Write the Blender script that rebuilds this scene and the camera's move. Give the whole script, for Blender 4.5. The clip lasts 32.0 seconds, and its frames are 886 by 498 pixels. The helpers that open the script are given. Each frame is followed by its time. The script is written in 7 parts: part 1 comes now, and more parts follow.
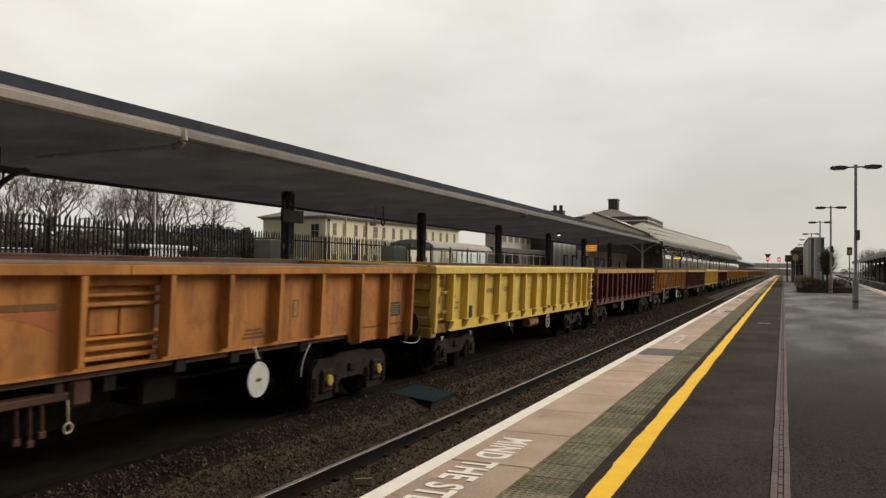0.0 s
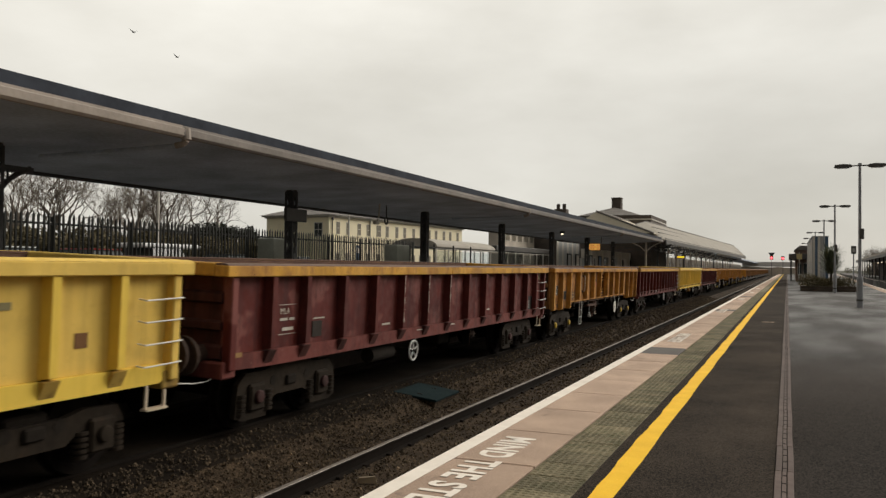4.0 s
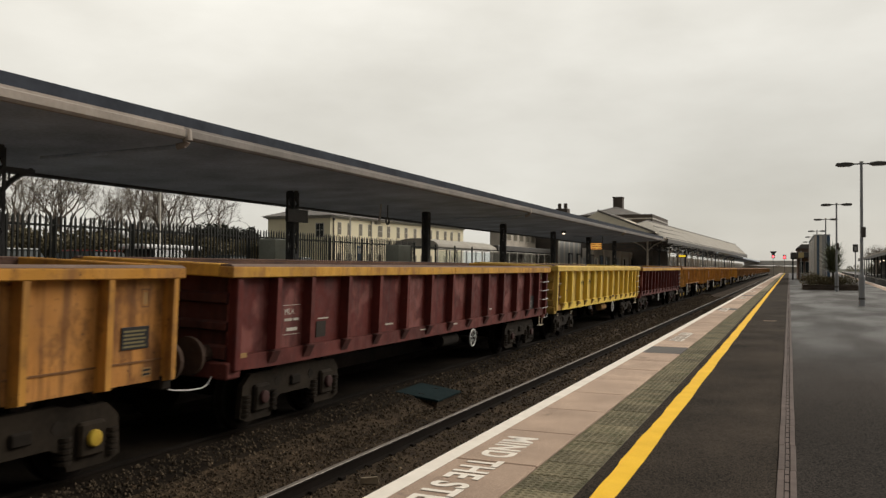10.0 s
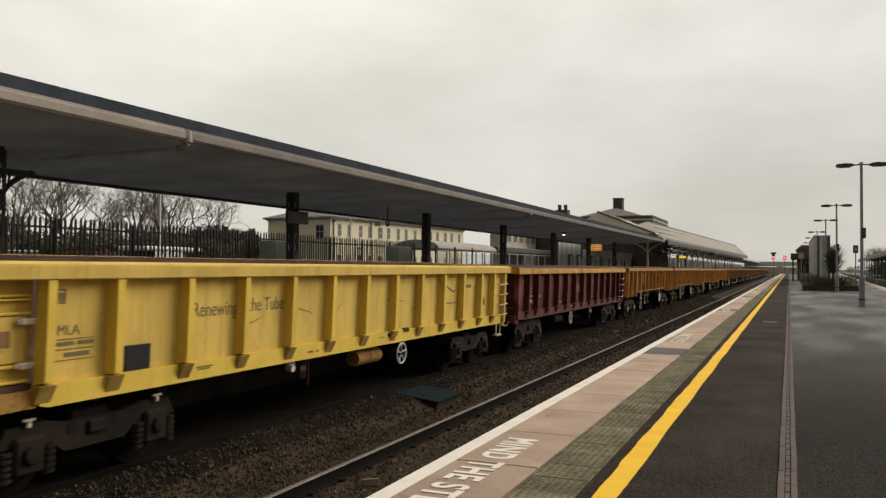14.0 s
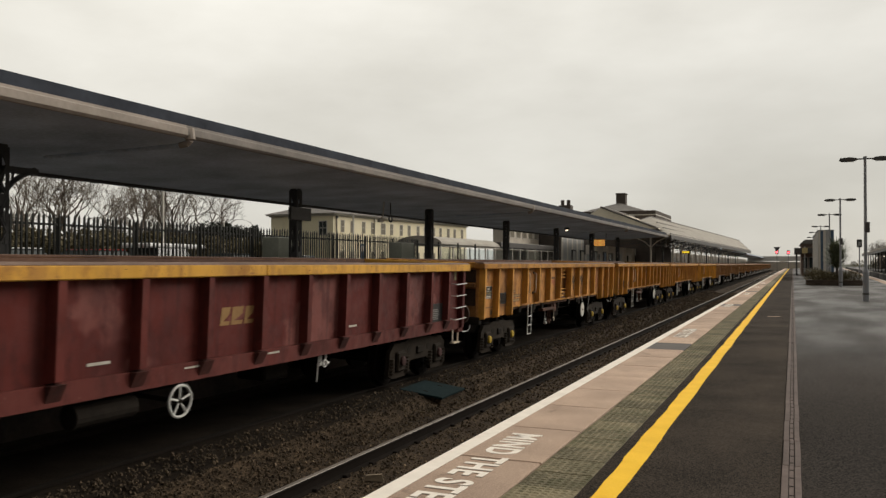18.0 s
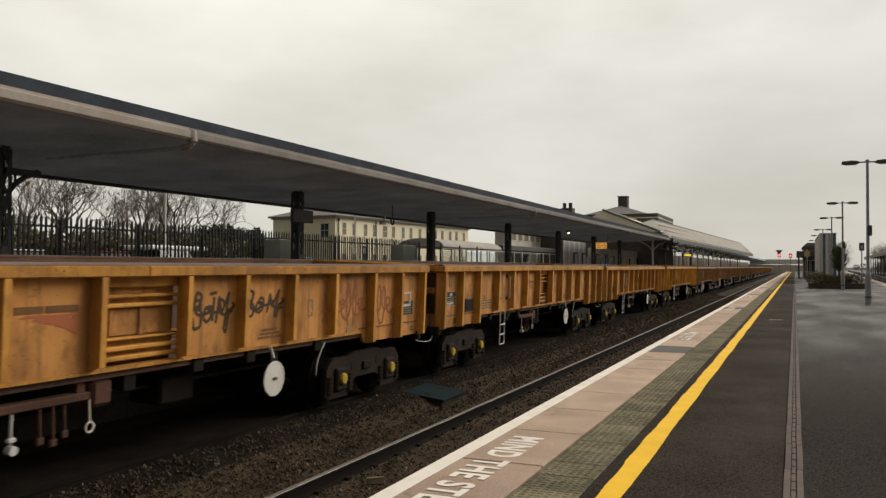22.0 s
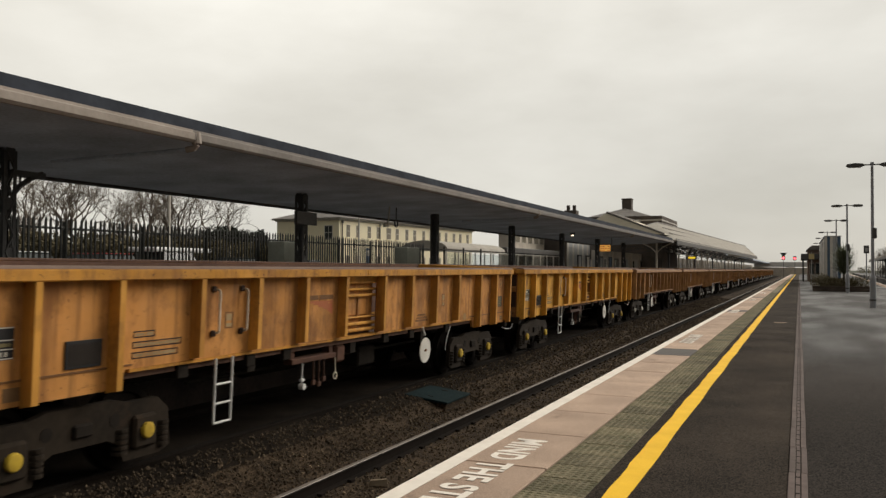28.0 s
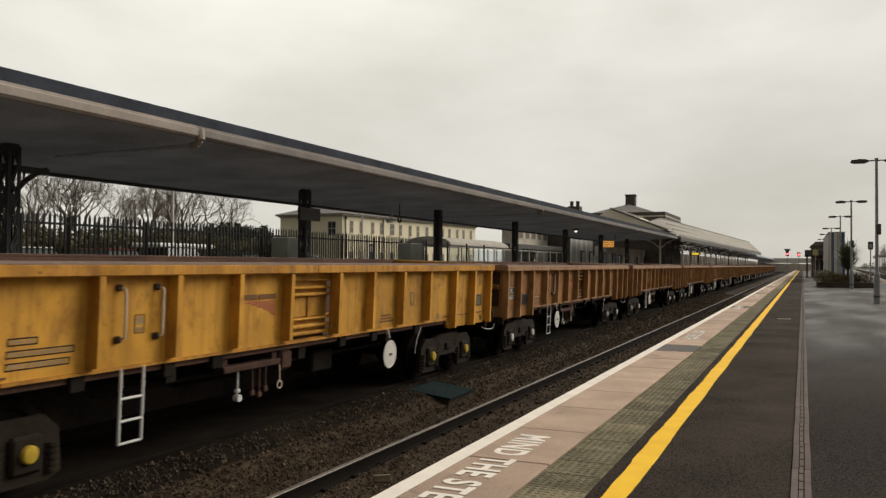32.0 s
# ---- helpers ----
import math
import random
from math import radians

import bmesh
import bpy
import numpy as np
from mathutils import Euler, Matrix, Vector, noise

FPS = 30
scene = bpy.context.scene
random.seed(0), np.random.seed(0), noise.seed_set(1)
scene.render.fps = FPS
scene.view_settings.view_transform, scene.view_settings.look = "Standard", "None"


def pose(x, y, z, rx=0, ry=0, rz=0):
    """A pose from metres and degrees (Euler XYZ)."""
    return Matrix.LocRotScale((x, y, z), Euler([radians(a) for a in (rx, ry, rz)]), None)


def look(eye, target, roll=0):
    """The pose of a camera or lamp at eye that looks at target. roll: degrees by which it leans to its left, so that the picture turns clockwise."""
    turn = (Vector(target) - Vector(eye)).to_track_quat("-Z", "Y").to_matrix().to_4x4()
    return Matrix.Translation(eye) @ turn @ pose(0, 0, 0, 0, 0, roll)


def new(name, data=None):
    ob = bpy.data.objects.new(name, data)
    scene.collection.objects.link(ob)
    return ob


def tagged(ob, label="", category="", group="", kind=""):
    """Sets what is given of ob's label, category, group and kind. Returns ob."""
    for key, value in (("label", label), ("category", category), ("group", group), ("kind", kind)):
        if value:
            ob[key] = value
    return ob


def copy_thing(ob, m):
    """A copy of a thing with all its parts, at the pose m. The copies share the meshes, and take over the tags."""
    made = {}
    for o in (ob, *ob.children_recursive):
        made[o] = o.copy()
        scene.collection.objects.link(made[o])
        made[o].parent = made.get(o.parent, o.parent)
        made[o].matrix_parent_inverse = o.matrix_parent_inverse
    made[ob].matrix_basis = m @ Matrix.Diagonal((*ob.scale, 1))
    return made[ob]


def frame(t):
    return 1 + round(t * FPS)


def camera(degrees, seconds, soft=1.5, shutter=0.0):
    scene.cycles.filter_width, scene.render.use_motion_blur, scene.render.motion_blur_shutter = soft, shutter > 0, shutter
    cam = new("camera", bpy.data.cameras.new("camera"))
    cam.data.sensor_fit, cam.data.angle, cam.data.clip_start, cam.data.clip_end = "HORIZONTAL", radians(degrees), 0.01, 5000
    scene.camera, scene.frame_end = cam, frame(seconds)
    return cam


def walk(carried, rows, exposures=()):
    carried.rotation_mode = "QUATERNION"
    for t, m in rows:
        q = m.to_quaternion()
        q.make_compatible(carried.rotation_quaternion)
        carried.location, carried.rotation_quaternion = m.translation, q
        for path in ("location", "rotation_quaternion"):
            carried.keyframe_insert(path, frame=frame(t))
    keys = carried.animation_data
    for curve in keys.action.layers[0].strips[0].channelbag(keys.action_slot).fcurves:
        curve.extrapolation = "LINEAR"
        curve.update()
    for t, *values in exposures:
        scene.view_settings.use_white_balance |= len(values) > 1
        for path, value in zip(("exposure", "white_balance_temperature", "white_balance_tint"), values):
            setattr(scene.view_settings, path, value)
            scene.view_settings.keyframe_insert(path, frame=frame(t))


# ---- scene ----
EYE = (0.0, 0.0, 1.6)
RAIL = -0.75        # rail top of the near track, platform top is z = 0
RAIL2 = -0.63       # rail top of the goods line
EDGE = -2.70        # platform edge
TRACK1, TRACK2 = -4.15, -7.55


def aim(turn, tilt, lean):
    a, b = radians(turn), radians(tilt)
    way = Vector((-math.sin(a) * math.cos(b), math.cos(a) * math.cos(b), math.sin(b)))
    return look(EYE, Vector(EYE) + 10 * way, lean)


cam = camera(57.12, 32.0, soft=1.4, shutter=0.25)
walk(cam, [
    (0, aim(22.71, 1.28, 0.63)), (0.5, aim(22.73, 1.23, 0.63)), (1, aim(22.78, 1.20, 0.64)), (1.5, aim(22.87, 1.20, 0.65)),
    (2, aim(22.94, 1.22, 0.58)), (2.5, aim(22.97, 1.23, 0.58)), (3, aim(22.93, 1.22, 0.60)), (3.5, aim(22.94, 1.19, 0.63)),
    (5.5, aim(22.90, 1.20, 0.59)), (6, aim(22.88, 1.16, 0.55)), (6.5, aim(22.91, 1.06, 0.57)), (7, aim(22.93, 1.04, 0.57)),
    (7.5, aim(22.99, 1.02, 0.52)), (8, aim(23.03, 1.04, 0.50)), (8.5, aim(22.99, 1.09, 0.45)), (9, aim(22.99, 1.13, 0.42)),
    (9.5, aim(23.02, 1.14, 0.41)), (10, aim(23.04, 1.19, 0.40)), (10.5, aim(23.03, 1.22, 0.33)), (11, aim(23.00, 1.26, 0.29)),
    (11.5, aim(23.00, 1.31, 0.30)), (12, aim(23.00, 1.33, 0.38)), (12.5, aim(22.99, 1.33, 0.45)), (13, aim(22.96, 1.33, 0.43)),
    (13.5, aim(23.04, 1.29, 0.36)), (14, aim(23.05, 1.29, 0.32)), (14.5, aim(23.08, 1.28, 0.28)), (16.5, aim(23.24, 1.34, 0.19)),
    (17, aim(23.24, 1.28, 0.17)), (17.5, aim(23.21, 1.14, 0.16)), (18, aim(23.26, 1.00, 0.11)), (18.5, aim(23.32, 0.98, 0.16)),
    (19, aim(23.35, 1.01, 0.13)), (19.5, aim(23.34, 1.05, 0.13)), (20, aim(23.31, 1.07, 0.07)), (20.5, aim(23.30, 1.10, 0.15)),
    (21, aim(23.35, 1.15, 0.18)), (21.5, aim(23.38, 1.18, 0.20)), (22, aim(23.39, 1.18, 0.21)), (22.5, aim(23.31, 1.22, 0.17)),
    (23, aim(23.23, 1.23, 0.25)), (23.5, aim(23.27, 1.28, 0.22)), (24, aim(23.35, 1.29, 0.25)), (24.5, aim(23.35, 1.34, 0.25)),
    (25, aim(23.36, 1.39, 0.20)), (25.5, aim(23.36, 1.42, 0.22)), (27.5, aim(23.65, 1.34, 0.26)), (28, aim(23.65, 1.34, 0.28)),
    (28.5, aim(23.64, 1.34, 0.29)), (29, aim(23.65, 1.34, 0.30)), (29.5, aim(23.66, 1.34, 0.28)), (30, aim(23.72, 1.27, 0.32)),
    (30.5, aim(23.74, 1.18, 0.32)), (31, aim(23.75, 1.11, 0.30)), (31.5, aim(23.80, 1.09, 0.34)), (32, aim(23.88, 1.05, 0.32)),
], exposures=[(0, 0.0), (32, 0.0)])

# world: an even winter overcast with a weak, wide sun behind it
world = bpy.data.worlds.new("overcast")
scene.world = world
world.use_nodes = True
wn, wl = world.node_tree.nodes, world.node_tree.links
sky = wn.new("ShaderNodeTexSky")
sky.sky_type, sky.sun_disc = "NISHITA", False
sky.sun_elevation, sky.sun_rotation = radians(28), radians(38)
sky_dim = wn.new("ShaderNodeVectorMath")
sky_dim.operation = "SCALE"
sky_dim.inputs["Scale"].default_value = 0.08
wl.new(sky.outputs[0], sky_dim.inputs[0])
coord = wn.new("ShaderNodeTexCoord")
stretch = wn.new("ShaderNodeMapping")
stretch.inputs["Scale"].default_value = (1.0, 1.0, 2.6)
wl.new(coord.outputs["Generated"], stretch.inputs[0])
cloud = wn.new("ShaderNodeTexNoise")
cloud.inputs["Scale"].default_value, cloud.inputs["Detail"].default_value = 2.6, 6
cloud.inputs["Roughness"].default_value = 0.52
wl.new(stretch.outputs[0], cloud.inputs["Vector"])
tone = wn.new("ShaderNodeValToRGB")
tone.color_ramp.elements[0].position, tone.color_ramp.elements[0].color = 0.30, (0.79, 0.755, 0.67, 1)
tone.color_ramp.elements[1].position, tone.color_ramp.elements[1].color = 0.72, (1.06, 1.025, 0.93, 1)
wl.new(cloud.outputs[0], tone.inputs[0])
high = wn.new("ShaderNodeSeparateXYZ")
wl.new(coord.outputs["Generated"], high.inputs[0])
rise = wn.new("ShaderNodeMapRange")
rise.inputs["From Min"].default_value, rise.inputs["From Max"].default_value = 0.0, 0.42
rise.inputs["To Min"].default_value, rise.inputs["To Max"].default_value = 0.69, 1.06
wl.new(high.outputs["Z"], rise.inputs[0])
toward = wn.new("ShaderNodeVectorMath")
toward.operation = "DOT_PRODUCT"
toward.inputs[1].default_value = (0.0, 1.0, 0.0)
wl.new(coord.outputs["Generated"], toward.inputs[0])
side = wn.new("ShaderNodeMapRange")
side.inputs["From Min"].default_value, side.inputs["From Max"].default_value = -0.4, 0.6
side.inputs["To Min"].default_value, side.inputs["To Max"].default_value = 0.28, 1.0
wl.new(toward.outputs["Value"], side.inputs[0])
both = wn.new("ShaderNodeMath")
both.operation = "MULTIPLY"
wl.new(rise.outputs[0], both.inputs[0])
wl.new(side.outputs[0], both.inputs[1])
lift = wn.new("ShaderNodeVectorMath")
lift.operation = "SCALE"
wl.new(tone.outputs[0], lift.inputs[0])
# an overcast sky is brightest overhead
dome = wn.new("ShaderNodeMapRange")
dome.inputs["From Min"].default_value, dome.inputs["From Max"].default_value = 0.42, 1.0
dome.inputs["To Min"].default_value, dome.inputs["To Max"].default_value = 1.0, 1.7
wl.new(high.outputs["Z"], dome.inputs[0])
full = wn.new("ShaderNodeMath")
full.operation = "MULTIPLY"
wl.new(both.outputs[0], full.inputs[0])
wl.new(dome.outputs[0], full.inputs[1])
# the cloud thins a little towards the west
west = wn.new("ShaderNodeMapRange")
west.inputs["From Min"].default_value, west.inputs["From Max"].default_value = -0.8, 0.15
west.inputs["To Min"].default_value, west.inputs["To Max"].default_value = 1.08, 0.92
wl.new(high.outputs["X"], west.inputs[0])
thin = wn.new("ShaderNodeMath")
thin.operation = "MULTIPLY"
wl.new(full.outputs[0], thin.inputs[0])
wl.new(west.outputs[0], thin.inputs[1])
wl.new(thin.outputs[0], lift.inputs["Scale"])
veil = wn.new("ShaderNodeMix")
veil.data_type = "RGBA"
veil.inputs["Factor"].default_value = 0.94
wl.new(sky_dim.outputs[0], veil.inputs["A"])
wl.new(lift.outputs[0], veil.inputs["B"])
wl.new(veil.outputs["Result"], wn["Background"].inputs["Color"])
wn["Background"].inputs["Strength"].default_value = 1.0

sun = new("sun", bpy.data.lights.new("sun", "SUN"))
sun.data.energy, sun.data.angle, sun.data.color = 2.1, radians(30), (1.0, 0.94, 0.85)
sun.matrix_world = look((28, 36, 24), (0, 0, 0))


# ---- materials ----
def paint(name, base, dark=None, rough=0.6, metal=0.0, grain=14.0, broad=1.3, streak=0.0, rust=None, rust_at=0.62, bump=0.15, spread=0.0, bump_scale=60.0, wet=0.0, spec=0.25, grit=0.45):
    """A surface with fine grain, broad stains, optional runs down the face and rust or dirt patches."""
    m = bpy.data.materials.new(name)
    m.use_nodes = True
    n, l = m.node_tree.nodes, m.node_tree.links
    b = n["Principled BSDF"]
    b.inputs["Metallic"].default_value = metal
    b.inputs["Specular IOR Level"].default_value = spec
    co = n.new("ShaderNodeTexCoord")
    info = n.new("ShaderNodeObjectInfo")
    shift = n.new("ShaderNodeVectorMath")
    shift.operation = "MULTIPLY_ADD"
    shift.inputs[1].default_value = (37.0, 53.0, 29.0)
    cat = n.new("ShaderNodeCombineXYZ")
    for i in range(3):
        l.new(info.outputs["Random"], cat.inputs[i])
    l.new(cat.outputs[0], shift.inputs[0])
    l.new(co.outputs["Object"], shift.inputs[2])
    dark = dark or tuple(c * 0.62 for c in base)
    big = n.new("ShaderNodeTexNoise")
    big.inputs["Scale"].default_value, big.inputs["Detail"].default_value = broad, 5
    l.new(shift.outputs[0], big.inputs["Vector"])
    fine = n.new("ShaderNodeTexNoise")
    fine.inputs["Scale"].default_value, fine.inputs["Detail"].default_value = grain, 4
    l.new(shift.outputs[0], fine.inputs["Vector"])
    add = n.new("ShaderNodeMath")
    add.operation = "MULTIPLY_ADD"
    add.inputs[1].default_value = grit
    l.new(fine.outputs[0], add.inputs[0])
    l.new(big.outputs[0], add.inputs[2])
    ramp = n.new("ShaderNodeMapRange")
    ramp.inputs["From Min"].default_value, ramp.inputs["From Max"].default_value = 0.275 + 0.5 * grit - 0.05 * max(0, grit - 0.45), 0.755 + 0.5 * grit + 0.05 * max(0, grit - 0.45)
    l.new(add.outputs[0], ramp.inputs[0])
    mix = n.new("ShaderNodeMix")
    mix.data_type = "RGBA"
    mix.inputs["A"].default_value, mix.inputs["B"].default_value = (*dark, 1), (*base, 1)
    l.new(ramp.outputs[0], mix.inputs["Factor"])
    colour = mix.outputs["Result"]
    if streak:
        runs = n.new("ShaderNodeMapping")
        runs.inputs["Scale"].default_value = (2.6, 2.6, 0.6)
        l.new(shift.outputs[0], runs.inputs[0])
        drip = n.new("ShaderNodeTexNoise")
        drip.inputs["Scale"].default_value, drip.inputs["Detail"].default_value = 1.6, 4
        l.new(runs.outputs[0], drip.inputs["Vector"])
        cut = n.new("ShaderNodeMapRange")
        cut.inputs["From Min"].default_value, cut.inputs["From Max"].default_value = 0.52, 0.74
        cut.inputs["To Max"].default_value = streak
        l.new(drip.outputs[0], cut.inputs[0])
        over = n.new("ShaderNodeMix")
        over.data_type = "RGBA"
        l.new(cut.outputs[0], over.inputs["Factor"])
        l.new(colour, over.inputs["A"])
        over.inputs["B"].default_value = (*((c * 0.35) for c in dark), 1)
        colour = over.outputs["Result"]
    if rust:
        spot = n.new("ShaderNodeTexNoise")
        spot.inputs["Scale"].default_value, spot.inputs["Detail"].default_value = 3.1, 7
        spot.inputs["Roughness"].default_value = 0.68
        l.new(shift.outputs[0], spot.inputs["Vector"])
        cut2 = n.new("ShaderNodeMapRange")
        cut2.inputs["From Min"].default_value, cut2.inputs["From Max"].default_value = rust_at, rust_at + 0.13
        l.new(spot.outputs[0], cut2.inputs[0])
        over2 = n.new("ShaderNodeMix")
        over2.data_type = "RGBA"
        l.new(cut2.outputs[0], over2.inputs["Factor"])
        l.new(colour, over2.inputs["A"])
        over2.inputs["B"].default_value = (*rust, 1)
        colour = over2.outputs["Result"]
    if spread:
        vary = n.new("ShaderNodeHueSaturation")
        tone_r = n.new("ShaderNodeMapRange")
        tone_r.inputs["To Min"].default_value, tone_r.inputs["To Max"].default_value = 1 - spread, 1 + spread
        l.new(info.outputs["Random"], tone_r.inputs[0])
        l.new(tone_r.outputs[0], vary.inputs["Value"])
        l.new(colour, vary.inputs["Color"])
        colour = vary.outputs["Color"]
    l.new(colour, b.inputs["Base Color"])
    gloss = n.new("ShaderNodeMapRange")
    gloss.inputs["To Min"].default_value, gloss.inputs["To Max"].default_value = rough + 0.1, max(rough - 0.1 - wet, 0.08)
    if wet:
        gloss.inputs["From Min"].default_value, gloss.inputs["From Max"].default_value = 0.42, 0.66
    l.new((big if wet else fine).outputs[0], gloss.inputs[0])
    l.new(gloss.outputs[0], b.inputs["Roughness"])
    if bump:
        tiny = n.new("ShaderNodeTexNoise")
        tiny.inputs["Scale"].default_value, tiny.inputs["Detail"].default_value = bump_scale, 5
        l.new(co.outputs["Object"], tiny.inputs["Vector"])
        bp = n.new("ShaderNodeBump")
        bp.inputs["Strength"].default_value, bp.inputs["Distance"].default_value = bump, 0.01
        l.new(tiny.outputs[0], bp.inputs["Height"])
        l.new(bp.outputs[0], b.inputs["Normal"])
    return m


def coat(name, base, grime, rust, rough=0.62, spread=0.08, runs=0.5, chips=0.665, scuffs=0.4, blotch=0.78, patch=None, mottle=0.5, stain=0.5):
    """Weathered wagon paint: soft fading, dirt running down, thin scrapes and small chips that rust."""
    m = bpy.data.materials.new(name)
    m.use_nodes = True
    n, l = m.node_tree.nodes, m.node_tree.links
    b = n["Principled BSDF"]
    b.inputs["Specular IOR Level"].default_value = 0.2
    co, info = n.new("ShaderNodeTexCoord"), n.new("ShaderNodeObjectInfo")
    shift, cat = n.new("ShaderNodeVectorMath"), n.new("ShaderNodeCombineXYZ")
    shift.operation = "MULTIPLY_ADD"
    shift.inputs[1].default_value = (37.0, 53.0, 29.0)
    for i in range(3):
        l.new(info.outputs["Random"], cat.inputs[i])
    l.new(cat.outputs[0], shift.inputs[0])
    l.new(co.outputs["Object"], shift.inputs[2])

    def field(scale, detail, size, lo, hi, top=1.0, rough_noise=0.5):
        mp = n.new("ShaderNodeMapping")
        mp.inputs["Scale"].default_value = scale
        l.new(shift.outputs[0], mp.inputs[0])
        t = n.new("ShaderNodeTexNoise")
        t.inputs["Scale"].default_value, t.inputs["Detail"].default_value, t.inputs["Roughness"].default_value = size, detail, rough_noise
        l.new(mp.outputs[0], t.inputs["Vector"])
        r = n.new("ShaderNodeMapRange")
        r.interpolation_type = "SMOOTHSTEP"
        r.inputs["From Min"].default_value, r.inputs["From Max"].default_value, r.inputs["To Max"].default_value = lo, hi, top
        l.new(t.outputs[0], r.inputs[0])
        return r.outputs[0]

    def over(under, colour, factor):
        x = n.new("ShaderNodeMix")
        x.data_type = "RGBA"
        l.new(factor, x.inputs["Factor"])
        if under is None:
            x.inputs["A"].default_value = (*base, 1)
        else:
            l.new(under, x.inputs["A"])
        x.inputs["B"].default_value = (*colour, 1)
        return x.outputs["Result"]
    colour = over(None, tuple(c * blotch for c in base), field((1, 1, 1), 4, 1.1, 0.40, 0.66))
    if patch:
        colour = over(colour, patch, field((0.8, 0.8, 1.0), 3, 1.1, 0.54, 0.60, 0.85))
    colour = over(colour, grime, field((1.0, 1.0, 0.6), 6, 1.5, 0.49, 0.63, stain, 0.6))
    colour = over(colour, grime, field((7, 7, 0.4), 6, 1.0, 0.48, 0.66, runs, 0.6))
    colour = over(colour, grime, field((1.2, 1.2, 7), 5, 3.0, 0.64, 0.74, scuffs, 0.62))
    colour = over(colour, grime, field((1, 1, 0.7), 8, 3.4, 0.49, 0.64, mottle, 0.72))
    colour = over(colour, rust, field((1, 1, 0.8), 4, 24.0, chips, chips + 0.05, 0.9, 0.6))
    vary, tone_r = n.new("ShaderNodeHueSaturation"), n.new("ShaderNodeMapRange")
    tone_r.inputs["To Min"].default_value, tone_r.inputs["To Max"].default_value = 1 - spread, 1 + spread
    l.new(info.outputs["Random"], tone_r.inputs[0])
    l.new(tone_r.outputs[0], vary.inputs["Value"])
    l.new(colour, vary.inputs["Color"])
    l.new(vary.outputs["Color"], b.inputs["Base Color"])
    worn = n.new("ShaderNodeMapRange")
    worn.inputs["To Min"].default_value, worn.inputs["To Max"].default_value = rough - 0.08, rough + 0.2
    l.new(field((1, 1, 1), 4, 5.0, 0.3, 0.7), worn.inputs[0])
    l.new(worn.outputs[0], b.inputs["Roughness"])
    dent, bp = n.new("ShaderNodeTexNoise"), n.new("ShaderNodeBump")
    dent.inputs["Scale"].default_value, dent.inputs["Detail"].default_value = 3.0, 6
    dent.inputs["Roughness"].default_value = 0.6
    l.new(co.outputs["Object"], dent.inputs["Vector"])
    bp.inputs["Strength"].default_value, bp.inputs["Distance"].default_value = 0.35, 0.02
    l.new(dent.outputs[0], bp.inputs["Height"])
    l.new(bp.outputs[0], b.inputs["Normal"])
    return m


def glow(name, colour, strength):
    m = bpy.data.materials.new(name)
    m.use_nodes = True
    b = m.node_tree.nodes["Principled BSDF"]
    b.inputs["Base Color"].default_value = (*colour, 1)
    b.inputs["Emission Color"].default_value = (*colour, 1)
    b.inputs["Emission Strength"].default_value = strength
    return m


def clear(name, tint=(0.75, 0.8, 0.8)):
    m = bpy.data.materials.new(name)
    m.use_nodes = True
    b = m.node_tree.nodes["Principled BSDF"]
    b.inputs["Base Color"].default_value = (*tint, 1)
    b.inputs["Roughness"].default_value, b.inputs["Transmission Weight"].default_value = 0.06, 1.0
    b.inputs["IOR"].default_value = 1.1
    return m


RUSSET = coat("reddened_orange_paint", (0.49, 0.195, 0.052), (0.20, 0.078, 0.028), (0.075, 0.032, 0.018), 0.66, spread=0.05, runs=0.45, mottle=0.5)
RUSSET_RIB = coat("reddened_rib_paint", (0.52, 0.215, 0.045), (0.22, 0.09, 0.03), (0.09, 0.04, 0.02), 0.62, spread=0.05, runs=0.4, mottle=0.5)
ORANGE = coat("weathered_orange_paint", (0.57, 0.258, 0.070), (0.15, 0.064, 0.024), (0.070, 0.030, 0.018), 0.66, spread=0.07, runs=0.5, chips=0.66)
GRIMY = coat("grimy_orange_paint", (0.52, 0.235, 0.062), (0.115, 0.050, 0.021), (0.060, 0.028, 0.018), 0.7, spread=0.07, runs=0.7, chips=0.65, mottle=0.6, stain=0.75)
GRIMY_RIB = coat("grimy_orange_rib", (0.58, 0.28, 0.055), (0.16, 0.075, 0.026), (0.07, 0.032, 0.018), 0.66, spread=0.08, runs=0.6)
ORANGE_RIB = coat("orange_rib_paint", (0.65, 0.312, 0.056), (0.24, 0.11, 0.03), (0.09, 0.04, 0.02), 0.6, spread=0.08, runs=0.4, chips=0.68)
ORANGE_RIM = coat("scuffed_orange_rim", (0.56, 0.262, 0.045), (0.17, 0.075, 0.03), (0.075, 0.035, 0.024), 0.68, runs=0.35, chips=0.62, scuffs=0.7)
GOLDEN = coat("clean_golden_paint", (0.62, 0.315, 0.045), (0.24, 0.105, 0.022), (0.12, 0.055, 0.02), 0.64, spread=0.12, runs=0.45)
GOLDEN_RIB = coat("golden_rib_paint", (0.67, 0.335, 0.045), (0.28, 0.12, 0.024), (0.10, 0.05, 0.03), 0.64, spread=0.12, runs=0.45)
GOLDEN_RIM = coat("golden_rim", (0.57, 0.27, 0.042), (0.22, 0.095, 0.026), (0.10, 0.055, 0.04), 0.66, chips=0.62, scuffs=0.7)
# grimy end paint, lowered in tone for the weak light on wagon ends
ORANGE_END = coat("shaded_grimy_orange_end", (0.33, 0.155, 0.052), (0.085, 0.042, 0.022), (0.06, 0.034, 0.02), 0.8, runs=0.7)
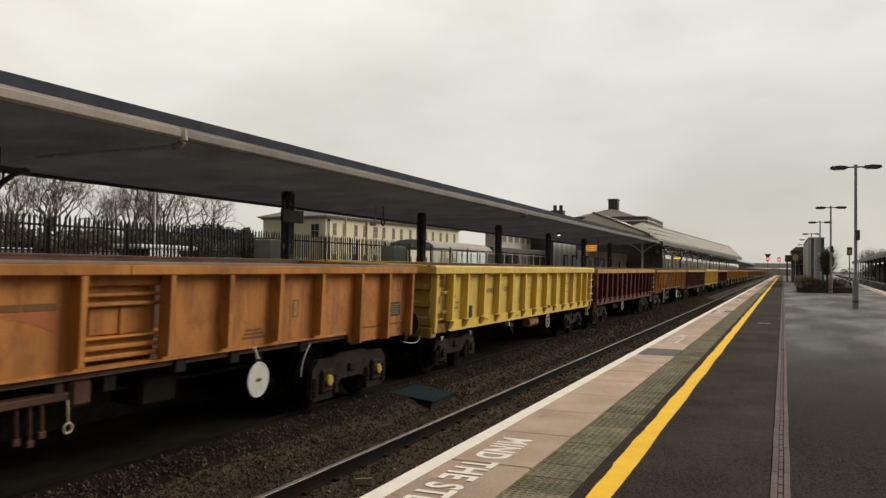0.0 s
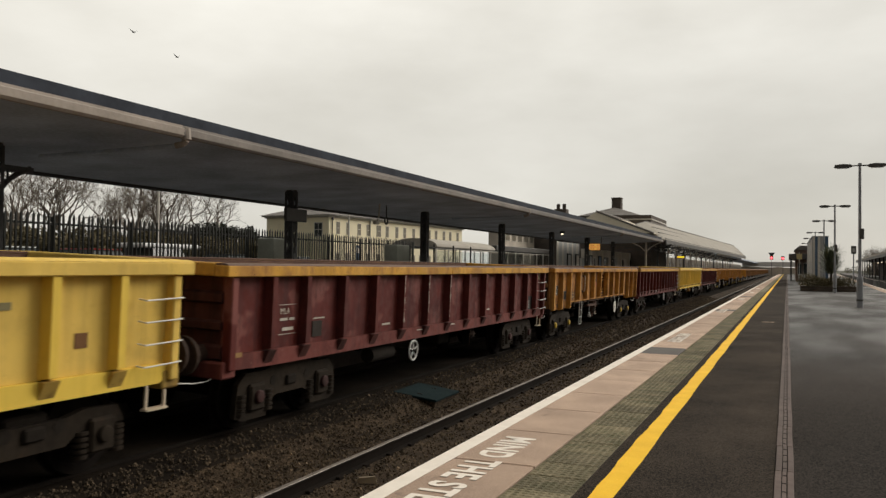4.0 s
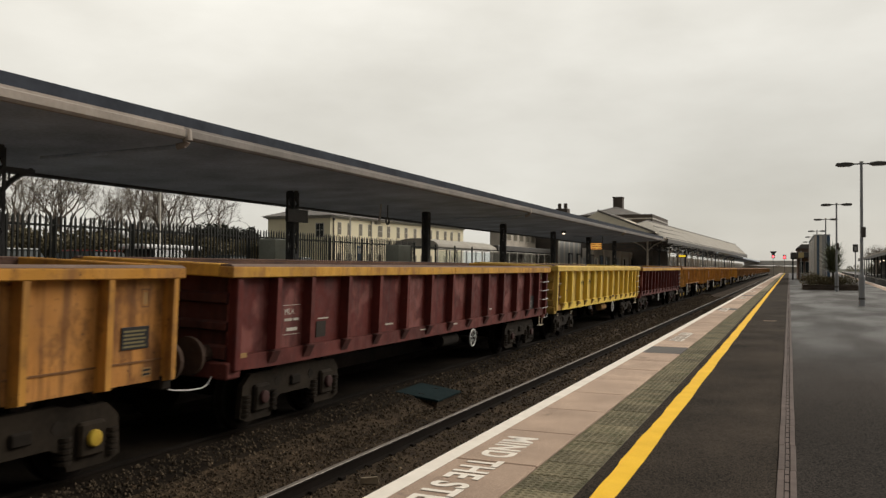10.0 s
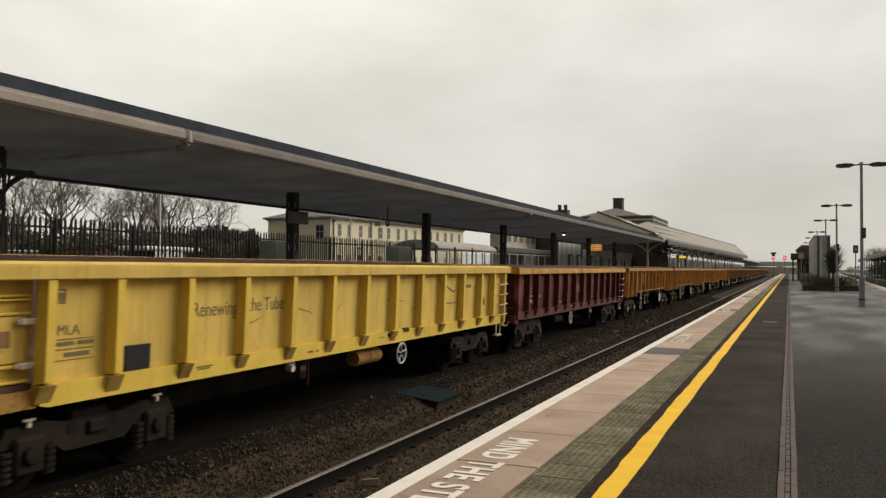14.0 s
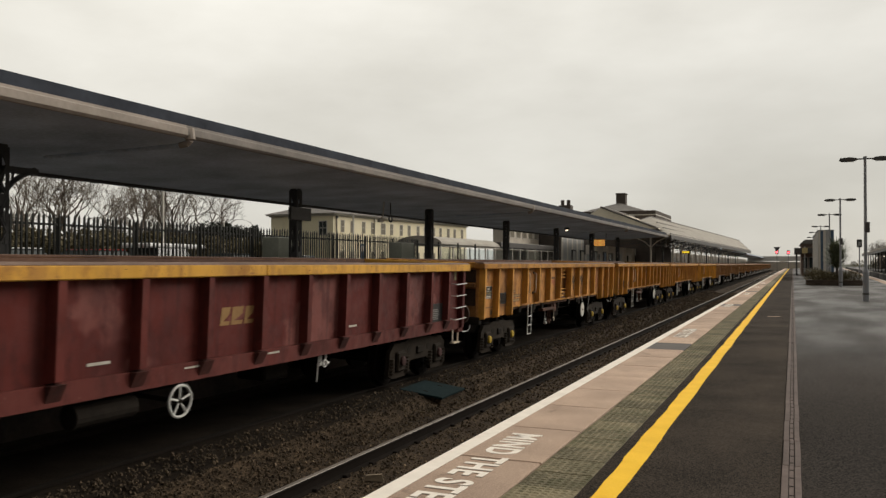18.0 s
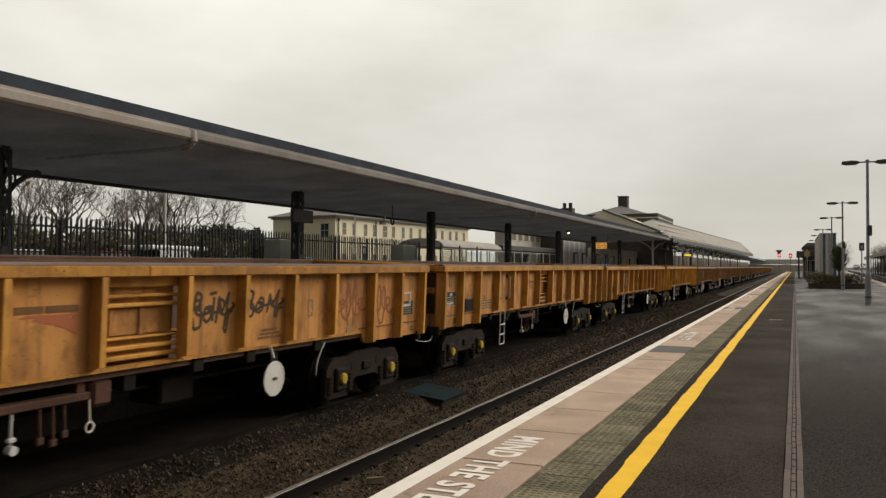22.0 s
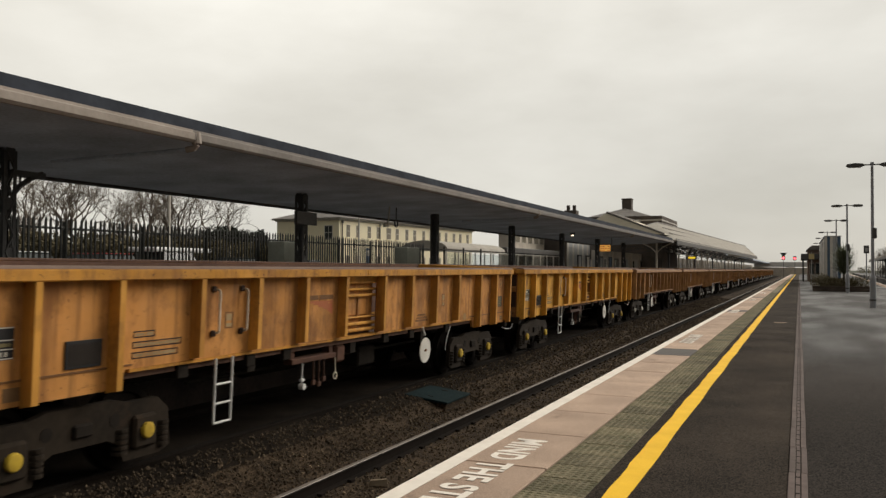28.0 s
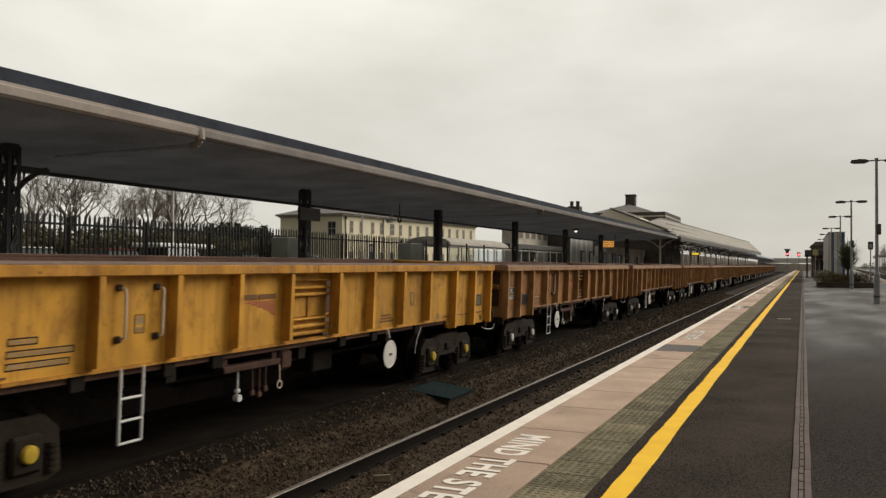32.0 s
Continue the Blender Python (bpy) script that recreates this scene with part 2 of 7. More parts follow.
BROWNED = coat("browned_orange_paint", (0.36, 0.157, 0.045), (0.13, 0.058, 0.024), (0.07, 0.038, 0.022), 0.68, spread=0.2, runs=0.6)
BROWNED_RIB = coat("browned_rib_paint", (0.42, 0.22, 0.075), (0.18, 0.09, 0.04), (0.10, 0.05, 0.03), 0.66, spread=0.15)
BROWNED_RIM = coat("browned_rim", (0.38, 0.21, 0.10), (0.16, 0.085, 0.05), (0.10, 0.055, 0.04), 0.66, scuffs=0.6)
YELLOW = coat("faded_yellow_paint", (0.74, 0.505, 0.115), (0.36, 0.225, 0.048), (0.16, 0.085, 0.03), 0.66, spread=0.04, runs=0.28, chips=0.70, scuffs=0.3, blotch=0.86, mottle=0.22, stain=0.16)
YELLOW_RIB = coat("strong_yellow_paint", (0.80, 0.555, 0.088), (0.46, 0.30, 0.05), (0.22, 0.13, 0.04), 0.64, spread=0.03, runs=0.2, chips=0.73, scuffs=0.25, blotch=0.9, mottle=0.14, stain=0.10)
# yellow with the shade of ends and gussets in its colour; also scratches
YELLOW_DULL = coat("shaded_grimy_yellow", (0.44, 0.285, 0.065), (0.17, 0.105, 0.03), (0.085, 0.046, 0.025), 0.7, runs=0.6)
YELLOW_RUST = coat("rusted_yellow_sill", (0.40, 0.22, 0.055), (0.13, 0.065, 0.025), (0.16, 0.055, 0.02), 0.8, runs=0.8, chips=0.56)
MAROON = coat("faded_maroon_paint", (0.118, 0.0205, 0.0155), (0.050, 0.0105, 0.0095), (0.17, 0.075, 0.062), 0.6, spread=0.08, runs=0.5, chips=0.70, scuffs=0.45, blotch=0.8, patch=(0.215, 0.075, 0.063))
MAROON_RIB = coat("dull_maroon_rib", (0.128, 0.025, 0.019), (0.055, 0.013, 0.011), (0.24, 0.12, 0.10), 0.62, spread=0.08, runs=0.4, chips=0.70)
MAROON_DULL = coat("scraped_maroon_paint", (0.170, 0.047, 0.038), (0.070, 0.017, 0.014), (0.26, 0.13, 0.105), 0.65, runs=0.4, chips=0.66, scuffs=0.6)
MAROON_SILL = coat("worn_maroon_sill", (0.140, 0.034, 0.027), (0.060, 0.015, 0.012), (0.22, 0.10, 0.08), 0.65, runs=0.4, chips=0.68, scuffs=0.6)
# dirty maroon, darkened to stand for shade on ends and gussets
MAROON_END = coat("shaded_grimy_maroon", (0.085, 0.028, 0.022), (0.030, 0.013, 0.011), (0.05, 0.026, 0.02), 0.8, runs=0.6)
MAROON_RIM = coat("scuffed_golden_rim", (0.68, 0.36, 0.058), (0.26, 0.11, 0.04), (0.085, 0.038, 0.024), 0.64, runs=0.3, chips=0.65, scuffs=0.7)
UNDER = paint("brake_dust_black", (0.026, 0.021, 0.0165), (0.015, 0.012, 0.0095), 0.95, rust=(0.014, 0.010, 0.008), rust_at=0.62, spec=0.1)
BOGIE = paint("grey_brown_bogie_steel", (0.034, 0.025, 0.017), (0.0155, 0.0118, 0.0085), 0.9, rust=(0.040, 0.024, 0.015), rust_at=0.60, spec=0.12)
RUSTY = paint("rusty_steel", (0.060, 0.034, 0.022), (0.025, 0.015, 0.011), 0.85)
INSIDE = paint("rusted_wagon_inside", (0.16, 0.085, 0.055), (0.07, 0.038, 0.028), 0.85)
COVER_YELLOW = paint("yellow_axle_cover", (0.54, 0.37, 0.034), (0.38, 0.24, 0.026), 0.7, rust=(0.06, 0.04, 0.025), rust_at=0.6, broad=8)
COVER_RED = paint("dull_red_axle_cover", (0.060, 0.019, 0.016), (0.030, 0.012, 0.010), 0.7)
DISC_WHITE = paint("dirty_white_disc", (0.72, 0.69, 0.62), (0.55, 0.52, 0.46), 0.5, rust=(0.25, 0.2, 0.15), rust_at=0.72)
WHITE_TUBE = paint("white_painted_tube", (0.72, 0.71, 0.68), (0.5, 0.48, 0.45), 0.5)
PLATE_BLACK = paint("black_plate", (0.022, 0.021, 0.021), (0.014, 0.013, 0.013), 0.5)
PLATE_GREY = paint("dark_mesh_plate", (0.034, 0.024, 0.017), (0.018, 0.014, 0.011), 0.8)
MARK_WHITE = paint("worn_white_lettering", (0.58, 0.55, 0.48), (0.40, 0.36, 0.30), 0.6)
MARK_GREY = paint("faded_grey_lettering", (0.20, 0.17, 0.08), (0.14, 0.11, 0.05), 0.6)
MARK_RED = paint("faded_red_logo", (0.40, 0.11, 0.045), (0.36, 0.12, 0.045), 0.6)
GRAB = paint("chipped_pale_tube", (0.78, 0.69, 0.56), (0.46, 0.36, 0.24), 0.6, grain=40)
MARK_CARD = paint("grey_card_print", (0.26, 0.25, 0.23), (0.18, 0.17, 0.155), 0.6)
VALVE = paint("rust_brown_valve_gear", (0.11, 0.050, 0.030), (0.045, 0.024, 0.017), 0.85)
MARK_STENCIL = paint("worn_cream_stencil", (0.40, 0.29, 0.15), (0.27, 0.17, 0.07), 0.6)
MARK_DULL = paint("dull_overpainted_patch", (0.20, 0.11, 0.045), (0.12, 0.065, 0.03), 0.7)
MARK_BROWN = paint("faded_brown_marking", (0.20, 0.09, 0.03), (0.13, 0.06, 0.02), 0.6)
MARK_GOLD = paint("faded_gold_marking", (0.33, 0.20, 0.07), (0.24, 0.13, 0.05), 0.6)
SPRAY = paint("black_spray_paint", (0.07, 0.04, 0.015), (0.04, 0.025, 0.012), 0.6)
SPRAY_RED = paint("red_spray_paint", (0.34, 0.095, 0.030), (0.26, 0.085, 0.028), 0.6)

ASPHALT_DRY = paint("dry_worn_asphalt", (0.22, 0.205, 0.19), (0.15, 0.14, 0.13), 0.95, grain=30, broad=0.6)
ASPHALT = paint("damp_asphalt", (0.056, 0.046, 0.039), (0.0075, 0.0064, 0.0055), 0.93, grain=80, broad=0.16, bump=0.6, bump_scale=240, spec=0.05, grit=2.6)


def rain_film(m):
    """A film of rain left in soft patches further down the platform: smoother and glossier there."""
    n, l = m.node_tree.nodes, m.node_tree.links
    b = n["Principled BSDF"]
    co, axes = n.new("ShaderNodeTexCoord"), n.new("ShaderNodeSeparateXYZ")
    l.new(co.outputs["Object"], axes.inputs[0])
    down = n.new("ShaderNodeMapRange")
    down.interpolation_type = "SMOOTHSTEP"
    down.inputs["From Min"].default_value, down.inputs["From Max"].default_value = 9.0, 24.0
    l.new(axes.outputs["Y"], down.inputs[0])
    pool = n.new("ShaderNodeTexNoise")
    pool.inputs["Scale"].default_value, pool.inputs["Detail"].default_value = 0.30, 3
    drawn = n.new("ShaderNodeMapping")
    drawn.inputs["Scale"].default_value = (1.7, 0.5, 1.0)
    l.new(co.outputs["Object"], drawn.inputs[0])
    l.new(drawn.outputs[0], pool.inputs["Vector"])
    soft = n.new("ShaderNodeMapRange")
    soft.interpolation_type = "SMOOTHSTEP"
    soft.inputs["From Min"].default_value, soft.inputs["From Max"].default_value = 0.36, 0.64
    soft.inputs["To Min"].default_value = 0.42
    l.new(pool.outputs[0], soft.inputs[0])
    wetness = n.new("ShaderNodeMath")
    wetness.operation = "MULTIPLY"
    l.new(down.outputs[0], wetness.inputs[0])
    l.new(soft.outputs[0], wetness.inputs[1])
    for name, dry, wet in (("Roughness", 0.93, 0.50), ("Specular IOR Level", 0.05, 0.48)):
        r = n.new("ShaderNodeMapRange")
        r.inputs["To Min"].default_value, r.inputs["To Max"].default_value = dry, wet
        l.new(wetness.outputs[0], r.inputs[0])
        l.new(r.outputs[0], b.inputs[name])


rain_film(ASPHALT)
WALKWAY = paint("dark_matt_asphalt", (0.070, 0.054, 0.041), (0.010, 0.008, 0.0063), 0.95, grain=85, broad=0.8, bump=0.6, bump_scale=240, spec=0.06, grit=2.4)
COPING = paint("pinkish_coping_slab", (0.55, 0.395, 0.292), (0.32, 0.228, 0.17), 0.85, grain=85, broad=1.3, rust=(0.225, 0.16, 0.12), rust_at=0.59, spread=0.16, bump=0.5, bump_scale=150, grit=1.6)
COPING_DARK = paint("dark_patched_slab", (0.10, 0.085, 0.075), (0.06, 0.05, 0.045), 0.7, grain=40)
TACTILE = paint("mossy_tactile_paving", (0.220, 0.182, 0.110), (0.088, 0.078, 0.041), 0.85, grain=26, broad=2.6, rust=(0.070, 0.070, 0.028), rust_at=0.53, spread=0.22, grit=1.3, bump=0.5, bump_scale=90)
LINE_WHITE = paint("platform_edge_white", (0.84, 0.77, 0.68), (0.70, 0.63, 0.55), 0.7, broad=3, rust=(0.45, 0.38, 0.31), rust_at=0.72)
LINE_YELLOW = paint("platform_line_yellow", (0.94, 0.57, 0.038), (0.80, 0.46, 0.024), 0.7, broad=3, grain=60, rust=(0.50, 0.30, 0.03), rust_at=0.70, spec=0.12)
CHANNEL = paint("drain_channel_concrete", (0.120, 0.086, 0.074), (0.070, 0.052, 0.045), 0.85)
BRICK_DARK = paint("sooty_platform_wall", (0.11, 0.085, 0.07), (0.05, 0.04, 0.035), 0.85)
BALLAST_BED = paint("dirty_ballast_bed", (0.082, 0.056, 0.034), (0.010, 0.0072, 0.005), 0.95, grain=42, broad=3.0, bump=1.0, bump_scale=45, spec=0.1, grit=2.6, rust=(0.050, 0.047, 0.022), rust_at=0.62)
# oily ballast, with the train's shade put into its near-black colour
SHADED_OIL_BED = paint("shaded_oily_ballast", (0.026, 0.020, 0.015), (0.009, 0.0072, 0.0057), 1.0, grain=40, bump=1.0, bump_scale=28, spec=0.02)
STONE = paint("brown_ballast_stone", (0.108, 0.079, 0.052), (0.038, 0.029, 0.020), 0.95, grain=9, broad=5, spec=0.12)
RIM_DUST = paint("dusty_grey_rim_top", (0.195, 0.13, 0.098), (0.12, 0.08, 0.062), 0.85, rust=(0.12, 0.075, 0.06), rust_at=0.62)
# goods line rail head, darkened to stand for shade under the wagons
RAIL_SHADED = paint("shaded_rail_head", (0.014, 0.0115, 0.0095), (0.009, 0.0075, 0.006), 0.95, spec=0.03)
RAIL_TOP = paint("worn_rail_head", (0.20, 0.172, 0.148), (0.13, 0.11, 0.095), 0.5, metal=0.25)
RAIL_SIDE = paint("brown_rail_web", (0.017, 0.0125, 0.010), (0.010, 0.008, 0.0065), 0.95, spec=0.05)
SLEEPER = paint("stained_concrete_sleeper", (0.105, 0.084, 0.066), (0.045, 0.036, 0.028), 0.9)
GREEN_LID = paint("blue_green_cable_lid", (0.014, 0.026, 0.028), (0.009, 0.017, 0.018), 0.9, spec=0.06)
CANOPY_DARK = paint("grey_canopy_soffit", (0.56, 0.62, 0.71), (0.29, 0.325, 0.38), 0.9, broad=0.7)
CANOPY_TOP = paint("slate_blue_roof_edge", (0.050, 0.056, 0.070), (0.030, 0.033, 0.041), 0.9, spec=0.1, grain=8)
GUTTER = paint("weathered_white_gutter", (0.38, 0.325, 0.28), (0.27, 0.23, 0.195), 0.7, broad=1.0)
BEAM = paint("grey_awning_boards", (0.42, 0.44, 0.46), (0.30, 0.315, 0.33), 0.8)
GUTTER_MID = paint("mid_grey_gutter", (0.25, 0.22, 0.195), (0.165, 0.145, 0.128), 0.7, broad=1.0)
GUTTER_DARK = paint("dark_grey_gutter", (0.20, 0.182, 0.165), (0.14, 0.125, 0.115), 0.7, broad=1.0)
COLUMN = paint("black_column_paint", (0.075, 0.073, 0.072), (0.052, 0.050, 0.049), 0.6)
FENCE = paint("dark_green_palisade", (0.036, 0.036, 0.031), (0.024, 0.024, 0.021), 0.6)
CREAM = paint("cream_stucco", (0.88, 0.79, 0.56), (0.80, 0.71, 0.50), 0.8, broad=0.4)
RUBBLE = paint("pale_brown_rubble", (0.20, 0.155, 0.105), (0.12, 0.09, 0.06), 0.9)
SLATE = paint("grey_slate_roof", (0.21, 0.19, 0.172), (0.135, 0.122, 0.11), 0.7, grain=6)
PANE = paint("dark_window_pane", (0.055, 0.06, 0.06), (0.03, 0.035, 0.035), 0.15, bump=0)
TRIM = paint("off_white_trim", (0.66, 0.62, 0.55), (0.5, 0.46, 0.4), 0.6)
PANE_PALE = paint("hazy_sash_pane", (0.25, 0.22, 0.165), (0.17, 0.15, 0.115), 0.3, bump=0)
BRICK_RED = paint("red_brown_brick", (0.27, 0.195, 0.155), (0.19, 0.135, 0.11), 0.9, grain=20)
WALL_DIM = paint("grimy_platform_wall", (0.60, 0.54, 0.47), (0.40, 0.36, 0.31), 0.9, broad=0.5)
POST_PALE = paint("stone_coloured_post", (0.62, 0.55, 0.46), (0.48, 0.42, 0.35), 0.7)
BRICK = paint("brown_brick", (0.12, 0.098, 0.082), (0.075, 0.062, 0.052), 0.9, grain=20)
SHELTER_ROOF = paint("hazy_polycarbonate", (0.40, 0.365, 0.31), (0.30, 0.27, 0.225), 0.7)
CABINET = paint("grey_green_cabinet", (0.29, 0.30, 0.25), (0.21, 0.215, 0.18), 0.6)
HALL_ROOF = paint("cream_sheet_roof", (0.80, 0.72, 0.57), (0.68, 0.60, 0.46), 0.8, broad=0.5)
ROOF_PALE = paint("pale_sheet_roof", (0.37, 0.335, 0.285), (0.27, 0.245, 0.205), 0.8, broad=0.6)
LAMP_GREY = paint("grey_lamp_post", (0.33, 0.335, 0.35), (0.24, 0.243, 0.252), 0.5)
LAMP_DARK = paint("dark_lamp_head", (0.10, 0.092, 0.085), (0.07, 0.065, 0.06), 0.5)
GRASS = paint("rough_winter_grass", (0.060, 0.058, 0.030), (0.035, 0.035, 0.02), 0.9, grain=3)
TARMAC_FAR = paint("car_park_tarmac", (0.045, 0.042, 0.038), (0.03, 0.028, 0.026), 0.8)
TWIG = paint("brown_winter_twig", (0.21, 0.172, 0.138), (0.135, 0.11, 0.088), 0.95)
BARK = paint("grey_brown_bark", (0.10, 0.085, 0.07), (0.06, 0.05, 0.042), 0.95)
IVY = paint("dark_evergreen_leaf", (0.030, 0.036, 0.018), (0.014, 0.018, 0.010), 0.6)
SHRUB = paint("brown_green_shrub", (0.165, 0.135, 0.075), (0.085, 0.072, 0.04), 0.85)
PALM = paint("cordyline_leaf", (0.17, 0.19, 0.12), (0.10, 0.112, 0.072), 0.6)
WOOD = paint("weathered_planter_wood", (0.12, 0.092, 0.07), (0.045, 0.035, 0.028), 0.85)
BLUE = paint("blue_panel", (0.085, 0.135, 0.20), (0.06, 0.095, 0.15), 0.5)
STEEL_PALE = paint("pale_grey_panel", (0.42, 0.42, 0.41), (0.32, 0.32, 0.31), 0.5)
SIGN_YELLOW = paint("yellow_sign_face", (0.52, 0.43, 0.22), (0.42, 0.34, 0.17), 0.6)
BRIDGE = paint("pale_far_bridge", (0.70, 0.67, 0.63), (0.58, 0.555, 0.52), 0.8)
CAR_WHITE = paint("white_car_paint", (0.75, 0.75, 0.74), (0.68, 0.68, 0.67), 0.3, bump=0)
CAR_RED = paint("red_car_paint", (0.35, 0.03, 0.025), (0.28, 0.025, 0.02), 0.3, bump=0)
CAR_DARK = paint("dark_car_paint", (0.03, 0.032, 0.036), (0.022, 0.023, 0.026), 0.3, bump=0)
TYRE = paint("tyre_rubber", (0.02, 0.02, 0.02), (0.013, 0.013, 0.013), 0.8)
GLASS = clear("shelter_glass")
RED_GLOW = glow("red_signal_lens", (1.0, 0.05, 0.06), 9.0)
LAMP_GLOW = glow("white_lamp_lens", (1.0, 0.80, 0.58), 2.0)
AMBER_GLOW = glow("amber_display", (1.0, 0.46, 0.10), 0.55)
YELLOW_GLOW = glow("lit_yellow_sign", (1.0, 0.68, 0.04), 0.9)


# ---- mesh helpers ----
class Form:
    """Collects vertices and faces of one mesh."""

    def __init__(self):
        self.v, self.f = [], []

    def add(self, verts, faces):
        k = len(self.v)
        self.v += [tuple(p) for p in verts]
        self.f += [tuple(i + k for i in f) for f in faces]
        return self

    def box(self, x0, x1, y0, y1, z0, z1, b=0.0):
        if not b:
            vs = [(x, y, z) for x in (x0, x1) for y in (y0, y1) for z in (z0, z1)]
            return self.add(vs, [(0, 1, 3, 2), (4, 6, 7, 5), (0, 4, 5, 1), (2, 3, 7, 6), (0, 2, 6, 4), (1, 5, 7, 3)])
        b = min(b, (x1 - x0) * 0.45, (y1 - y0) * 0.45, (z1 - z0) * 0.45)
        c, h = ((x0 + x1) / 2, (y0 + y1) / 2, (z0 + z1) / 2), ((x1 - x0) / 2, (y1 - y0) / 2, (z1 - z0) / 2)
        vs, at = [], {}
        for sx in (-1, 1):
            for sy in (-1, 1):
                for sz in (-1, 1):
                    for ax in range(3):
                        p = [c[i] + s * (h[i] - (0 if i == ax else b)) for i, s in enumerate((sx, sy, sz))]
                        at[sx, sy, sz, ax] = len(vs)
                        vs.append(p)
        fs = []
        for ax in range(3):
            o = [i for i in range(3) if i != ax]
            for s in (-1, 1):
                ring = []
                for a, d in ((-1, -1), (1, -1), (1, 1), (-1, 1)):
                    q = [0, 0, 0]
                    q[ax], q[o[0]], q[o[1]] = s, a, d
                    ring.append(at[q[0], q[1], q[2], ax])
                fs.append(tuple(ring) if (s > 0) == (ax != 1) else tuple(reversed(ring)))
            for a in (-1, 1):
                for d in (-1, 1):
                    p, q = [0, 0, 0], [0, 0, 0]
                    p[ax], q[ax] = -1, 1
                    p[o[0]] = q[o[0]] = a
                    p[o[1]] = q[o[1]] = d
                    p, q = tuple(p), tuple(q)
                    fs.append((at[(*p, o[0])], at[(*q, o[0])], at[(*q, o[1])], at[(*p, o[1])]))
        for sx in (-1, 1):
            for sy in (-1, 1):
                for sz in (-1, 1):
                    fs.append(tuple(at[sx, sy, sz, ax] for ax in range(3)))
        return self.add(vs, fs)

    def prism(self, outline, axis, a0, a1):
        """A polygon drawn in the two other axes (in x, y, z order), pulled from a0 to a1 along axis."""
        n = len(outline)

        def at(p, a):
            return (a, *p) if axis == "x" else (p[0], a, p[1]) if axis == "y" else (*p, a)
        vs = [at(p, a0) for p in outline] + [at(p, a1) for p in outline]
        return self.add(vs, [tuple(range(n - 1, -1, -1)), tuple(range(n, 2 * n))] + [(i, (i + 1) % n, n + (i + 1) % n, n + i) for i in range(n)])

    def tube(self, p, q, r, n=8, r1=None):
        p, q = Vector(p), Vector(q)
        w = (q - p).normalized()
        u = w.orthogonal().normalized()
        k = w.cross(u)
        r1 = r if r1 is None else r1
        ring = [(math.cos(2 * math.pi * i / n), math.sin(2 * math.pi * i / n)) for i in range(n)]
        vs = [p + r * (a * u + b * k) for a, b in ring] + [q + r1 * (a * u + b * k) for a, b in ring]
        return self.add(vs, [tuple(range(n - 1, -1, -1)), tuple(range(n, 2 * n))] + [(i, (i + 1) % n, n + (i + 1) % n, n + i) for i in range(n)])

    def path(self, points, r, n=8):
        for a, b in zip(points, points[1:]):
            self.tube(a, b, r, n)
        return self

    def ring(self, c, radius, r, n=24, k=8):
        """A torus about the x axis."""
        vs = []
        for i in range(n):
            a = 2 * math.pi * i / n
            for j in range(k):
                b = 2 * math.pi * j / k
                d = radius + r * math.cos(b)
                vs.append((c[0] + r * math.sin(b), c[1] + d * math.cos(a), c[2] + d * math.sin(a)))
        return self.add(vs, [(i * k + j, ((i + 1) % n) * k + j, ((i + 1) % n) * k + (j + 1) % k, i * k + (j + 1) % k) for i in range(n) for j in range(k)])

    def lathe(self, c, profile, n=20):
        """A profile of (x, radius) turned about the x axis through c."""
        vs = []
        for x, r in profile:
            vs += [(c[0] + x, c[1] + r * math.cos(2 * math.pi * i / n), c[2] + r * math.sin(2 * math.pi * i / n)) for i in range(n)]
        fs = [(j * n + i, j * n + (i + 1) % n, (j + 1) * n + (i + 1) % n, (j + 1) * n + i) for j in range(len(profile) - 1) for i in range(n)]
        fs += [tuple(range(n)), tuple(range((len(profile) - 1) * n, len(profile) * n))]
        return self.add(vs, fs)

    def quad(self, a, b, c, d):
        return self.add([a, b, c, d], [(0, 1, 2, 3)])


def shape(name, form, material):
    me = bpy.data.meshes.new(name)
    me.from_pydata(form.v, [], form.f)
    bm = bmesh.new()
    bm.from_mesh(me)
    bmesh.ops.recalc_face_normals(bm, faces=bm.faces)
    bm.to_mesh(me)
    bm.free()
    me.materials.append(material)
    return me


def part(name, form, material, parent=None, label="", at=None, turn=None):
    """One mesh object of its own, under a thing or part if one is given."""
    me = form if isinstance(form, bpy.types.Mesh) else shape(name, form, material)
    ob = new(name, me)
    if parent is not None:
        ob.parent = parent
    if at is not None:
        ob.location = at
    if turn is not None:
        ob.rotation_euler = turn
    if label:
        ob["label"] = label
    return ob


def thing(name, label, category, at=(0, 0, 0), group="", kind="", turn=0.0):
    ob = new(name)
    ob.location = at
    ob.rotation_euler = (0, 0, radians(turn))
    return tagged(ob, label, category, group, kind)


def lettering(text, size, material, thick=0.002, bold=0.0):
    """Built-in font as a mesh: x along the line, y up the letters."""
    cu = bpy.data.curves.new("lettering", "FONT")
    cu.body, cu.size, cu.extrude, cu.offset = text, size, thick, bold
    cu.space_character = 1.0 + 9 * bold
    ob = bpy.data.objects.new("lettering", cu)
    me = bpy.data.meshes.new_from_object(ob)
    bpy.data.objects.remove(ob)
    bpy.data.curves.remove(cu)
    me.materials.clear()
    me.materials.append(material)
    return me


def wheel_metal():
    return paint("dark_wheel_steel", (0.018, 0.0145, 0.012), (0.010, 0.008, 0.007), 0.95, spec=0.05)


WHEEL_STEEL = wheel_metal()
GULL_GREY = paint("grey_gull_feathers", (0.20, 0.19, 0.18), (0.13, 0.125, 0.12), 0.8)


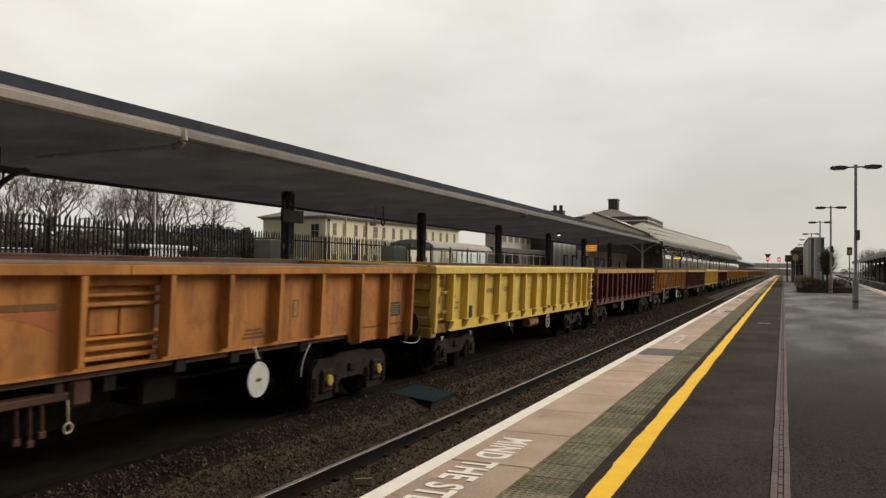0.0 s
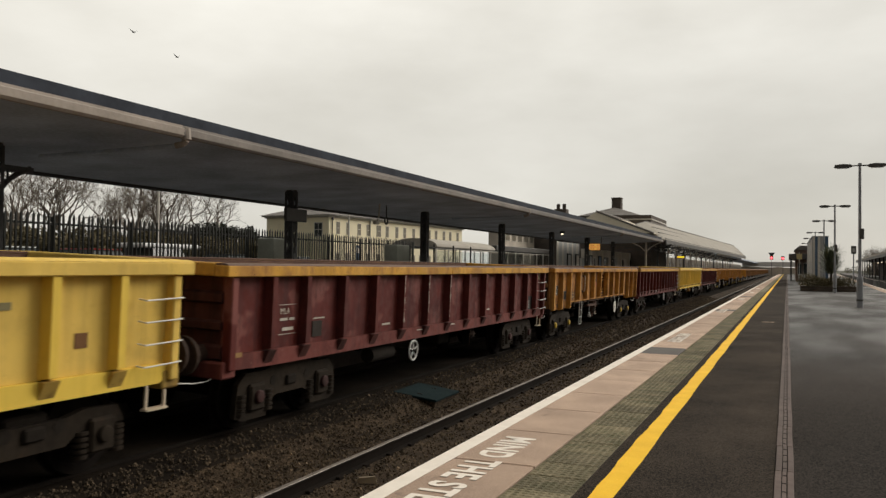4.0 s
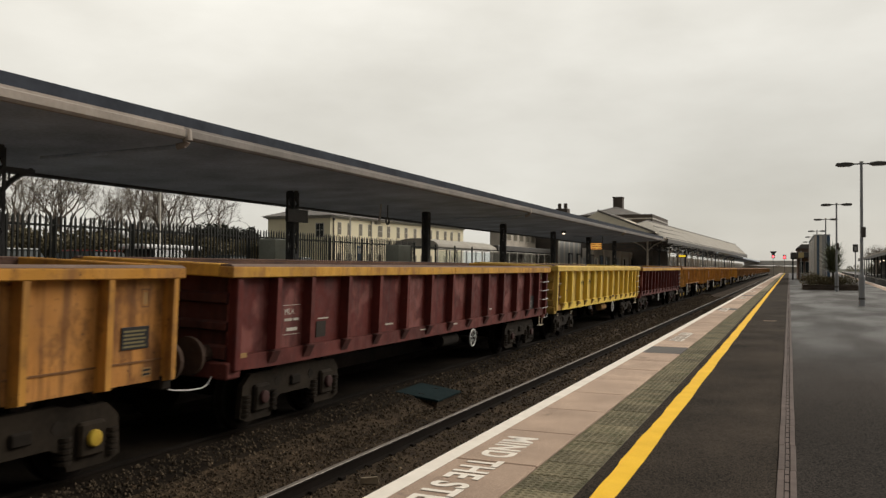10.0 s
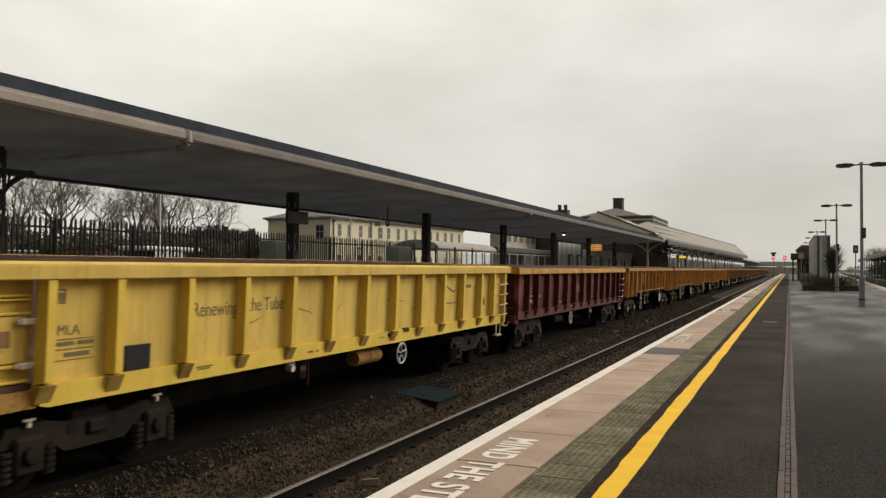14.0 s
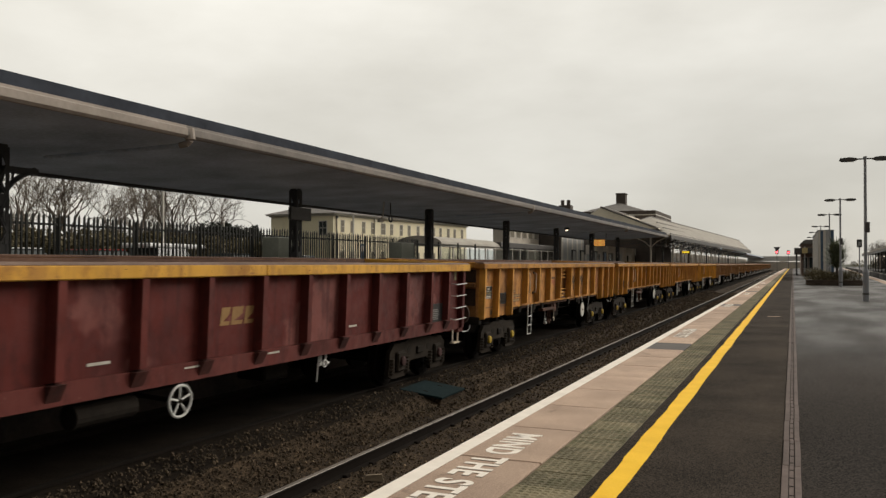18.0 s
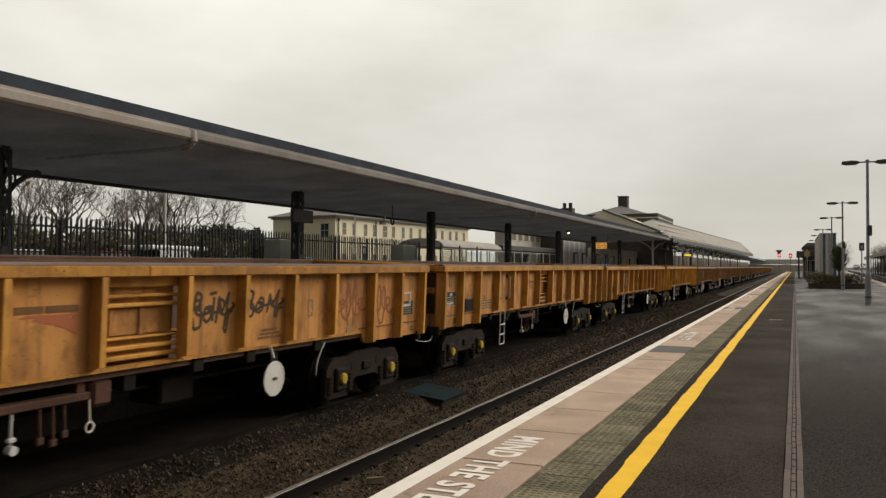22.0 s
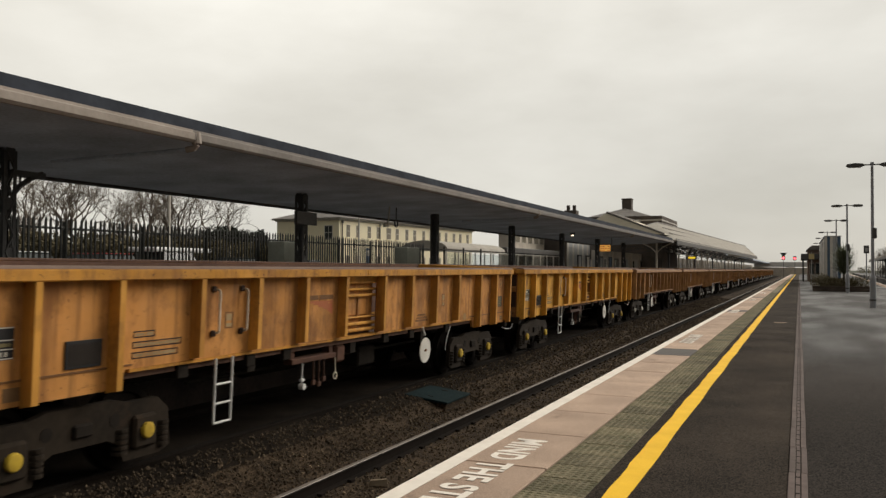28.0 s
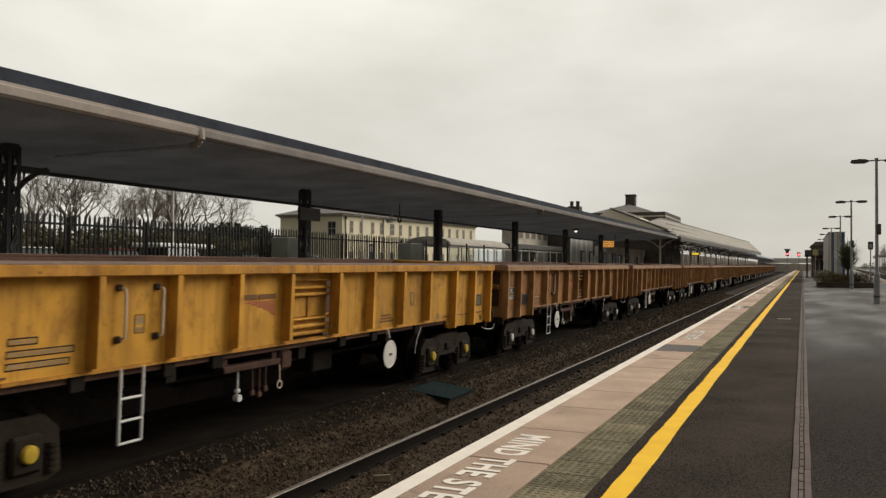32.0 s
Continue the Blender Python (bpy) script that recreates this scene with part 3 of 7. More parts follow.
# ---- the large structure ----
# the goods line leans: its far rail lies higher
LEAN = Matrix.Rotation(radians(2.2), 4, "Y")
LEAN.translation = Vector((1.3, 0, 1.7)) - LEAN @ Vector((1.3, 0, 1.7))
CANT_TRACK = Matrix.Translation((TRACK2, 0, RAIL2 - 0.12)) @ LEAN @ Matrix.Translation((-TRACK2, 0, 0.12 - RAIL2))


def ground():
    g = Form()
    g.box(-3000, 3000, -600, 5000, -1.6, -1.12)
    tagged(part("ground", g, GRASS), "rough winter ground reaching the horizon", "ground", kind="structure")
    g = Form()
    # ballast bed under the two tracks, dished between the sleepers' ends
    g.prism([(-9.0, -1.1), (-2.72, -1.1), (-2.72, -0.93), (-5.35, -0.90), (-5.75, -0.92), (-6.2, -0.72), (-6.7, -0.68), (-8.2, -0.66), (-9.0, -0.66)], "y", -25, 900)
    tagged(part("track_bed", g, BALLAST_BED), "dark oily ballast bed between two platforms", "ballast", kind="structure")
    # strip under the train that carries its shade as colour
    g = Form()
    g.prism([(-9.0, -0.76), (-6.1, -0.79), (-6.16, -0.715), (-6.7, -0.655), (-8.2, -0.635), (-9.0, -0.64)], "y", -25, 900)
    tagged(part("goods_bed", g, SHADED_OIL_BED), "oily ballast under the goods line, coloured near-black for the train's shade", "ballast", kind="structure")
    g = Form()
    g.prism([(-140, -1.1), (-17.7, -1.1), (-17.7, -0.02), (-19.5, 0.6), (-140, 0.6)], "y", -25, 420)
    tagged(part("car_park_ground", g, TARMAC_FAR), "flat tarmac car park behind the fence", "ground", kind="structure")


def platform_near():
    p = thing("platform_near", "damp dark asphalt platform with a pinkish coping", "platform", kind="structure")
    g = Form()
    y0, y1 = -25, 700
    right = [(4.7 + 0.038 * y0, y0), (4.7 + 0.038 * y1, y1)]
    top = [(0.052, y0), *right, (0.052, y1)]
    g.prism(top, "z", -1.1, 0.0)
    part("asphalt", g, ASPHALT, p)
    g = Form()
    g.box(-1.383, -0.092, y0, y1, -1.1, 0.0)
    part("walkway", g, WALKWAY, p, "matt dark asphalt walkway")
    g = Form()
    g.box(-0.092, 0.052, y0, y1, -1.1, -0.03)
    part("channel_bed", g, UNDER, p)
    g = Form()
    g.box(-2.62, -1.388, y0, y1, -1.1, -0.085)
    part("platform_wall", g, BRICK_DARK, p)
    # coping slabs, near ones each an object
    def slab(y, length, mat, name="coping_slab"):
        f = Form()
        f.box(EDGE, -1.865, 0.006, length - 0.006, -0.085, 0.0, 0.008)
        return shape(name, f, mat)
    pitch = 1.325
    plain, dark = slab(0, pitch, COPING), slab(0, pitch, COPING_DARK, "patched_slab")
    k0 = 6.33 - 8 * pitch
    for i in range(110):
        y = k0 + i * pitch
        part("coping_slab", dark if i in (15, 28, 41, 54) else plain, None, p, at=(random.uniform(-0.004, 0.004), y, random.uniform(-0.003, 0.002)), label="dark patched slab" if i in (15, 28, 41, 54) else "")
    f = Form()
    for i in range(110, 480):
        y = k0 + i * pitch
        f.box(EDGE, -1.865, y + 0.006, y + pitch - 0.006, -0.085, 0.0)
    tagged(part("coping_far", f, COPING, p), kind="stuff")
    # tactile paving: blister tiles in two rows
    def tile():
        f = Form()
        f.box(0.004, 0.466, 0.004, 0.436, -0.06, -0.006, 0.004)
        for a in range(8):
            for b in range(7):
                cx, cy = 0.034 + a * 0.0575, 0.034 + b * 0.062
                f.add([(cx - 0.022, cy - 0.02, -0.006), (cx + 0.022, cy - 0.02, -0.006), (cx + 0.022, cy + 0.02, -0.006), (cx - 0.022, cy + 0.02, -0.006),
                       (cx - 0.013, cy - 0.012, -0.0015), (cx + 0.013, cy - 0.012, -0.0015), (cx + 0.013, cy + 0.012, -0.0015), (cx - 0.013, cy + 0.012, -0.0015)],
                      [(4, 5, 6, 7), (0, 1, 5, 4), (1, 2, 6, 5), (2, 3, 7, 6), (3, 0, 4, 7)])
        return shape("tactile_tile", f, TACTILE)
    tm = tile()
    for i in range(150):
        part("tactile_tile", tm, None, p, at=(-1.858, -4 + i * 0.44, random.uniform(-0.004, 0.002)))
    f = Form()
    f.box(-1.862, -1.39, -25, -4, -0.06, -0.004)
    for i in range(150, 900):
        y = -4 + i * 0.44
        f.box(-1.854, -1.392, y + 0.006, y + 0.434, -0.06, -0.004)
    f.box(-1.862, -1.39, 392, 700, -0.06, -0.004)
    tagged(part("tactile_far", f, TACTILE, p), kind="stuff")
    # painted lines, slightly proud
    f = Form()
    for i in range(56):
        y = -25 + i * 13.0
        f.box(EDGE + 0.004, EDGE + 0.15, y, y + 12.995, 0.001, 0.0055)
    part("white_edge_line", f, LINE_WHITE, p)
    f = Form()
    edges = [-25 + 2.0 * i for i in range(14)] + [3 + 0.14 * i for i in range(150)] + [24 + 1.7 * i for i in range(397)]
    rag = random.Random(3)
    jag = [(rag.gauss(0, 0.0014), rag.gauss(0, 0.0014)) for _ in edges]
    for i, (y, y1) in enumerate(zip(edges, edges[1:])):
        h = y1 - y
        a0, a1 = 0.006 * math.sin(y * 2.3) + 0.004 * math.sin(y * 7.1), 0.006 * math.sin((y + h) * 2.3) + 0.004 * math.sin((y + h) * 7.1)
        b0, b1 = 0.006 * math.sin(y * 1.9 + 1), 0.006 * math.sin((y + h) * 1.9 + 1)
        a0, b0, a1, b1 = a0 + jag[i][0], b0 + jag[i][1], a1 + jag[i + 1][0], b1 + jag[i + 1][1]
        f.prism([(-1.28 + a0, y), (-1.11 + b0, y), (-1.11 + b1, y + h), (-1.28 + a1, y + h)], "z", -0.002, 0.0045)
    part("yellow_safety_line", f, LINE_YELLOW, p)
    # slotted drain channel under the walking line
    f = Form()
    f.box(-0.088, -0.040, 0.004, 0.996, -0.03, 0.010, 0.004).box(0.002, 0.048, 0.004, 0.996, -0.03, 0.010, 0.004).box(-0.034, -0.004, 0.0, 1.0, -0.03, 0.007)
    ch = shape("drain_channel_unit", f, CHANNEL)
    f = Form()
    for k in range(4):
        f.box(-0.0335, -0.0045, 0.1 + k * 0.25, 0.125 + k * 0.25, 0.0065, 0.0085)
    slot = shape("slot", f, UNDER)
    for i in range(110):
        u = part("drain_channel_unit", ch, None, p, at=(random.uniform(-0.004, 0.004), -3 + i, 0))
        part("slot", slot, None, u)
    f = Form()
    f.box(-0.088, 0.048, 107, 600, -0.03, 0.009)
    part("drain_channel_far", f, CHANNEL, p)
    # edge warnings for people getting off the train
    me = lettering("MIND THE STEP", 0.40, LINE_WHITE, bold=0.011)
    xs, ys = [v.co.x for v in me.vertices], [v.co.y for v in me.vertices]
    long, tall = max(xs) - min(xs), max(ys) - min(ys)
    for v in me.vertices:
        v.co.x, v.co.y = (v.co.x - min(xs)) * 2.45 / long, (v.co.y - min(ys)) * 0.295 / tall
    y = 7.33
    for k in range(6):
        part("warning_lettering", me, None, p, label="worn white painted words on the coping", at=(-2.43, y + k * 13.4, 0.003), turn=(0, 0, radians(-90)))
    f = Form()
    f.box(-0.72, -0.36, 26.6, 26.72, 0.001, 0.004)
    part("chalk_mark", f, COPING, p)


def rails(name, x, top, label, head=None):
    t = thing(name, label, "railway track", kind="structure")
    prof = [(-0.07, -0.16), (0.07, -0.16), (0.07, -0.148), (0.012, -0.13), (0.010, -0.045), (0.034, -0.035), (0.034, -0.006), (-0.034, -0.006), (-0.034, -0.035), (-0.010, -0.045), (-0.012, -0.13), (-0.07, -0.148)]
    for s in (-1, 1):
        f = Form()
        f.prism([(x + s * 0.7525 + a, top + b) for a, b in prof], "y", -25, 900)
        r = part("rail", f, RAIL_SIDE, t)
        f = Form()
        f.prism([(x + s * 0.7525 + a, top + b) for a, b in ((-0.033, -0.006), (0.033, -0.006), (0.028, 0.001), (-0.028, 0.001))], "y", -25, 900)
        part("running_surface", f, head or RAIL_TOP, r)
    f = Form()
    z = top - 0.165
    f.prism([(-0.14, -0.14), (0.14, -0.14), (0.105, 0.0), (-0.105, 0.0)], "x", -1.25, 1.25)
    sl = shape("sleeper", f, SLEEPER)
    f = Form()
    for s in (-1, 1):
        for d in (-0.09, 0.09):
            f.box(s * 0.7525 + d - 0.03, s * 0.7525 + d + 0.03, -0.05, 0.05, 0, 0.045, 0.008)
    cl = shape("rail_clip", f, RAIL_SIDE)
    for i in range(150):
        o = part("sleeper", sl, None, t, at=(x, -4 + i * 0.65, z))
        part("rail_clip", cl, None, o)
    f = Form()
    for i in range(150, 420):
        y = -4 + i * 0.65
        f.box(x - 1.25, x + 1.25, y - 0.12, y + 0.12, z - 0.13, z)
    tagged(part("sleepers_far", f, SLEEPER, t), kind="stuff")
    return t


def ballast_stones():
    rng = random.Random(5)
    base = [(-1, -1, -0.6), (1, -1, -0.7), (1.1, 1, -0.6), (-0.9, 1, -0.7), (-0.7, -0.8, 0.7), (0.6, -0.6, 0.8), (0.7, 0.7, 0.6), (-0.6, 0.6, 0.9)]
    fs = [(0, 3, 2, 1), (4, 5, 6, 7), (0, 1, 5, 4), (1, 2, 6, 5), (2, 3, 7, 6), (3, 0, 4, 7)]
    f = Form()

    def level(x):
        if x > -5.35:
            return -0.912 - 0.011 * (x + 5.35)
        if x > -5.75:
            return -0.908
        return -0.908 + min(1, (-5.75 - x) / 0.45) * 0.2 + max(0, -6.2 - x) * 0.08
    for i in range(84000):
        y = 2.5 + 70 * rng.random() ** 2.2 if i < 82000 else rng.uniform(-4, 2.5)
        x = rng.uniform(-6.7, -2.85) if rng.random() < 0.8 else rng.uniform(-3.6, -2.85)
        if abs(x + 4.9025) < 0.08 or (abs(x + 6.15) < 0.46 and abs(y - 13.8) < 0.66):
            continue
        s = (0.007 + 0.012 * rng.random() ** 2) * (1 + max(0, y - 10) * 0.03)
        ca, sa = math.cos(i * 1.7), math.sin(i * 1.7)
        t1, t2 = rng.uniform(-0.6, 0.6), rng.uniform(-0.6, 0.6)
        z = level(x) + rng.uniform(-0.005, 0.03)
        vs = []
        for a, b, c in base:
            a, b, c = a * s * rng.uniform(0.75, 1.2), b * s * rng.uniform(0.75, 1.2), c * s * rng.uniform(0.75, 1.15)
            vs.append((x + a * ca - b * sa, y + a * sa + b * ca, z + c + t1 * a + t2 * b))
        f.add(vs, fs)
    me = bpy.data.meshes.new("ballast_stones")
    me.from_pydata(f.v, [], f.f)
    m = STONE.copy()
    n, l = m.node_tree.nodes, m.node_tree.links
    geo, hsv = n.new("ShaderNodeNewGeometry"), n.new("ShaderNodeHueSaturation")
    mr = n.new("ShaderNodeMapRange")
    mr.inputs["To Min"].default_value, mr.inputs["To Max"].default_value = 0.45, 1.5
    b = n["Principled BSDF"]
    src = b.inputs["Base Color"].links[0].from_socket
    pale = n.new("ShaderNodeMapRange")
    pale.inputs["From Min"].default_value, pale.inputs["From Max"].default_value, pale.inputs["To Max"].default_value = 0.955, 1.0, 2.0
    plus = n.new("ShaderNodeMath")
    l.new(geo.outputs["Random Per Island"], mr.inputs[0])
    l.new(geo.outputs["Random Per Island"], pale.inputs[0])
    l.new(mr.outputs[0], plus.inputs[0])
    l.new(pale.outputs[0], plus.inputs[1])
    l.new(plus.outputs[0], hsv.inputs["Value"])
    l.new(src, hsv.inputs["Color"])
    l.new(hsv.outputs[0], b.inputs["Base Color"])
    me.materials.append(m)
    tagged(new("ballast_stones", me), "loose brown ballast stones beside the rails", "ballast", kind="stuff")


def cable_lid():
    t = thing("cable_chamber", "blue-green cable chamber lid lying in the ballast", "chamber lid", at=(-6.13, 13.8, -0.715))
    t.rotation_euler = (0, radians(7), radians(2))
    f = Form()
    f.box(-0.38, 0.38, -0.55, 0.55, -0.22, -0.045, 0.015)
    part("chamber_frame", f, BALLAST_BED, t)
    f = Form()
    f.box(-0.42, 0.42, -0.60, 0.60, -0.043, 0.0, 0.008)
    lid = part("lid", f, GREEN_LID, t)
    for y in (-0.35, 0.35):
        f = Form()
        f.box(-0.05, 0.05, y - 0.02, y + 0.02, 0.001, 0.006)
        part("lifting_slot", f, UNDER, lid)


# ---- the far platform with its canopy, fence and buildings ----
CANOPY_END = 70.0


def loose_stone():
    for x, y, a, mat, label in ((-4.45, 8.35, 20, RUBBLE, "pale broken block lying in the ballast"), (-3.35, 5.0, -30, SLEEPER, "grey broken block lying in the ballast"), (-3.7, 8.4, 50, SLEEPER, "grey broken block lying in the ballast")):
        t = thing("broken_block", label, "rubble", at=(x, y, -0.9), turn=a, group="rubble")
        f = Form()
        f.add([(-0.11, -0.06, 0), (0.12, -0.07, 0), (0.10, 0.07, 0), (-0.12, 0.05, 0), (-0.09, -0.05, 0.06), (0.10, -0.04, 0.075), (0.08, 0.06, 0.06), (-0.1, 0.04, 0.05)],
              [(0, 3, 2, 1), (4, 5, 6, 7), (0, 1, 5, 4), (1, 2, 6, 5), (2, 3, 7, 6), (3, 0, 4, 7)])
        part("block", f, mat, t)


def platform_far():
    p = thing("platform_far", "far platform behind the goods train", "platform", kind="structure")
    f = Form()
    f.box(-17.7, -9.9, -25, 700, -1.1, 0.0)
    part("asphalt", f, ASPHALT_DRY, p)
    f = Form()
    f.box(-9.9, -9.0, -25, 700, -0.08, 0.004, 0.01)
    part("coping", f, COPING, p)
    f = Form()
    f.box(-9.9, -9.08, -25, 700, -1.1, -0.08)
    part("platform_wall", f, BRICK_DARK, p)


def canopy():
    c = thing("platform_canopy", "long dark canopy with a pale gutter over the far platform", "canopy", kind="structure")
    y0, y1 = -12.0, CANOPY_END
    f = Form()
    f.prism([(-15.5, 3.60), (-13.0, 3.70), (-9.72, 3.84), (-9.72, 3.92), (-13.0, 3.80), (-15.5, 3.70)], "y", y0, y1)
    part("roof_deck", f, CANOPY_DARK, c)
    f = Form()
    f.prism([(-9.78, 3.925), (-9.69, 3.925), (-9.72, 4.185), (-9.95, 4.21), (-12.5, 4.22), (-15.5, 3.95), (-15.5, 3.705), (-13.0, 3.81)], "y", y0, y1)
    part("roof_covering", f, CANOPY_TOP, c, "dark slate-blue roof edge")
    # gutter in two lengths with elbows where the downpipes turn in
    f = Form()
    prof = [(-9.70, 3.765), (-9.61, 3.76), (-9.565, 3.80), (-9.56, 3.91), (-9.60, 3.935), (-9.60, 3.972), (-9.70, 3.96)]
    # the grey gets darker in steps along the canopy
    for a, b, m, label in ((y0, 11.12, GUTTER, "pale weathered gutter"), (11.125, 31.4, GUTTER_MID, "mid grey gutter"), (31.405, 52, GUTTER_DARK, "dark grey gutter"), (52.005, y1, GUTTER_DARK, "dark grey gutter")):
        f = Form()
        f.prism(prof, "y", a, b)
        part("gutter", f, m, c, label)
    for y in (11.22, 31.5, 52.0):
        g = Form()
        g.tube((-9.63, y, 3.93), (-9.60, y, 3.73), 0.085, 12).path([(-9.60, y, 3.73), (-9.66, y, 3.67), (-9.80, y - 0.04, 3.64)], 0.055, 10)
        d = part("downpipe", g, GUTTER, c)
        g = Form()
        g.path([(-9.80, y - 0.04, 3.64), (-10.9, y - 0.12, 3.60), (-12.85, y - 0.2, 3.56)], 0.04, 10)
        part("return_pipe", g, CANOPY_DARK, d)
    g = Form()
    g.box(-15.56, -15.42, y0, y1, 3.53, 3.72)
    part("back_fascia", g, COLUMN, c)


def canopy_columns():
    def column(bracketed):
        t = thing("canopy_column", "black iron lattice column under the platform canopy", "column", group="canopy columns")
        for sx in (-1, 1):
            for sy in (-1, 1):
                f = Form()
                f.box(min(sx * 0.132, sx * 0.058), max(sx * 0.132, sx * 0.058), min(sy * 0.132, sy * 0.12), max(sy * 0.132, sy * 0.12), 0, 3.66)
                f.box(min(sx * 0.132, sx * 0.12), max(sx * 0.132, sx * 0.12), min(sy * 0.12, sy * 0.058), max(sy * 0.12, sy * 0.058), 0, 3.66)
                part("corner_angle", f, COLUMN, t)
        for sx, sy in ((0, -1), (0, 1), (-1, 0), (1, 0)):
            f = Form()
            for k in range(11):
                z, a, b = 0.35 + k * 0.3, 0.08 * (-1) ** k, -0.08 * (-1) ** k
                p, q = ((a, sy * 0.124, z), (b, sy * 0.124, z + 0.3)) if sy else ((sx * 0.124, a, z), (sx * 0.124, b, z + 0.3))
                f.tube(p, q, 0.024, 5)
            for z in (0.5, 1.7, 2.6, 3.5):
                f.box(*((-0.08, 0.08, sy * 0.124 - 0.008, sy * 0.124 + 0.008) if sy else (sx * 0.124 - 0.008, sx * 0.124 + 0.008, -0.08, 0.08)), z, z + 0.22)
            part("lattice", f, COLUMN, t)
        f = Form()
        f.box(-0.24, 0.24, -0.24, 0.24, 0, 0.12, 0.02).box(-0.2, 0.2, -0.2, 0.2, 0.12, 0.35, 0.03)
        part("base", f, COLUMN, t)
        if bracketed:
            for s in (-1, 1):
                g = Form()
                pts = [(0, s * 0.13, 2.86), (0, s * 0.3, 3.06), (0, s * 0.5, 3.2), (0, s * 0.78, 3.33)]
                for a, b in zip(pts, pts[1:]):
                    g.tube(a, b, 0.05, 6)
                g.box(-0.04, 0.04, min(s * 0.1, s * 0.82), max(s * 0.1, s * 0.82), 3.24, 3.34)
                g.tube((0, s * 0.3, 3.06), (0, s * 0.3, 3.3), 0.02, 6)
                part("spandrel", g, COLUMN, t)
        return t
    first = column(False)
    first.location = (-13.0, 10.34 + 9.27, 0)
    for k in (2, 3, 4, 5):
        copy_thing(first, Matrix.Translation((-13.0, 10.34 + 9.27 * k, 0)))
    other = column(True)
    other.location = (-13.0, 10.16, 0)
    for k in (-2, -1, 6):
        copy_thing(other, Matrix.Translation((-13.0, 10.34 + 9.27 * k, 0)))


def fence():
    t = thing("palisade_fence", "dark green steel palisade fence behind the far platform", "fence")
    X = -17.5
    f = Form()
    f.add([(-0.012, -0.040, 0.12), (0.012, -0.026, 0.12), (0.012, 0.026, 0.12), (-0.012, 0.040, 0.12),
           (-0.012, -0.040, 2.78), (0.012, -0.026, 2.78), (0.012, 0.026, 2.78), (-0.012, 0.040, 2.78), (0, 0, 2.88)],
          [(0, 1, 5, 4), (1, 2, 6, 5), (2, 3, 7, 6), (3, 0, 4, 7), (4, 5, 8), (5, 6, 8), (6, 7, 8), (7, 4, 8), (3, 2, 1, 0)])
    pale = shape("pale", f, FENCE)
    n = 0
    y = 9.0
    far = Form()
    while y < 37.6:
        if n < 290:
            part("pale", pale, None, t, at=(X, y, random.uniform(-0.02, 0.02)), turn=(radians(random.uniform(-0.6, 0.6)), 0, 0))
        else:
            far.add([(X + a, y + b, c) for a, b, c in f.v], f.f)
        n += 1
        y += 0.162
    y = 8.8
    while y > -14:
        far.add([(X + a, y + b, c) for a, b, c in f.v], f.f)
        y -= 0.162
    tagged(part("pales_far", far, FENCE, t), kind="stuff")
    g = Form()
    g.box(-0.04, 0.04, -0.032, 0.032, 0, 2.76, 0.006)
    post = shape("post", g, FENCE)
    for i in range(22):
        part("post", post, None, t, at=(X - 0.105, 29.32 + (i - 15) * 2.76, 0))
    for z in (0.45, 2.55):
        g = Form()
        g.box(X - 0.06, X - 0.015, -14, 46.0, z, z + 0.06, 0.004)
        part("fence_rail", g, FENCE, t)


def sash(x, y, z, w, h, parent):
    """A narrow sash window facing +x, its two lights set back in a thin frame."""
    f = Form()
    f.box(x - 0.02, x + 0.03, y - w / 2, y + w / 2, z, z + h)
    win = part("window", f, TRIM, parent)
    hh = (h - 0.13) / 2
    for b in (0, 1):
        g = Form()
        g.box(x + 0.032, x + 0.04, y - w / 2 + 0.04, y + w / 2 - 0.04, z + 0.04 + b * (hh + 0.05), z + 0.04 + b * (hh + 0.05) + hh)
        part("pane", g, PANE_PALE, win)
    g = Form()
    g.box(x - 0.02, x + 0.12, y - w / 2 - 0.06, y + w / 2 + 0.06, z - 0.1, z - 0.002)
    part("sill", g, CREAM, win)
    return win


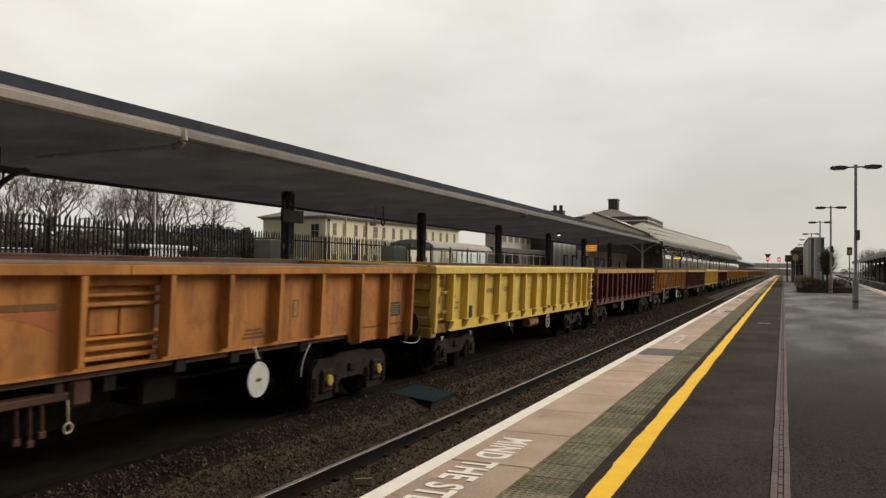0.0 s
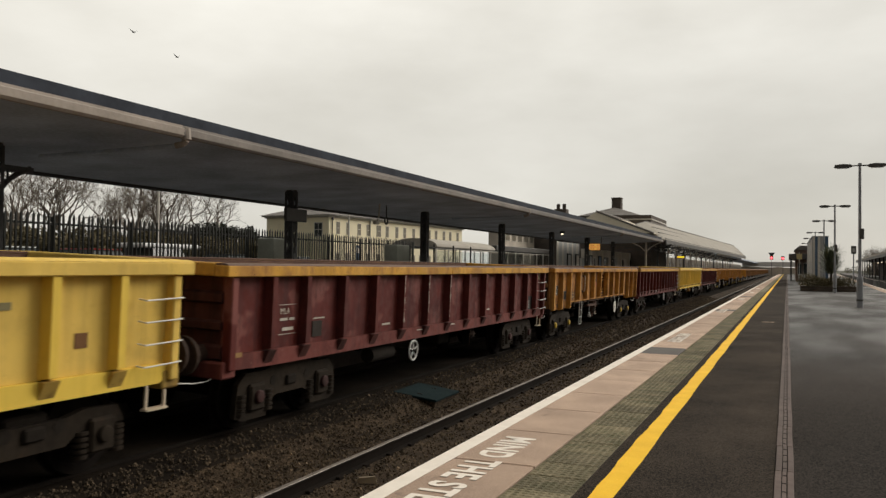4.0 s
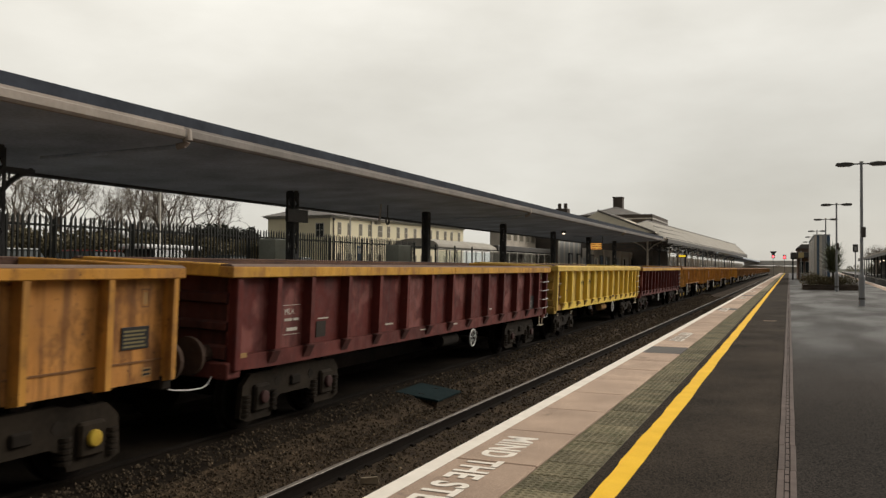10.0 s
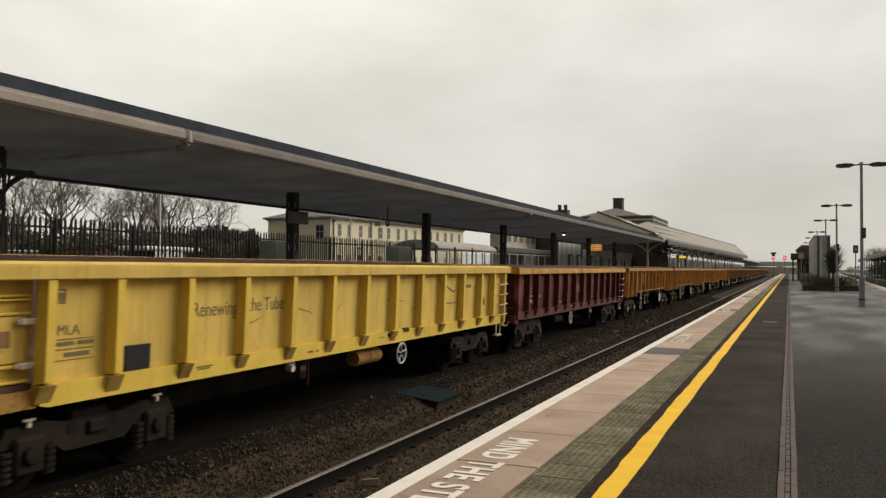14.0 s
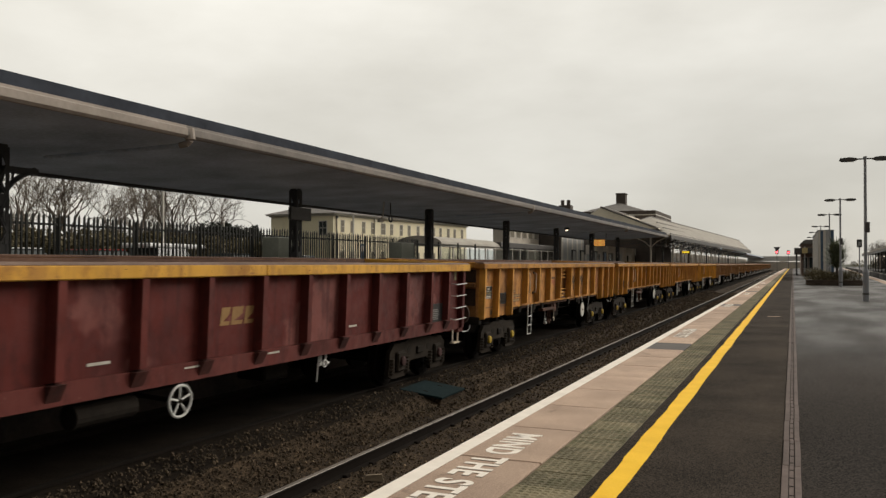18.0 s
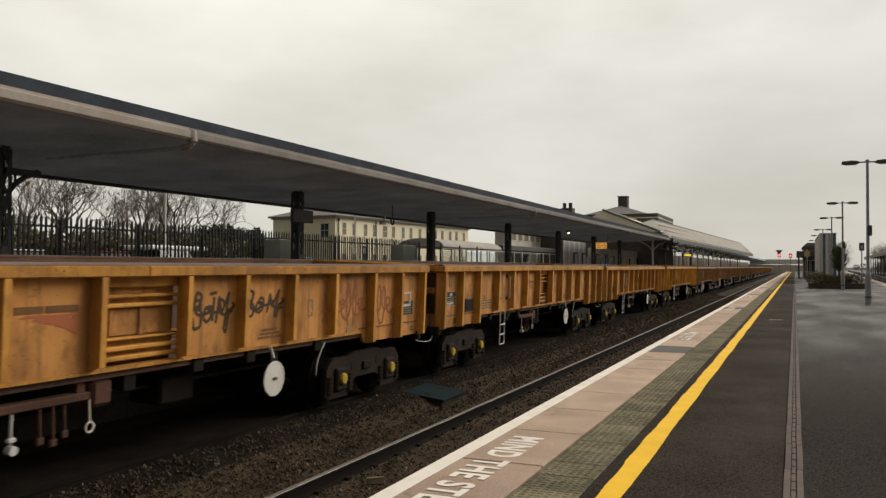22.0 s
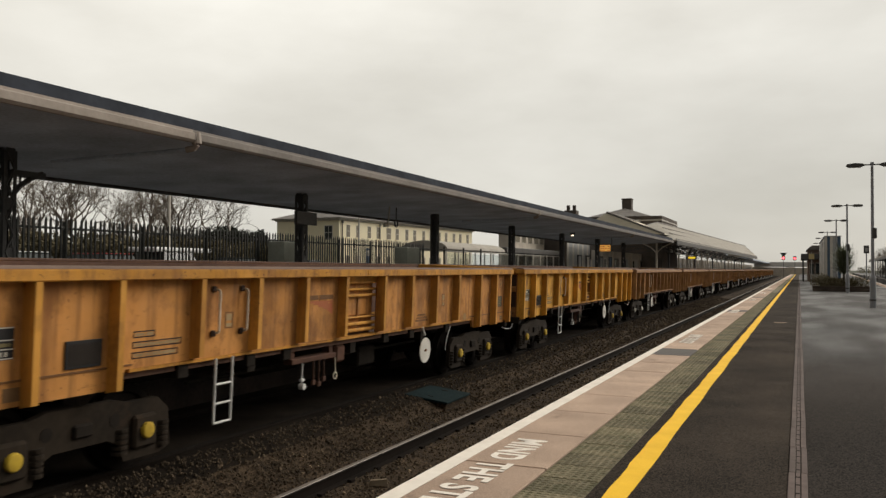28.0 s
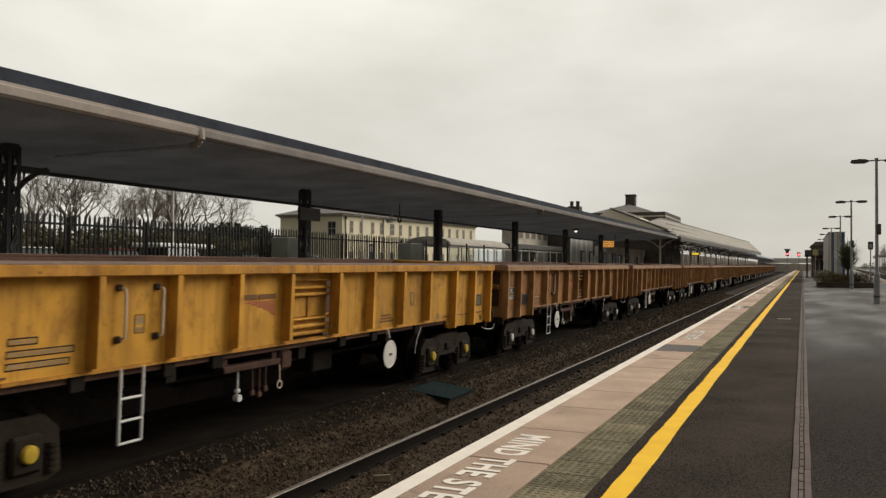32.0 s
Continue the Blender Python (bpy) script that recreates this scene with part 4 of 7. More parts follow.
def cream_building():
    """Set a few degrees off the line of the tracks; local x runs back from the front, y along it."""
    t = thing("cream_building", "two-storey cream stucco building with a slate hip roof", "building", at=(-44.6, 74.4, 0), turn=-4.8)
    deep, long, eave, ridge = 8.4, 31.6, 6.9, 8.6
    f = Form()
    f.box(-deep, 0, 0, long, 0.4, eave - 0.28)
    part("wall", f, CREAM, t)
    f = Form()
    f.box(-deep - 0.18, 0.18, -0.18, long + 0.18, eave - 0.28, eave - 0.14, 0.03).box(-deep - 0.42, 0.42, -0.42, long + 0.42, eave - 0.14, eave, 0.03)
    part("cornice", f, TRIM, t, "pale stone cornice")
    f = Form()
    o = 0.55
    f.add([(-deep - o, -o, eave), (o, -o, eave), (o, long + o, eave), (-deep - o, long + o, eave), (-deep / 2, 5.0, ridge), (-deep / 2, long - 5.0, ridge)],
          [(0, 1, 4), (1, 2, 5, 4), (2, 3, 5), (3, 0, 4, 5), (3, 2, 1, 0)])
    part("roof", f, SLATE, t, "grey slate hip roof")
    for i in range(15):
        y = 1.62 + 2.04 * i + (-0.13 if i % 2 else 0.05)
        sash(0.0, y, 4.88, 0.95 if i == 4 else 0.66, 1.34, t)
        sash(0.0, y, 1.0, 0.8, 1.9, t)
    # end wall: one dark window, one boarded over
    for x, boarded in ((-1.35, False), (-6.3, True)):
        f = Form()
        f.box(x - 0.55, x + 0.55, -0.03, 0.02, 4.55, 6.1)
        w = part("window", f, CREAM if boarded else TRIM, t)
        for a, b in ((-0.47, -0.03), (0.03, 0.47)):
            f = Form()
            f.box(x + a, x + b, -0.045, -0.032, 4.63, 5.3).box(x + a, x + b, -0.045, -0.032, 5.36, 6.02)
            part("pane", f, CREAM if boarded else PANE, w)
    for y in (0.5, 7.9, 19.9):
        f = Form()
        f.tube((0.09, y, 0.4), (0.09, y, eave - 0.28), 0.055, 8).box(0.02, 0.22, y - 0.12, y + 0.12, eave - 0.55, eave - 0.3, 0.02)
        part("downpipe", f, TRIM if y > 1 else LAMP_DARK, t)


def station_building():
    t = thing("station_building", "brown brick station building with a slate hip roof and tall chimney", "building")
    x0, x1, ya, yb = -24.0, -14.0, 92.5, 105.0
    f = Form()
    f.box(x0, x1, ya, yb, -0.1, 7.0)
    part("wall", f, BRICK, t)
    f = Form()
    f.box(x0 - 0.05, x1 + 0.05, ya - 0.05, yb + 0.05, 7.0, 7.14, 0.02)
    part("cornice", f, TRIM, t, "white stone band")
    f = Form()
    f.box(x0, x1, ya, ya + 0.35, 7.14, 7.55).box(x0, x1, yb - 0.35, yb, 7.14, 7.55).box(x1 - 0.35, x1, ya + 0.35, yb - 0.35, 7.14, 7.55).box(x0, x0 + 0.35, ya + 0.35, yb - 0.35, 7.14, 7.55)
    part("parapet", f, BRICK, t)
    f = Form()
    f.add([(x0 + 0.4, ya + 0.4, 7.3), (x1 - 0.4, ya + 0.4, 7.3), (x1 - 0.4, yb - 0.4, 7.3), (x0 + 0.4, yb - 0.4, 7.3), (-19.1, 97.8, 8.85), (-18.9, 100.0, 8.85)],
          [(0, 1, 4), (1, 2, 5, 4), (2, 3, 5), (3, 0, 4, 5), (3, 2, 1, 0)])
    part("roof", f, SLATE, t)
    f = Form()
    f.box(-19.5, -18.4, 98.0, 99.2, 8.3, 9.9, 0.04).box(-19.56, -18.34, 97.94, 99.26, 9.9, 10.05, 0.03)
    part("chimney", f, BRICK, t)
    for x in (-22, -19, -16.2):
        f = Form()
        f.box(x - 0.5, x + 0.5, ya - 0.04, ya + 0.02, 4.6, 6.3)
        w = part("window", f, TRIM, t)
        f = Form()
        f.box(x - 0.42, x + 0.42, ya - 0.055, ya - 0.042, 4.68, 6.22)
        part("pane", f, PANE, w)
    # smaller block with paired chimney pots behind the canopy
    u = thing("booking_hall", "low brick block with two chimney pots behind the canopy", "building")
    f = Form()
    f.box(-23.5, -18.2, 74.0, 84.0, -0.1, 6.0)
    part("wall", f, BRICK, u)
    f = Form()
    f.prism([(-23.9, 6.0), (-17.8, 6.0), (-20.8, 6.5)], "y", 73.7, 84.3)
    part("roof", f, SLATE, u)
    f = Form()
    f.box(-20.35, -19.2, 75.0, 76.0, 6.2, 7.1, 0.03)
    ch = part("chimney", f, BRICK, u)
    for x in (-20.08, -19.5):
        f = Form()
        f.tube((x, 75.5, 7.1), (x, 75.5, 7.6), 0.17, 10)
        part("chimney_pot", f, BRICK, ch)


def long_awning():
    """The pitched platform roofs beyond the flat canopy."""
    t = thing("station_awning", "pale sheet roof awning along the far platform", "awning", kind="structure")
    f = Form()
    f.add([(-9.5, 71, 4.05), (-8.7, 196, 4.5), (-11.2, 196, 6.9), (-13.6, 86, 6.45), (-15.2, 71, 4.4), (-15.2, 196, 4.4)],
          [(0, 1, 2, 3), (0, 3, 4), (1, 5, 2)])
    part("roof_sheet", f, ROOF_PALE, t)
    # glazed back slope in bays, and boards along the front slope
    lo0, lo1, hi0, hi1 = Vector((-15.2, 71, 4.4)), Vector((-15.2, 196, 4.4)), Vector((-13.6, 86, 6.45)), Vector((-11.2, 196, 6.9))
    for i in range(20):
        a, b = i / 20, (i + 0.96) / 20
        f = Form()
        f.quad(lo0.lerp(lo1, a), lo0.lerp(lo1, b), hi0.lerp(hi1, b), hi0.lerp(hi1, a))
        pane = part("roof_pane", f, GLASS, t)
        pane.visible_shadow = False
        f = Form()
        f.tube(lo0.lerp(lo1, a), hi0.lerp(hi1, a), 0.05, 5)
        part("glazing_bar", f, LAMP_DARK, t)
    e0, e1 = Vector((-9.5, 71, 4.05)), Vector((-8.7, 196, 4.5))
    for u in (0.04, 0.34, 0.64):
        f = Form()
        f.tube(e0.lerp(hi0, u) + Vector((0.03, 0, 0.03)), e1.lerp(hi1, u) + Vector((0.03, 0, 0.03)), 0.05, 5)
        part("roof_batten", f, SLATE, t)
    f = Form()
    f.add([(-9.55, 71, 3.72), (-9.45, 71, 3.72), (-9.45, 71, 4.04), (-9.55, 71, 4.04), (-8.75, 196, 3.95), (-8.65, 196, 3.95), (-8.65, 196, 4.49), (-8.75, 196, 4.49)], [(0, 1, 2, 3), (7, 6, 5, 4), (0, 4, 5, 1), (1, 5, 6, 2), (2, 6, 7, 3), (3, 7, 4, 0)])
    part("valance", f, LAMP_DARK, t)
    f = Form()
    f.tube((-13.6, 86, 6.48), (-11.2, 196, 6.93), 0.09, 6)
    part("ridge_cap", f, SLATE, t)
    f = Form()
    f.box(-15, -9.6, 196.2, 330, 3.7, 4.05).prism([(-15, 4.05), (-9.6, 4.05), (-12.3, 4.7)], "y", 196.2, 330)
    part("far_roof", f, CANOPY_DARK, t)
    for i in range(18):
        y = 72.5 + i * 7.1
        g = Form()
        g.tube((-11.4, y, 0), (-11.4, y, 3.9), 0.085, 10).box(-11.6, -11.2, y - 0.2, y + 0.2, 0, 0.5, 0.03)
        for s in (-1, 1):
            g.path([(-11.4, y, 3.0), (-11.4 + s * 0.5, y, 3.5), (-11.4 + s * 1.3, y, 3.88)], 0.05, 6)
        part("awning_column", g, POST_PALE if i % 3 != 1 else COLUMN, t)
    # openwork girder along the columns, with cross ties
    for i in range(17):
        y = 72.5 + i * 7.1
        g = Form()
        g.box(-11.44, -11.36, y + 0.1, y + 7.0, 3.28, 3.34)
        for k in range(6):
            a, b = y + 0.1 + k * 1.15, y + 0.1 + (k + 1) * 1.15
            g.tube((-11.4, a, 3.34 if k % 2 else 3.88), (-11.4, b, 3.88 if k % 2 else 3.34), 0.028, 5)
        part("girder", g, COLUMN, t)
        g = Form()
        g.box(-15.2, -9.7, y + 3.4, y + 3.46, 3.62, 3.70).tube((-15.0, y + 3.43, 3.2), (-12.4, y + 3.43, 3.62), 0.03, 5).tube((-11.4, y + 3.43, 3.3), (-9.8, y + 3.43, 3.66), 0.03, 5)
        part("cross_tie", g, COLUMN, t)
    # hanging lamps and signs in a row under the awning
    for i in range(9):
        y = 76.0 + i * 9.3
        h = thing("hanging_lamp", "pale lantern hanging under the station awning", "lamp", at=(-10.6, y, 3.1), group="awning lamps")
        g = Form()
        g.tube((0, 0, 0.22), (0, 0, 0.82), 0.02, 6)
        part("stem", g, STEEL_PALE, h)
        g = Form()
        g.tube((0, 0, 0.0), (0, 0, 0.22), 0.13, 10, 0.05)
        part("shade", g, STEEL_PALE, h)
    u = thing("hall_roof", "pale hipped glazed roof of the station hall", "roof", kind="structure")
    f = Form()
    f.add([(-10.6, 71.5, 4.6), (-10.6, 91, 4.6), (-15.6, 88, 6.55), (-15.6, 71.8, 6.55), (-19, 71.5, 4.6), (-19, 91, 4.6)],
          [(0, 1, 2, 3), (0, 3, 4), (1, 5, 2)])
    part("roof_sheet", f, HALL_ROOF, u)
    f = Form()
    f.quad((-19, 71.5, 4.6), (-15.6, 71.8, 6.55), (-15.6, 88, 6.55), (-19, 91, 4.6))
    pane = part("roof_pane", f, GLASS, u)
    pane.visible_shadow = False
    f = Form()
    f.tube((-10.6, 71.5, 4.62), (-15.6, 71.8, 6.6), 0.09, 6).tube((-15.6, 71.8, 6.6), (-15.6, 88, 6.6), 0.09, 6)
    part("ridge_cap", f, SLATE, u)
    f = Form()
    f.box(-16.8, -16.2, 71.0, 330, -0.05, 3.25)
    bw = part("back_wall", f, WALL_DIM, u)
    rng = random.Random(14)
    for i in range(26):
        y = 72.0 + i * 4.6
        g = Form()
        g.box(-16.198, -16.05, y, y + 0.45, 0, 3.2)
        part("pilaster", g, POST_PALE, bw)
        g = Form()
        g.box(-16.198, -16.15, y + 1.0, y + 2.1 + rng.uniform(0, 1.6), 0.0 if i % 3 == 0 else 0.9, 2.6)
        o = part("door" if i % 3 == 0 else "window", g, (TRIM, LAMP_DARK, STEEL_PALE)[i % 3], bw)
        g = Form()
        g.box(-16.149, -16.14, y + 1.1, y + 1.95, 1.1, 2.45)
        part("pane", g, PANE, o)


ground()
platform_near()
rails("track_near", TRACK1, RAIL, "near running line with concrete sleepers")
rails("track_goods", TRACK2, RAIL2, "goods line under the train, canted away", RAIL_SHADED).matrix_basis = CANT_TRACK
ballast_stones()
loose_stone()
cable_lid()
platform_far()
canopy()
canopy_columns()
fence()
cream_building()
station_building()
long_awning()


# ---- the goods train: x across (+ towards the near platform), y along, z from the datum 0.12 m under the rail ----
AXLE_Z = 0.58


def rib_mesh(name, z0, z1, mat, w=0.06, d=0.14):
    f = Form()
    f.add([(0, -w * 0.8, z0), (0, w * 0.8, z0), (d, w * 0.62, z0 + 0.03), (d, -w * 0.62, z0 + 0.03), (0, -w * 0.8, z1), (0, w * 0.8, z1), (d, w * 0.62, z1), (d, -w * 0.62, z1)],
          [(0, 1, 2, 3), (7, 6, 5, 4), (0, 4, 5, 1), (1, 5, 6, 2), (2, 6, 7, 3), (3, 7, 4, 0)])
    return shape(name, f, mat)


def bogie(w, y, cover, cast):
    """A bogie at y: two side frames, bolster, springs and covers."""
    b = new("bogie")
    b.parent, b.location = w, (0, y, 0)
    H = 0.82
    for s in (1, -1):
        f = Form()
        if cast:
            out = [(-1.24, 0.34), (-1.20, 0.76), (-1.04, 0.90), (-0.62, 0.90), (-0.42, 0.95), (0.42, 0.95), (0.62, 0.90), (1.04, 0.90), (1.20, 0.76), (1.24, 0.34),
                   (1.08, 0.28), (0.56, 0.28), (0.50, 0.46), (0.34, 0.54), (-0.34, 0.54), (-0.50, 0.46), (-0.56, 0.28), (-1.08, 0.28)]
        else:
            out = [(-1.15, 0.66), (-1.05, 0.84), (-0.62, 0.86), (-0.36, 0.80), (0.36, 0.80), (0.62, 0.86), (1.05, 0.84), (1.15, 0.66),
                   (0.55, 0.64), (0.38, 0.52), (-0.38, 0.52), (-0.55, 0.64)]
        f.prism(out, "x", min(s * 0.98, s * 1.06), max(s * 0.98, s * 1.06))
        sf = part("side_frame", f, BOGIE, b)
        for e in (-H, H):
            g = Form()
            g.box(min(s * 0.95, s * 1.12), max(s * 0.95, s * 1.12), e - 0.17, e + 0.17, AXLE_Z - 0.19, AXLE_Z + 0.17, 0.03)
            part("axle_box", g, BOGIE, sf)
            g = Form()
            g.lathe((s * 1.12, e, AXLE_Z), [(-0.01, 0.088), (s * 0.03, 0.088), (s * 0.045, 0.075), (s * 0.05, 0.03)], 18)
            part("axle_cover", g, cover, sf)
        for e in ((-1.12, -0.52, 0.52, 1.12) if cast else (-1.06, -0.58, 0.58, 1.06)):
            g = Form()
            for k in range(5):
                z = AXLE_Z - 0.22 + k * 0.06
                g.tube((s * 1.03, e, z), (s * 1.03, e, z + 0.035), 0.085, 10)
            part("spring", g, BOGIE, sf)
        for e in ((-0.42, 0.42) if cast else (-0.3, 0.3)):
            g = Form()
            g.lathe((s * 1.061, e, 0.74), [(-0.004, 0.07), (0.004, 0.07)], 12)
            part("lightening_hole", g, UNDER, sf)
        g = Form()
        g.box(min(s * 1.05, s * 1.10), max(s * 1.05, s * 1.10), -0.12, 0.12, 0.64, 0.78, 0.02)
        part("damper", g, UNDER, sf)
    f = Form()
    f.box(-0.98, 0.98, -0.25, 0.25, 0.55, 0.88, 0.03)
    part("bolster", f, UNDER, b)
    return b


def wheelset():
    f = Form()
    f.tube((-0.95, 0, 0), (0.95, 0, 0), 0.075, 12)
    for s in (-1, 1):
        f.lathe((s * 0.715, 0, 0), [(-s * 0.055, 0.478), (-s * 0.03, 0.488), (-s * 0.02, 0.462), (s * 0.075, 0.458), (s * 0.07, 0.38), (s * 0.03, 0.36), (s * 0.04, 0.14), (s * 0.06, 0.12)], 28)
        for k in range(3):
            a = k * 2.0944
            f.box(s * 0.77 - 0.008, s * 0.77 + 0.008, 0.25 * math.cos(a) - 0.03, 0.25 * math.cos(a) + 0.03, 0.25 * math.sin(a) - 0.03, 0.25 * math.sin(a) + 0.03)
    return shape("wheelset", f, WHEEL_STEEL)


WHEELS = wheelset()


def running_gear(w, by, cover, cast):
    for y in (-by, by):
        bogie(w, y, cover, cast)
        for e in (-0.82, 0.82):
            part("wheelset", WHEELS, None, w, at=(0, y + e, AXLE_Z))
    f = Form()
    for s in (-1, 1):
        f.box(min(s * 0.2, s * 0.32), max(s * 0.2, s * 0.32), -6.9, 6.9, 0.9, 1.2)
    for y in (-2.6, 0, 2.6):
        f.box(-1.1, 1.1, y - 0.08, y + 0.08, 0.98, 1.2)
    part("centre_sill", f, UNDER, w)
    f = Form()
    f.tube((-0.2, -1.1, 0.78), (-0.2, 0.2, 0.78), 0.2, 14).box(0.2, 0.7, 0.9, 1.5, 0.62, 0.95, 0.03).tube((0.55, -3.2, 0.85), (0.55, 3.4, 0.85), 0.025, 6)
    part("brake_gear", f, UNDER, w)
    for s in (-1, 1):
        f = Form()
        f.box(-0.22, 0.22, min(s * 6.95, s * 7.2), max(s * 6.95, s * 7.2), 0.95, 1.25, 0.03).tube((0, s * 7.2, 1.1), (0, s * 7.5, 1.1), 0.09, 10)
        part("drawgear", f, RUSTY, w)
        f = Form()
        if s > 0:
            f.path([(1.02, 7.02, 1.0), (1.06, 7.10, 0.94), (1.07, 7.26, 0.89), (1.07, 7.52, 0.855), (1.07, 7.76, 0.85), (1.07, 7.86, 0.88), (1.06, 7.94, 0.96)], 0.008, 8)
            part("air_hose", f, WHITE_TUBE, w, "pale brake hose")
        for e in (-0.87, 0.87):
            f = Form()
            f.tube((e, s * 6.95, 1.2), (e, s * 7.32, 1.2), 0.11, 14).tube((e, s * 7.32, 1.2), (e, s * 7.38, 1.2), 0.24, 18)
            part("buffer", f, RUSTY, w)


def rim_cap(r, s, half, mat=None):
    f = Form()
    f.prism([(s * 1.325, 2.306), (s * 1.275, 2.332), (s * 1.21, 2.334), (s * 1.20, 2.306)], "y", -half + 0.01, half - 0.01)
    part("rim_cap", f, mat or RIM_DUST, r, "" if mat else "dusty grey sloping cap")
    f = Form()
    f.box(min(s * 1.09, s * 1.098), max(s * 1.09, s * 1.098), -half + 0.12, half - 0.12, 2.2, 2.30).box(min(s * 1.09, s * 1.2), max(s * 1.09, s * 1.2), -half + 0.02, half - 0.02, 2.306, 2.33)
    part("rim_lining", f, INSIDE, r, "rusted inner face of the rim")


def bars(w, name, mat, rows, x=1.1835, label=""):
    """Short painted bars in place of small writing: rows of y0, y1, z0, z1."""
    for a, b, c, d in rows:
        f = Form()
        f.box(x, x + 0.004, a, b, c, d)
        part(name, f, mat, w, label)


def stencil(w, y0, y1, z0, z1, n, mat, seed, x=1.1805):
    """Unreadable stencilled writing: n blocks of uneven width on one line."""
    r = random.Random(seed)
    cuts = [0.0] + sorted(r.uniform(0.05, 0.95) for _ in range(n - 1)) + [1.0]
    f = Form()
    for a, b in zip(cuts, cuts[1:]):
        a, b = y0 + (y1 - y0) * a, y0 + (y1 - y0) * b
        if b - a > 0.014:
            f.box(x, x + 0.0025, a + 0.004, b - 0.004, z0, z1 - r.uniform(0, 0.2) * (z1 - z0))
    if f.f:
        part("lettering_block", f, mat, w)


def outline(w, y0, y1, z0, z1, mat, t=0.013):
    """A thin painted frame round a field of writing."""
    f = Form()
    f.box(1.1802, 1.183, y0, y1, z0, z0 + t).box(1.1802, 1.183, y0, y1, z1 - t, z1).box(1.1802, 1.183, y0, y0 + t, z0 + t, z1 - t).box(1.1802, 1.183, y1 - t, y1, z0 + t, z1 - t)
    part("lettering_frame", f, mat, w)


def orange_wagon(label, ORANGE=ORANGE, ORANGE_RIB=ORANGE_RIB, ORANGE_RIM=ORANGE_RIM, disc_y=2.38, cover=COVER_YELLOW, END=ORANGE_END):
    w = thing("box_wagon", label, "wagon", group="goods train")
    P = 1.18
    out_a = [(-7.02, 1.07), (-4.94, 1.07), (-4.84, 1.26), (-0.53, 1.26), (-0.53, 2.25), (-7.02, 2.25)]
    out_b = [(0.64, 1.26), (4.84, 1.26), (4.94, 1.07), (7.02, 1.07), (7.02, 2.25), (0.64, 2.25)]
    for s in (1, -1):
        for o in (out_a, out_b):
            f = Form()
            f.prism(o, "x", min(s * (P - 0.05), s * P), max(s * (P - 0.05), s * P))
            part("side_panel", f, ORANGE, w)
        f = Form()
        f.box(min(s * (P - 0.17), s * (P - 0.12)), max(s * (P - 0.17), s * (P - 0.12)), -0.53, 0.64, 1.30, 2.25)
        rp = part("recessed_panel", f, ORANGE, w)
        for z, h in ((1.31, 0.05), (1.41, 0.05), (1.52, 0.03), (1.86, 0.045), (1.96, 0.04), (2.07, 0.13)):
            f = Form()
            f.box(min(s * (P - 0.12), s * (P - 0.03)), max(s * (P - 0.12), s * (P - 0.03)), -0.52, 0.63, z, z + h, 0.012)
            part("step_bar", f, ORANGE_RIB, rp)
        f = Form()
        f.box(min(s * (P - 0.12), s * (P - 0.10)), max(s * (P - 0.12), s * (P - 0.10)), -0.3, 0.50, 1.57, 1.84).box(min(s * (P - 0.12), s * (P - 0.08)), max(s * (P - 0.12), s * (P - 0.08)), 0.10, 0.15, 1.56, 1.85)
        part("stowed_board", f, ORANGE, rp)
        f = Form()
        f.box(min(s * 1.10, s * 1.33), max(s * 1.10, s * 1.33), -7.1, -0.02, 2.19, 2.305, 0.012).box(min(s * 1.10, s * 1.33), max(s * 1.10, s * 1.33), -0.018, 7.1, 2.19, 2.305, 0.012)
        r = part("top_rim", f, ORANGE_RIM, w)
        rim_cap(r, s, 7.1)
        f = Form()
        f.box(min(s * 1.06, s * (P + 0.02)), max(s * 1.06, s * (P + 0.02)), -4.80, 4.80, 1.225, 1.258)
        part("sill", f, ORANGE_RIM, w)
        for a, b in ((-7.0, -4.75), (4.75, 7.0)):
            f = Form()
            f.box(min(s * P, s * (P + 0.012)), max(s * P, s * (P + 0.012)), a, b, 1.292, 1.312)
            part("fold_line", f, MARK_BROWN, w)
    mid, low = rib_mesh("rib", 1.27, 2.20, ORANGE_RIB), rib_mesh("rib", 1.05, 2.20, ORANGE_RIB)
    for y in (0.64, 1.68, 2.75, 3.83, 5.04, 6.03, 6.96):
        for sy in (-1, 1):
            yy = -0.60 if (y == 0.64 and sy < 0) else sy * y
            me = mid if abs(y) < 4.5 else low
            part("rib", me, None, w, at=(P, yy, 0))
            part("rib", me, None, w, at=(-P, yy, 0), turn=(0, 0, math.pi))
    for s in (-1, 1):
        f = Form()
        f.box(-1.127, 1.127, min(s * 6.93, s * 7.0), max(s * 6.93, s * 7.0), 1.1, 2.25)
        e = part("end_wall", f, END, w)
        for sx in (-1, 1):
            for za, zb in ((1.36, 1.74), (1.88, 2.16)):
                f = Form()
                f.box(min(sx * 0.72, sx * 1.10), max(sx * 0.72, sx * 1.10), min(s * 7.0, s * 7.006), max(s * 7.0, s * 7.006), za, zb)
                part("end_pocket", f, RUSTY, e, "dark rusted pocket")
        for z in (1.76,):
            f = Form()
            f.box(-1.10, 1.10, min(s * 7.0, s * 7.09), max(s * 7.0, s * 7.09), z, z + 0.1, 0.012)
            part("end_rib", f, END, e)
        f = Form()
        f.box(-1.1, 1.1, min(s * 6.92, s * 7.11), max(s * 6.92, s * 7.11), 2.20, 2.333, 0.014)
        part("end_rim", f, ORANGE_RIM, w)
        f = Form()
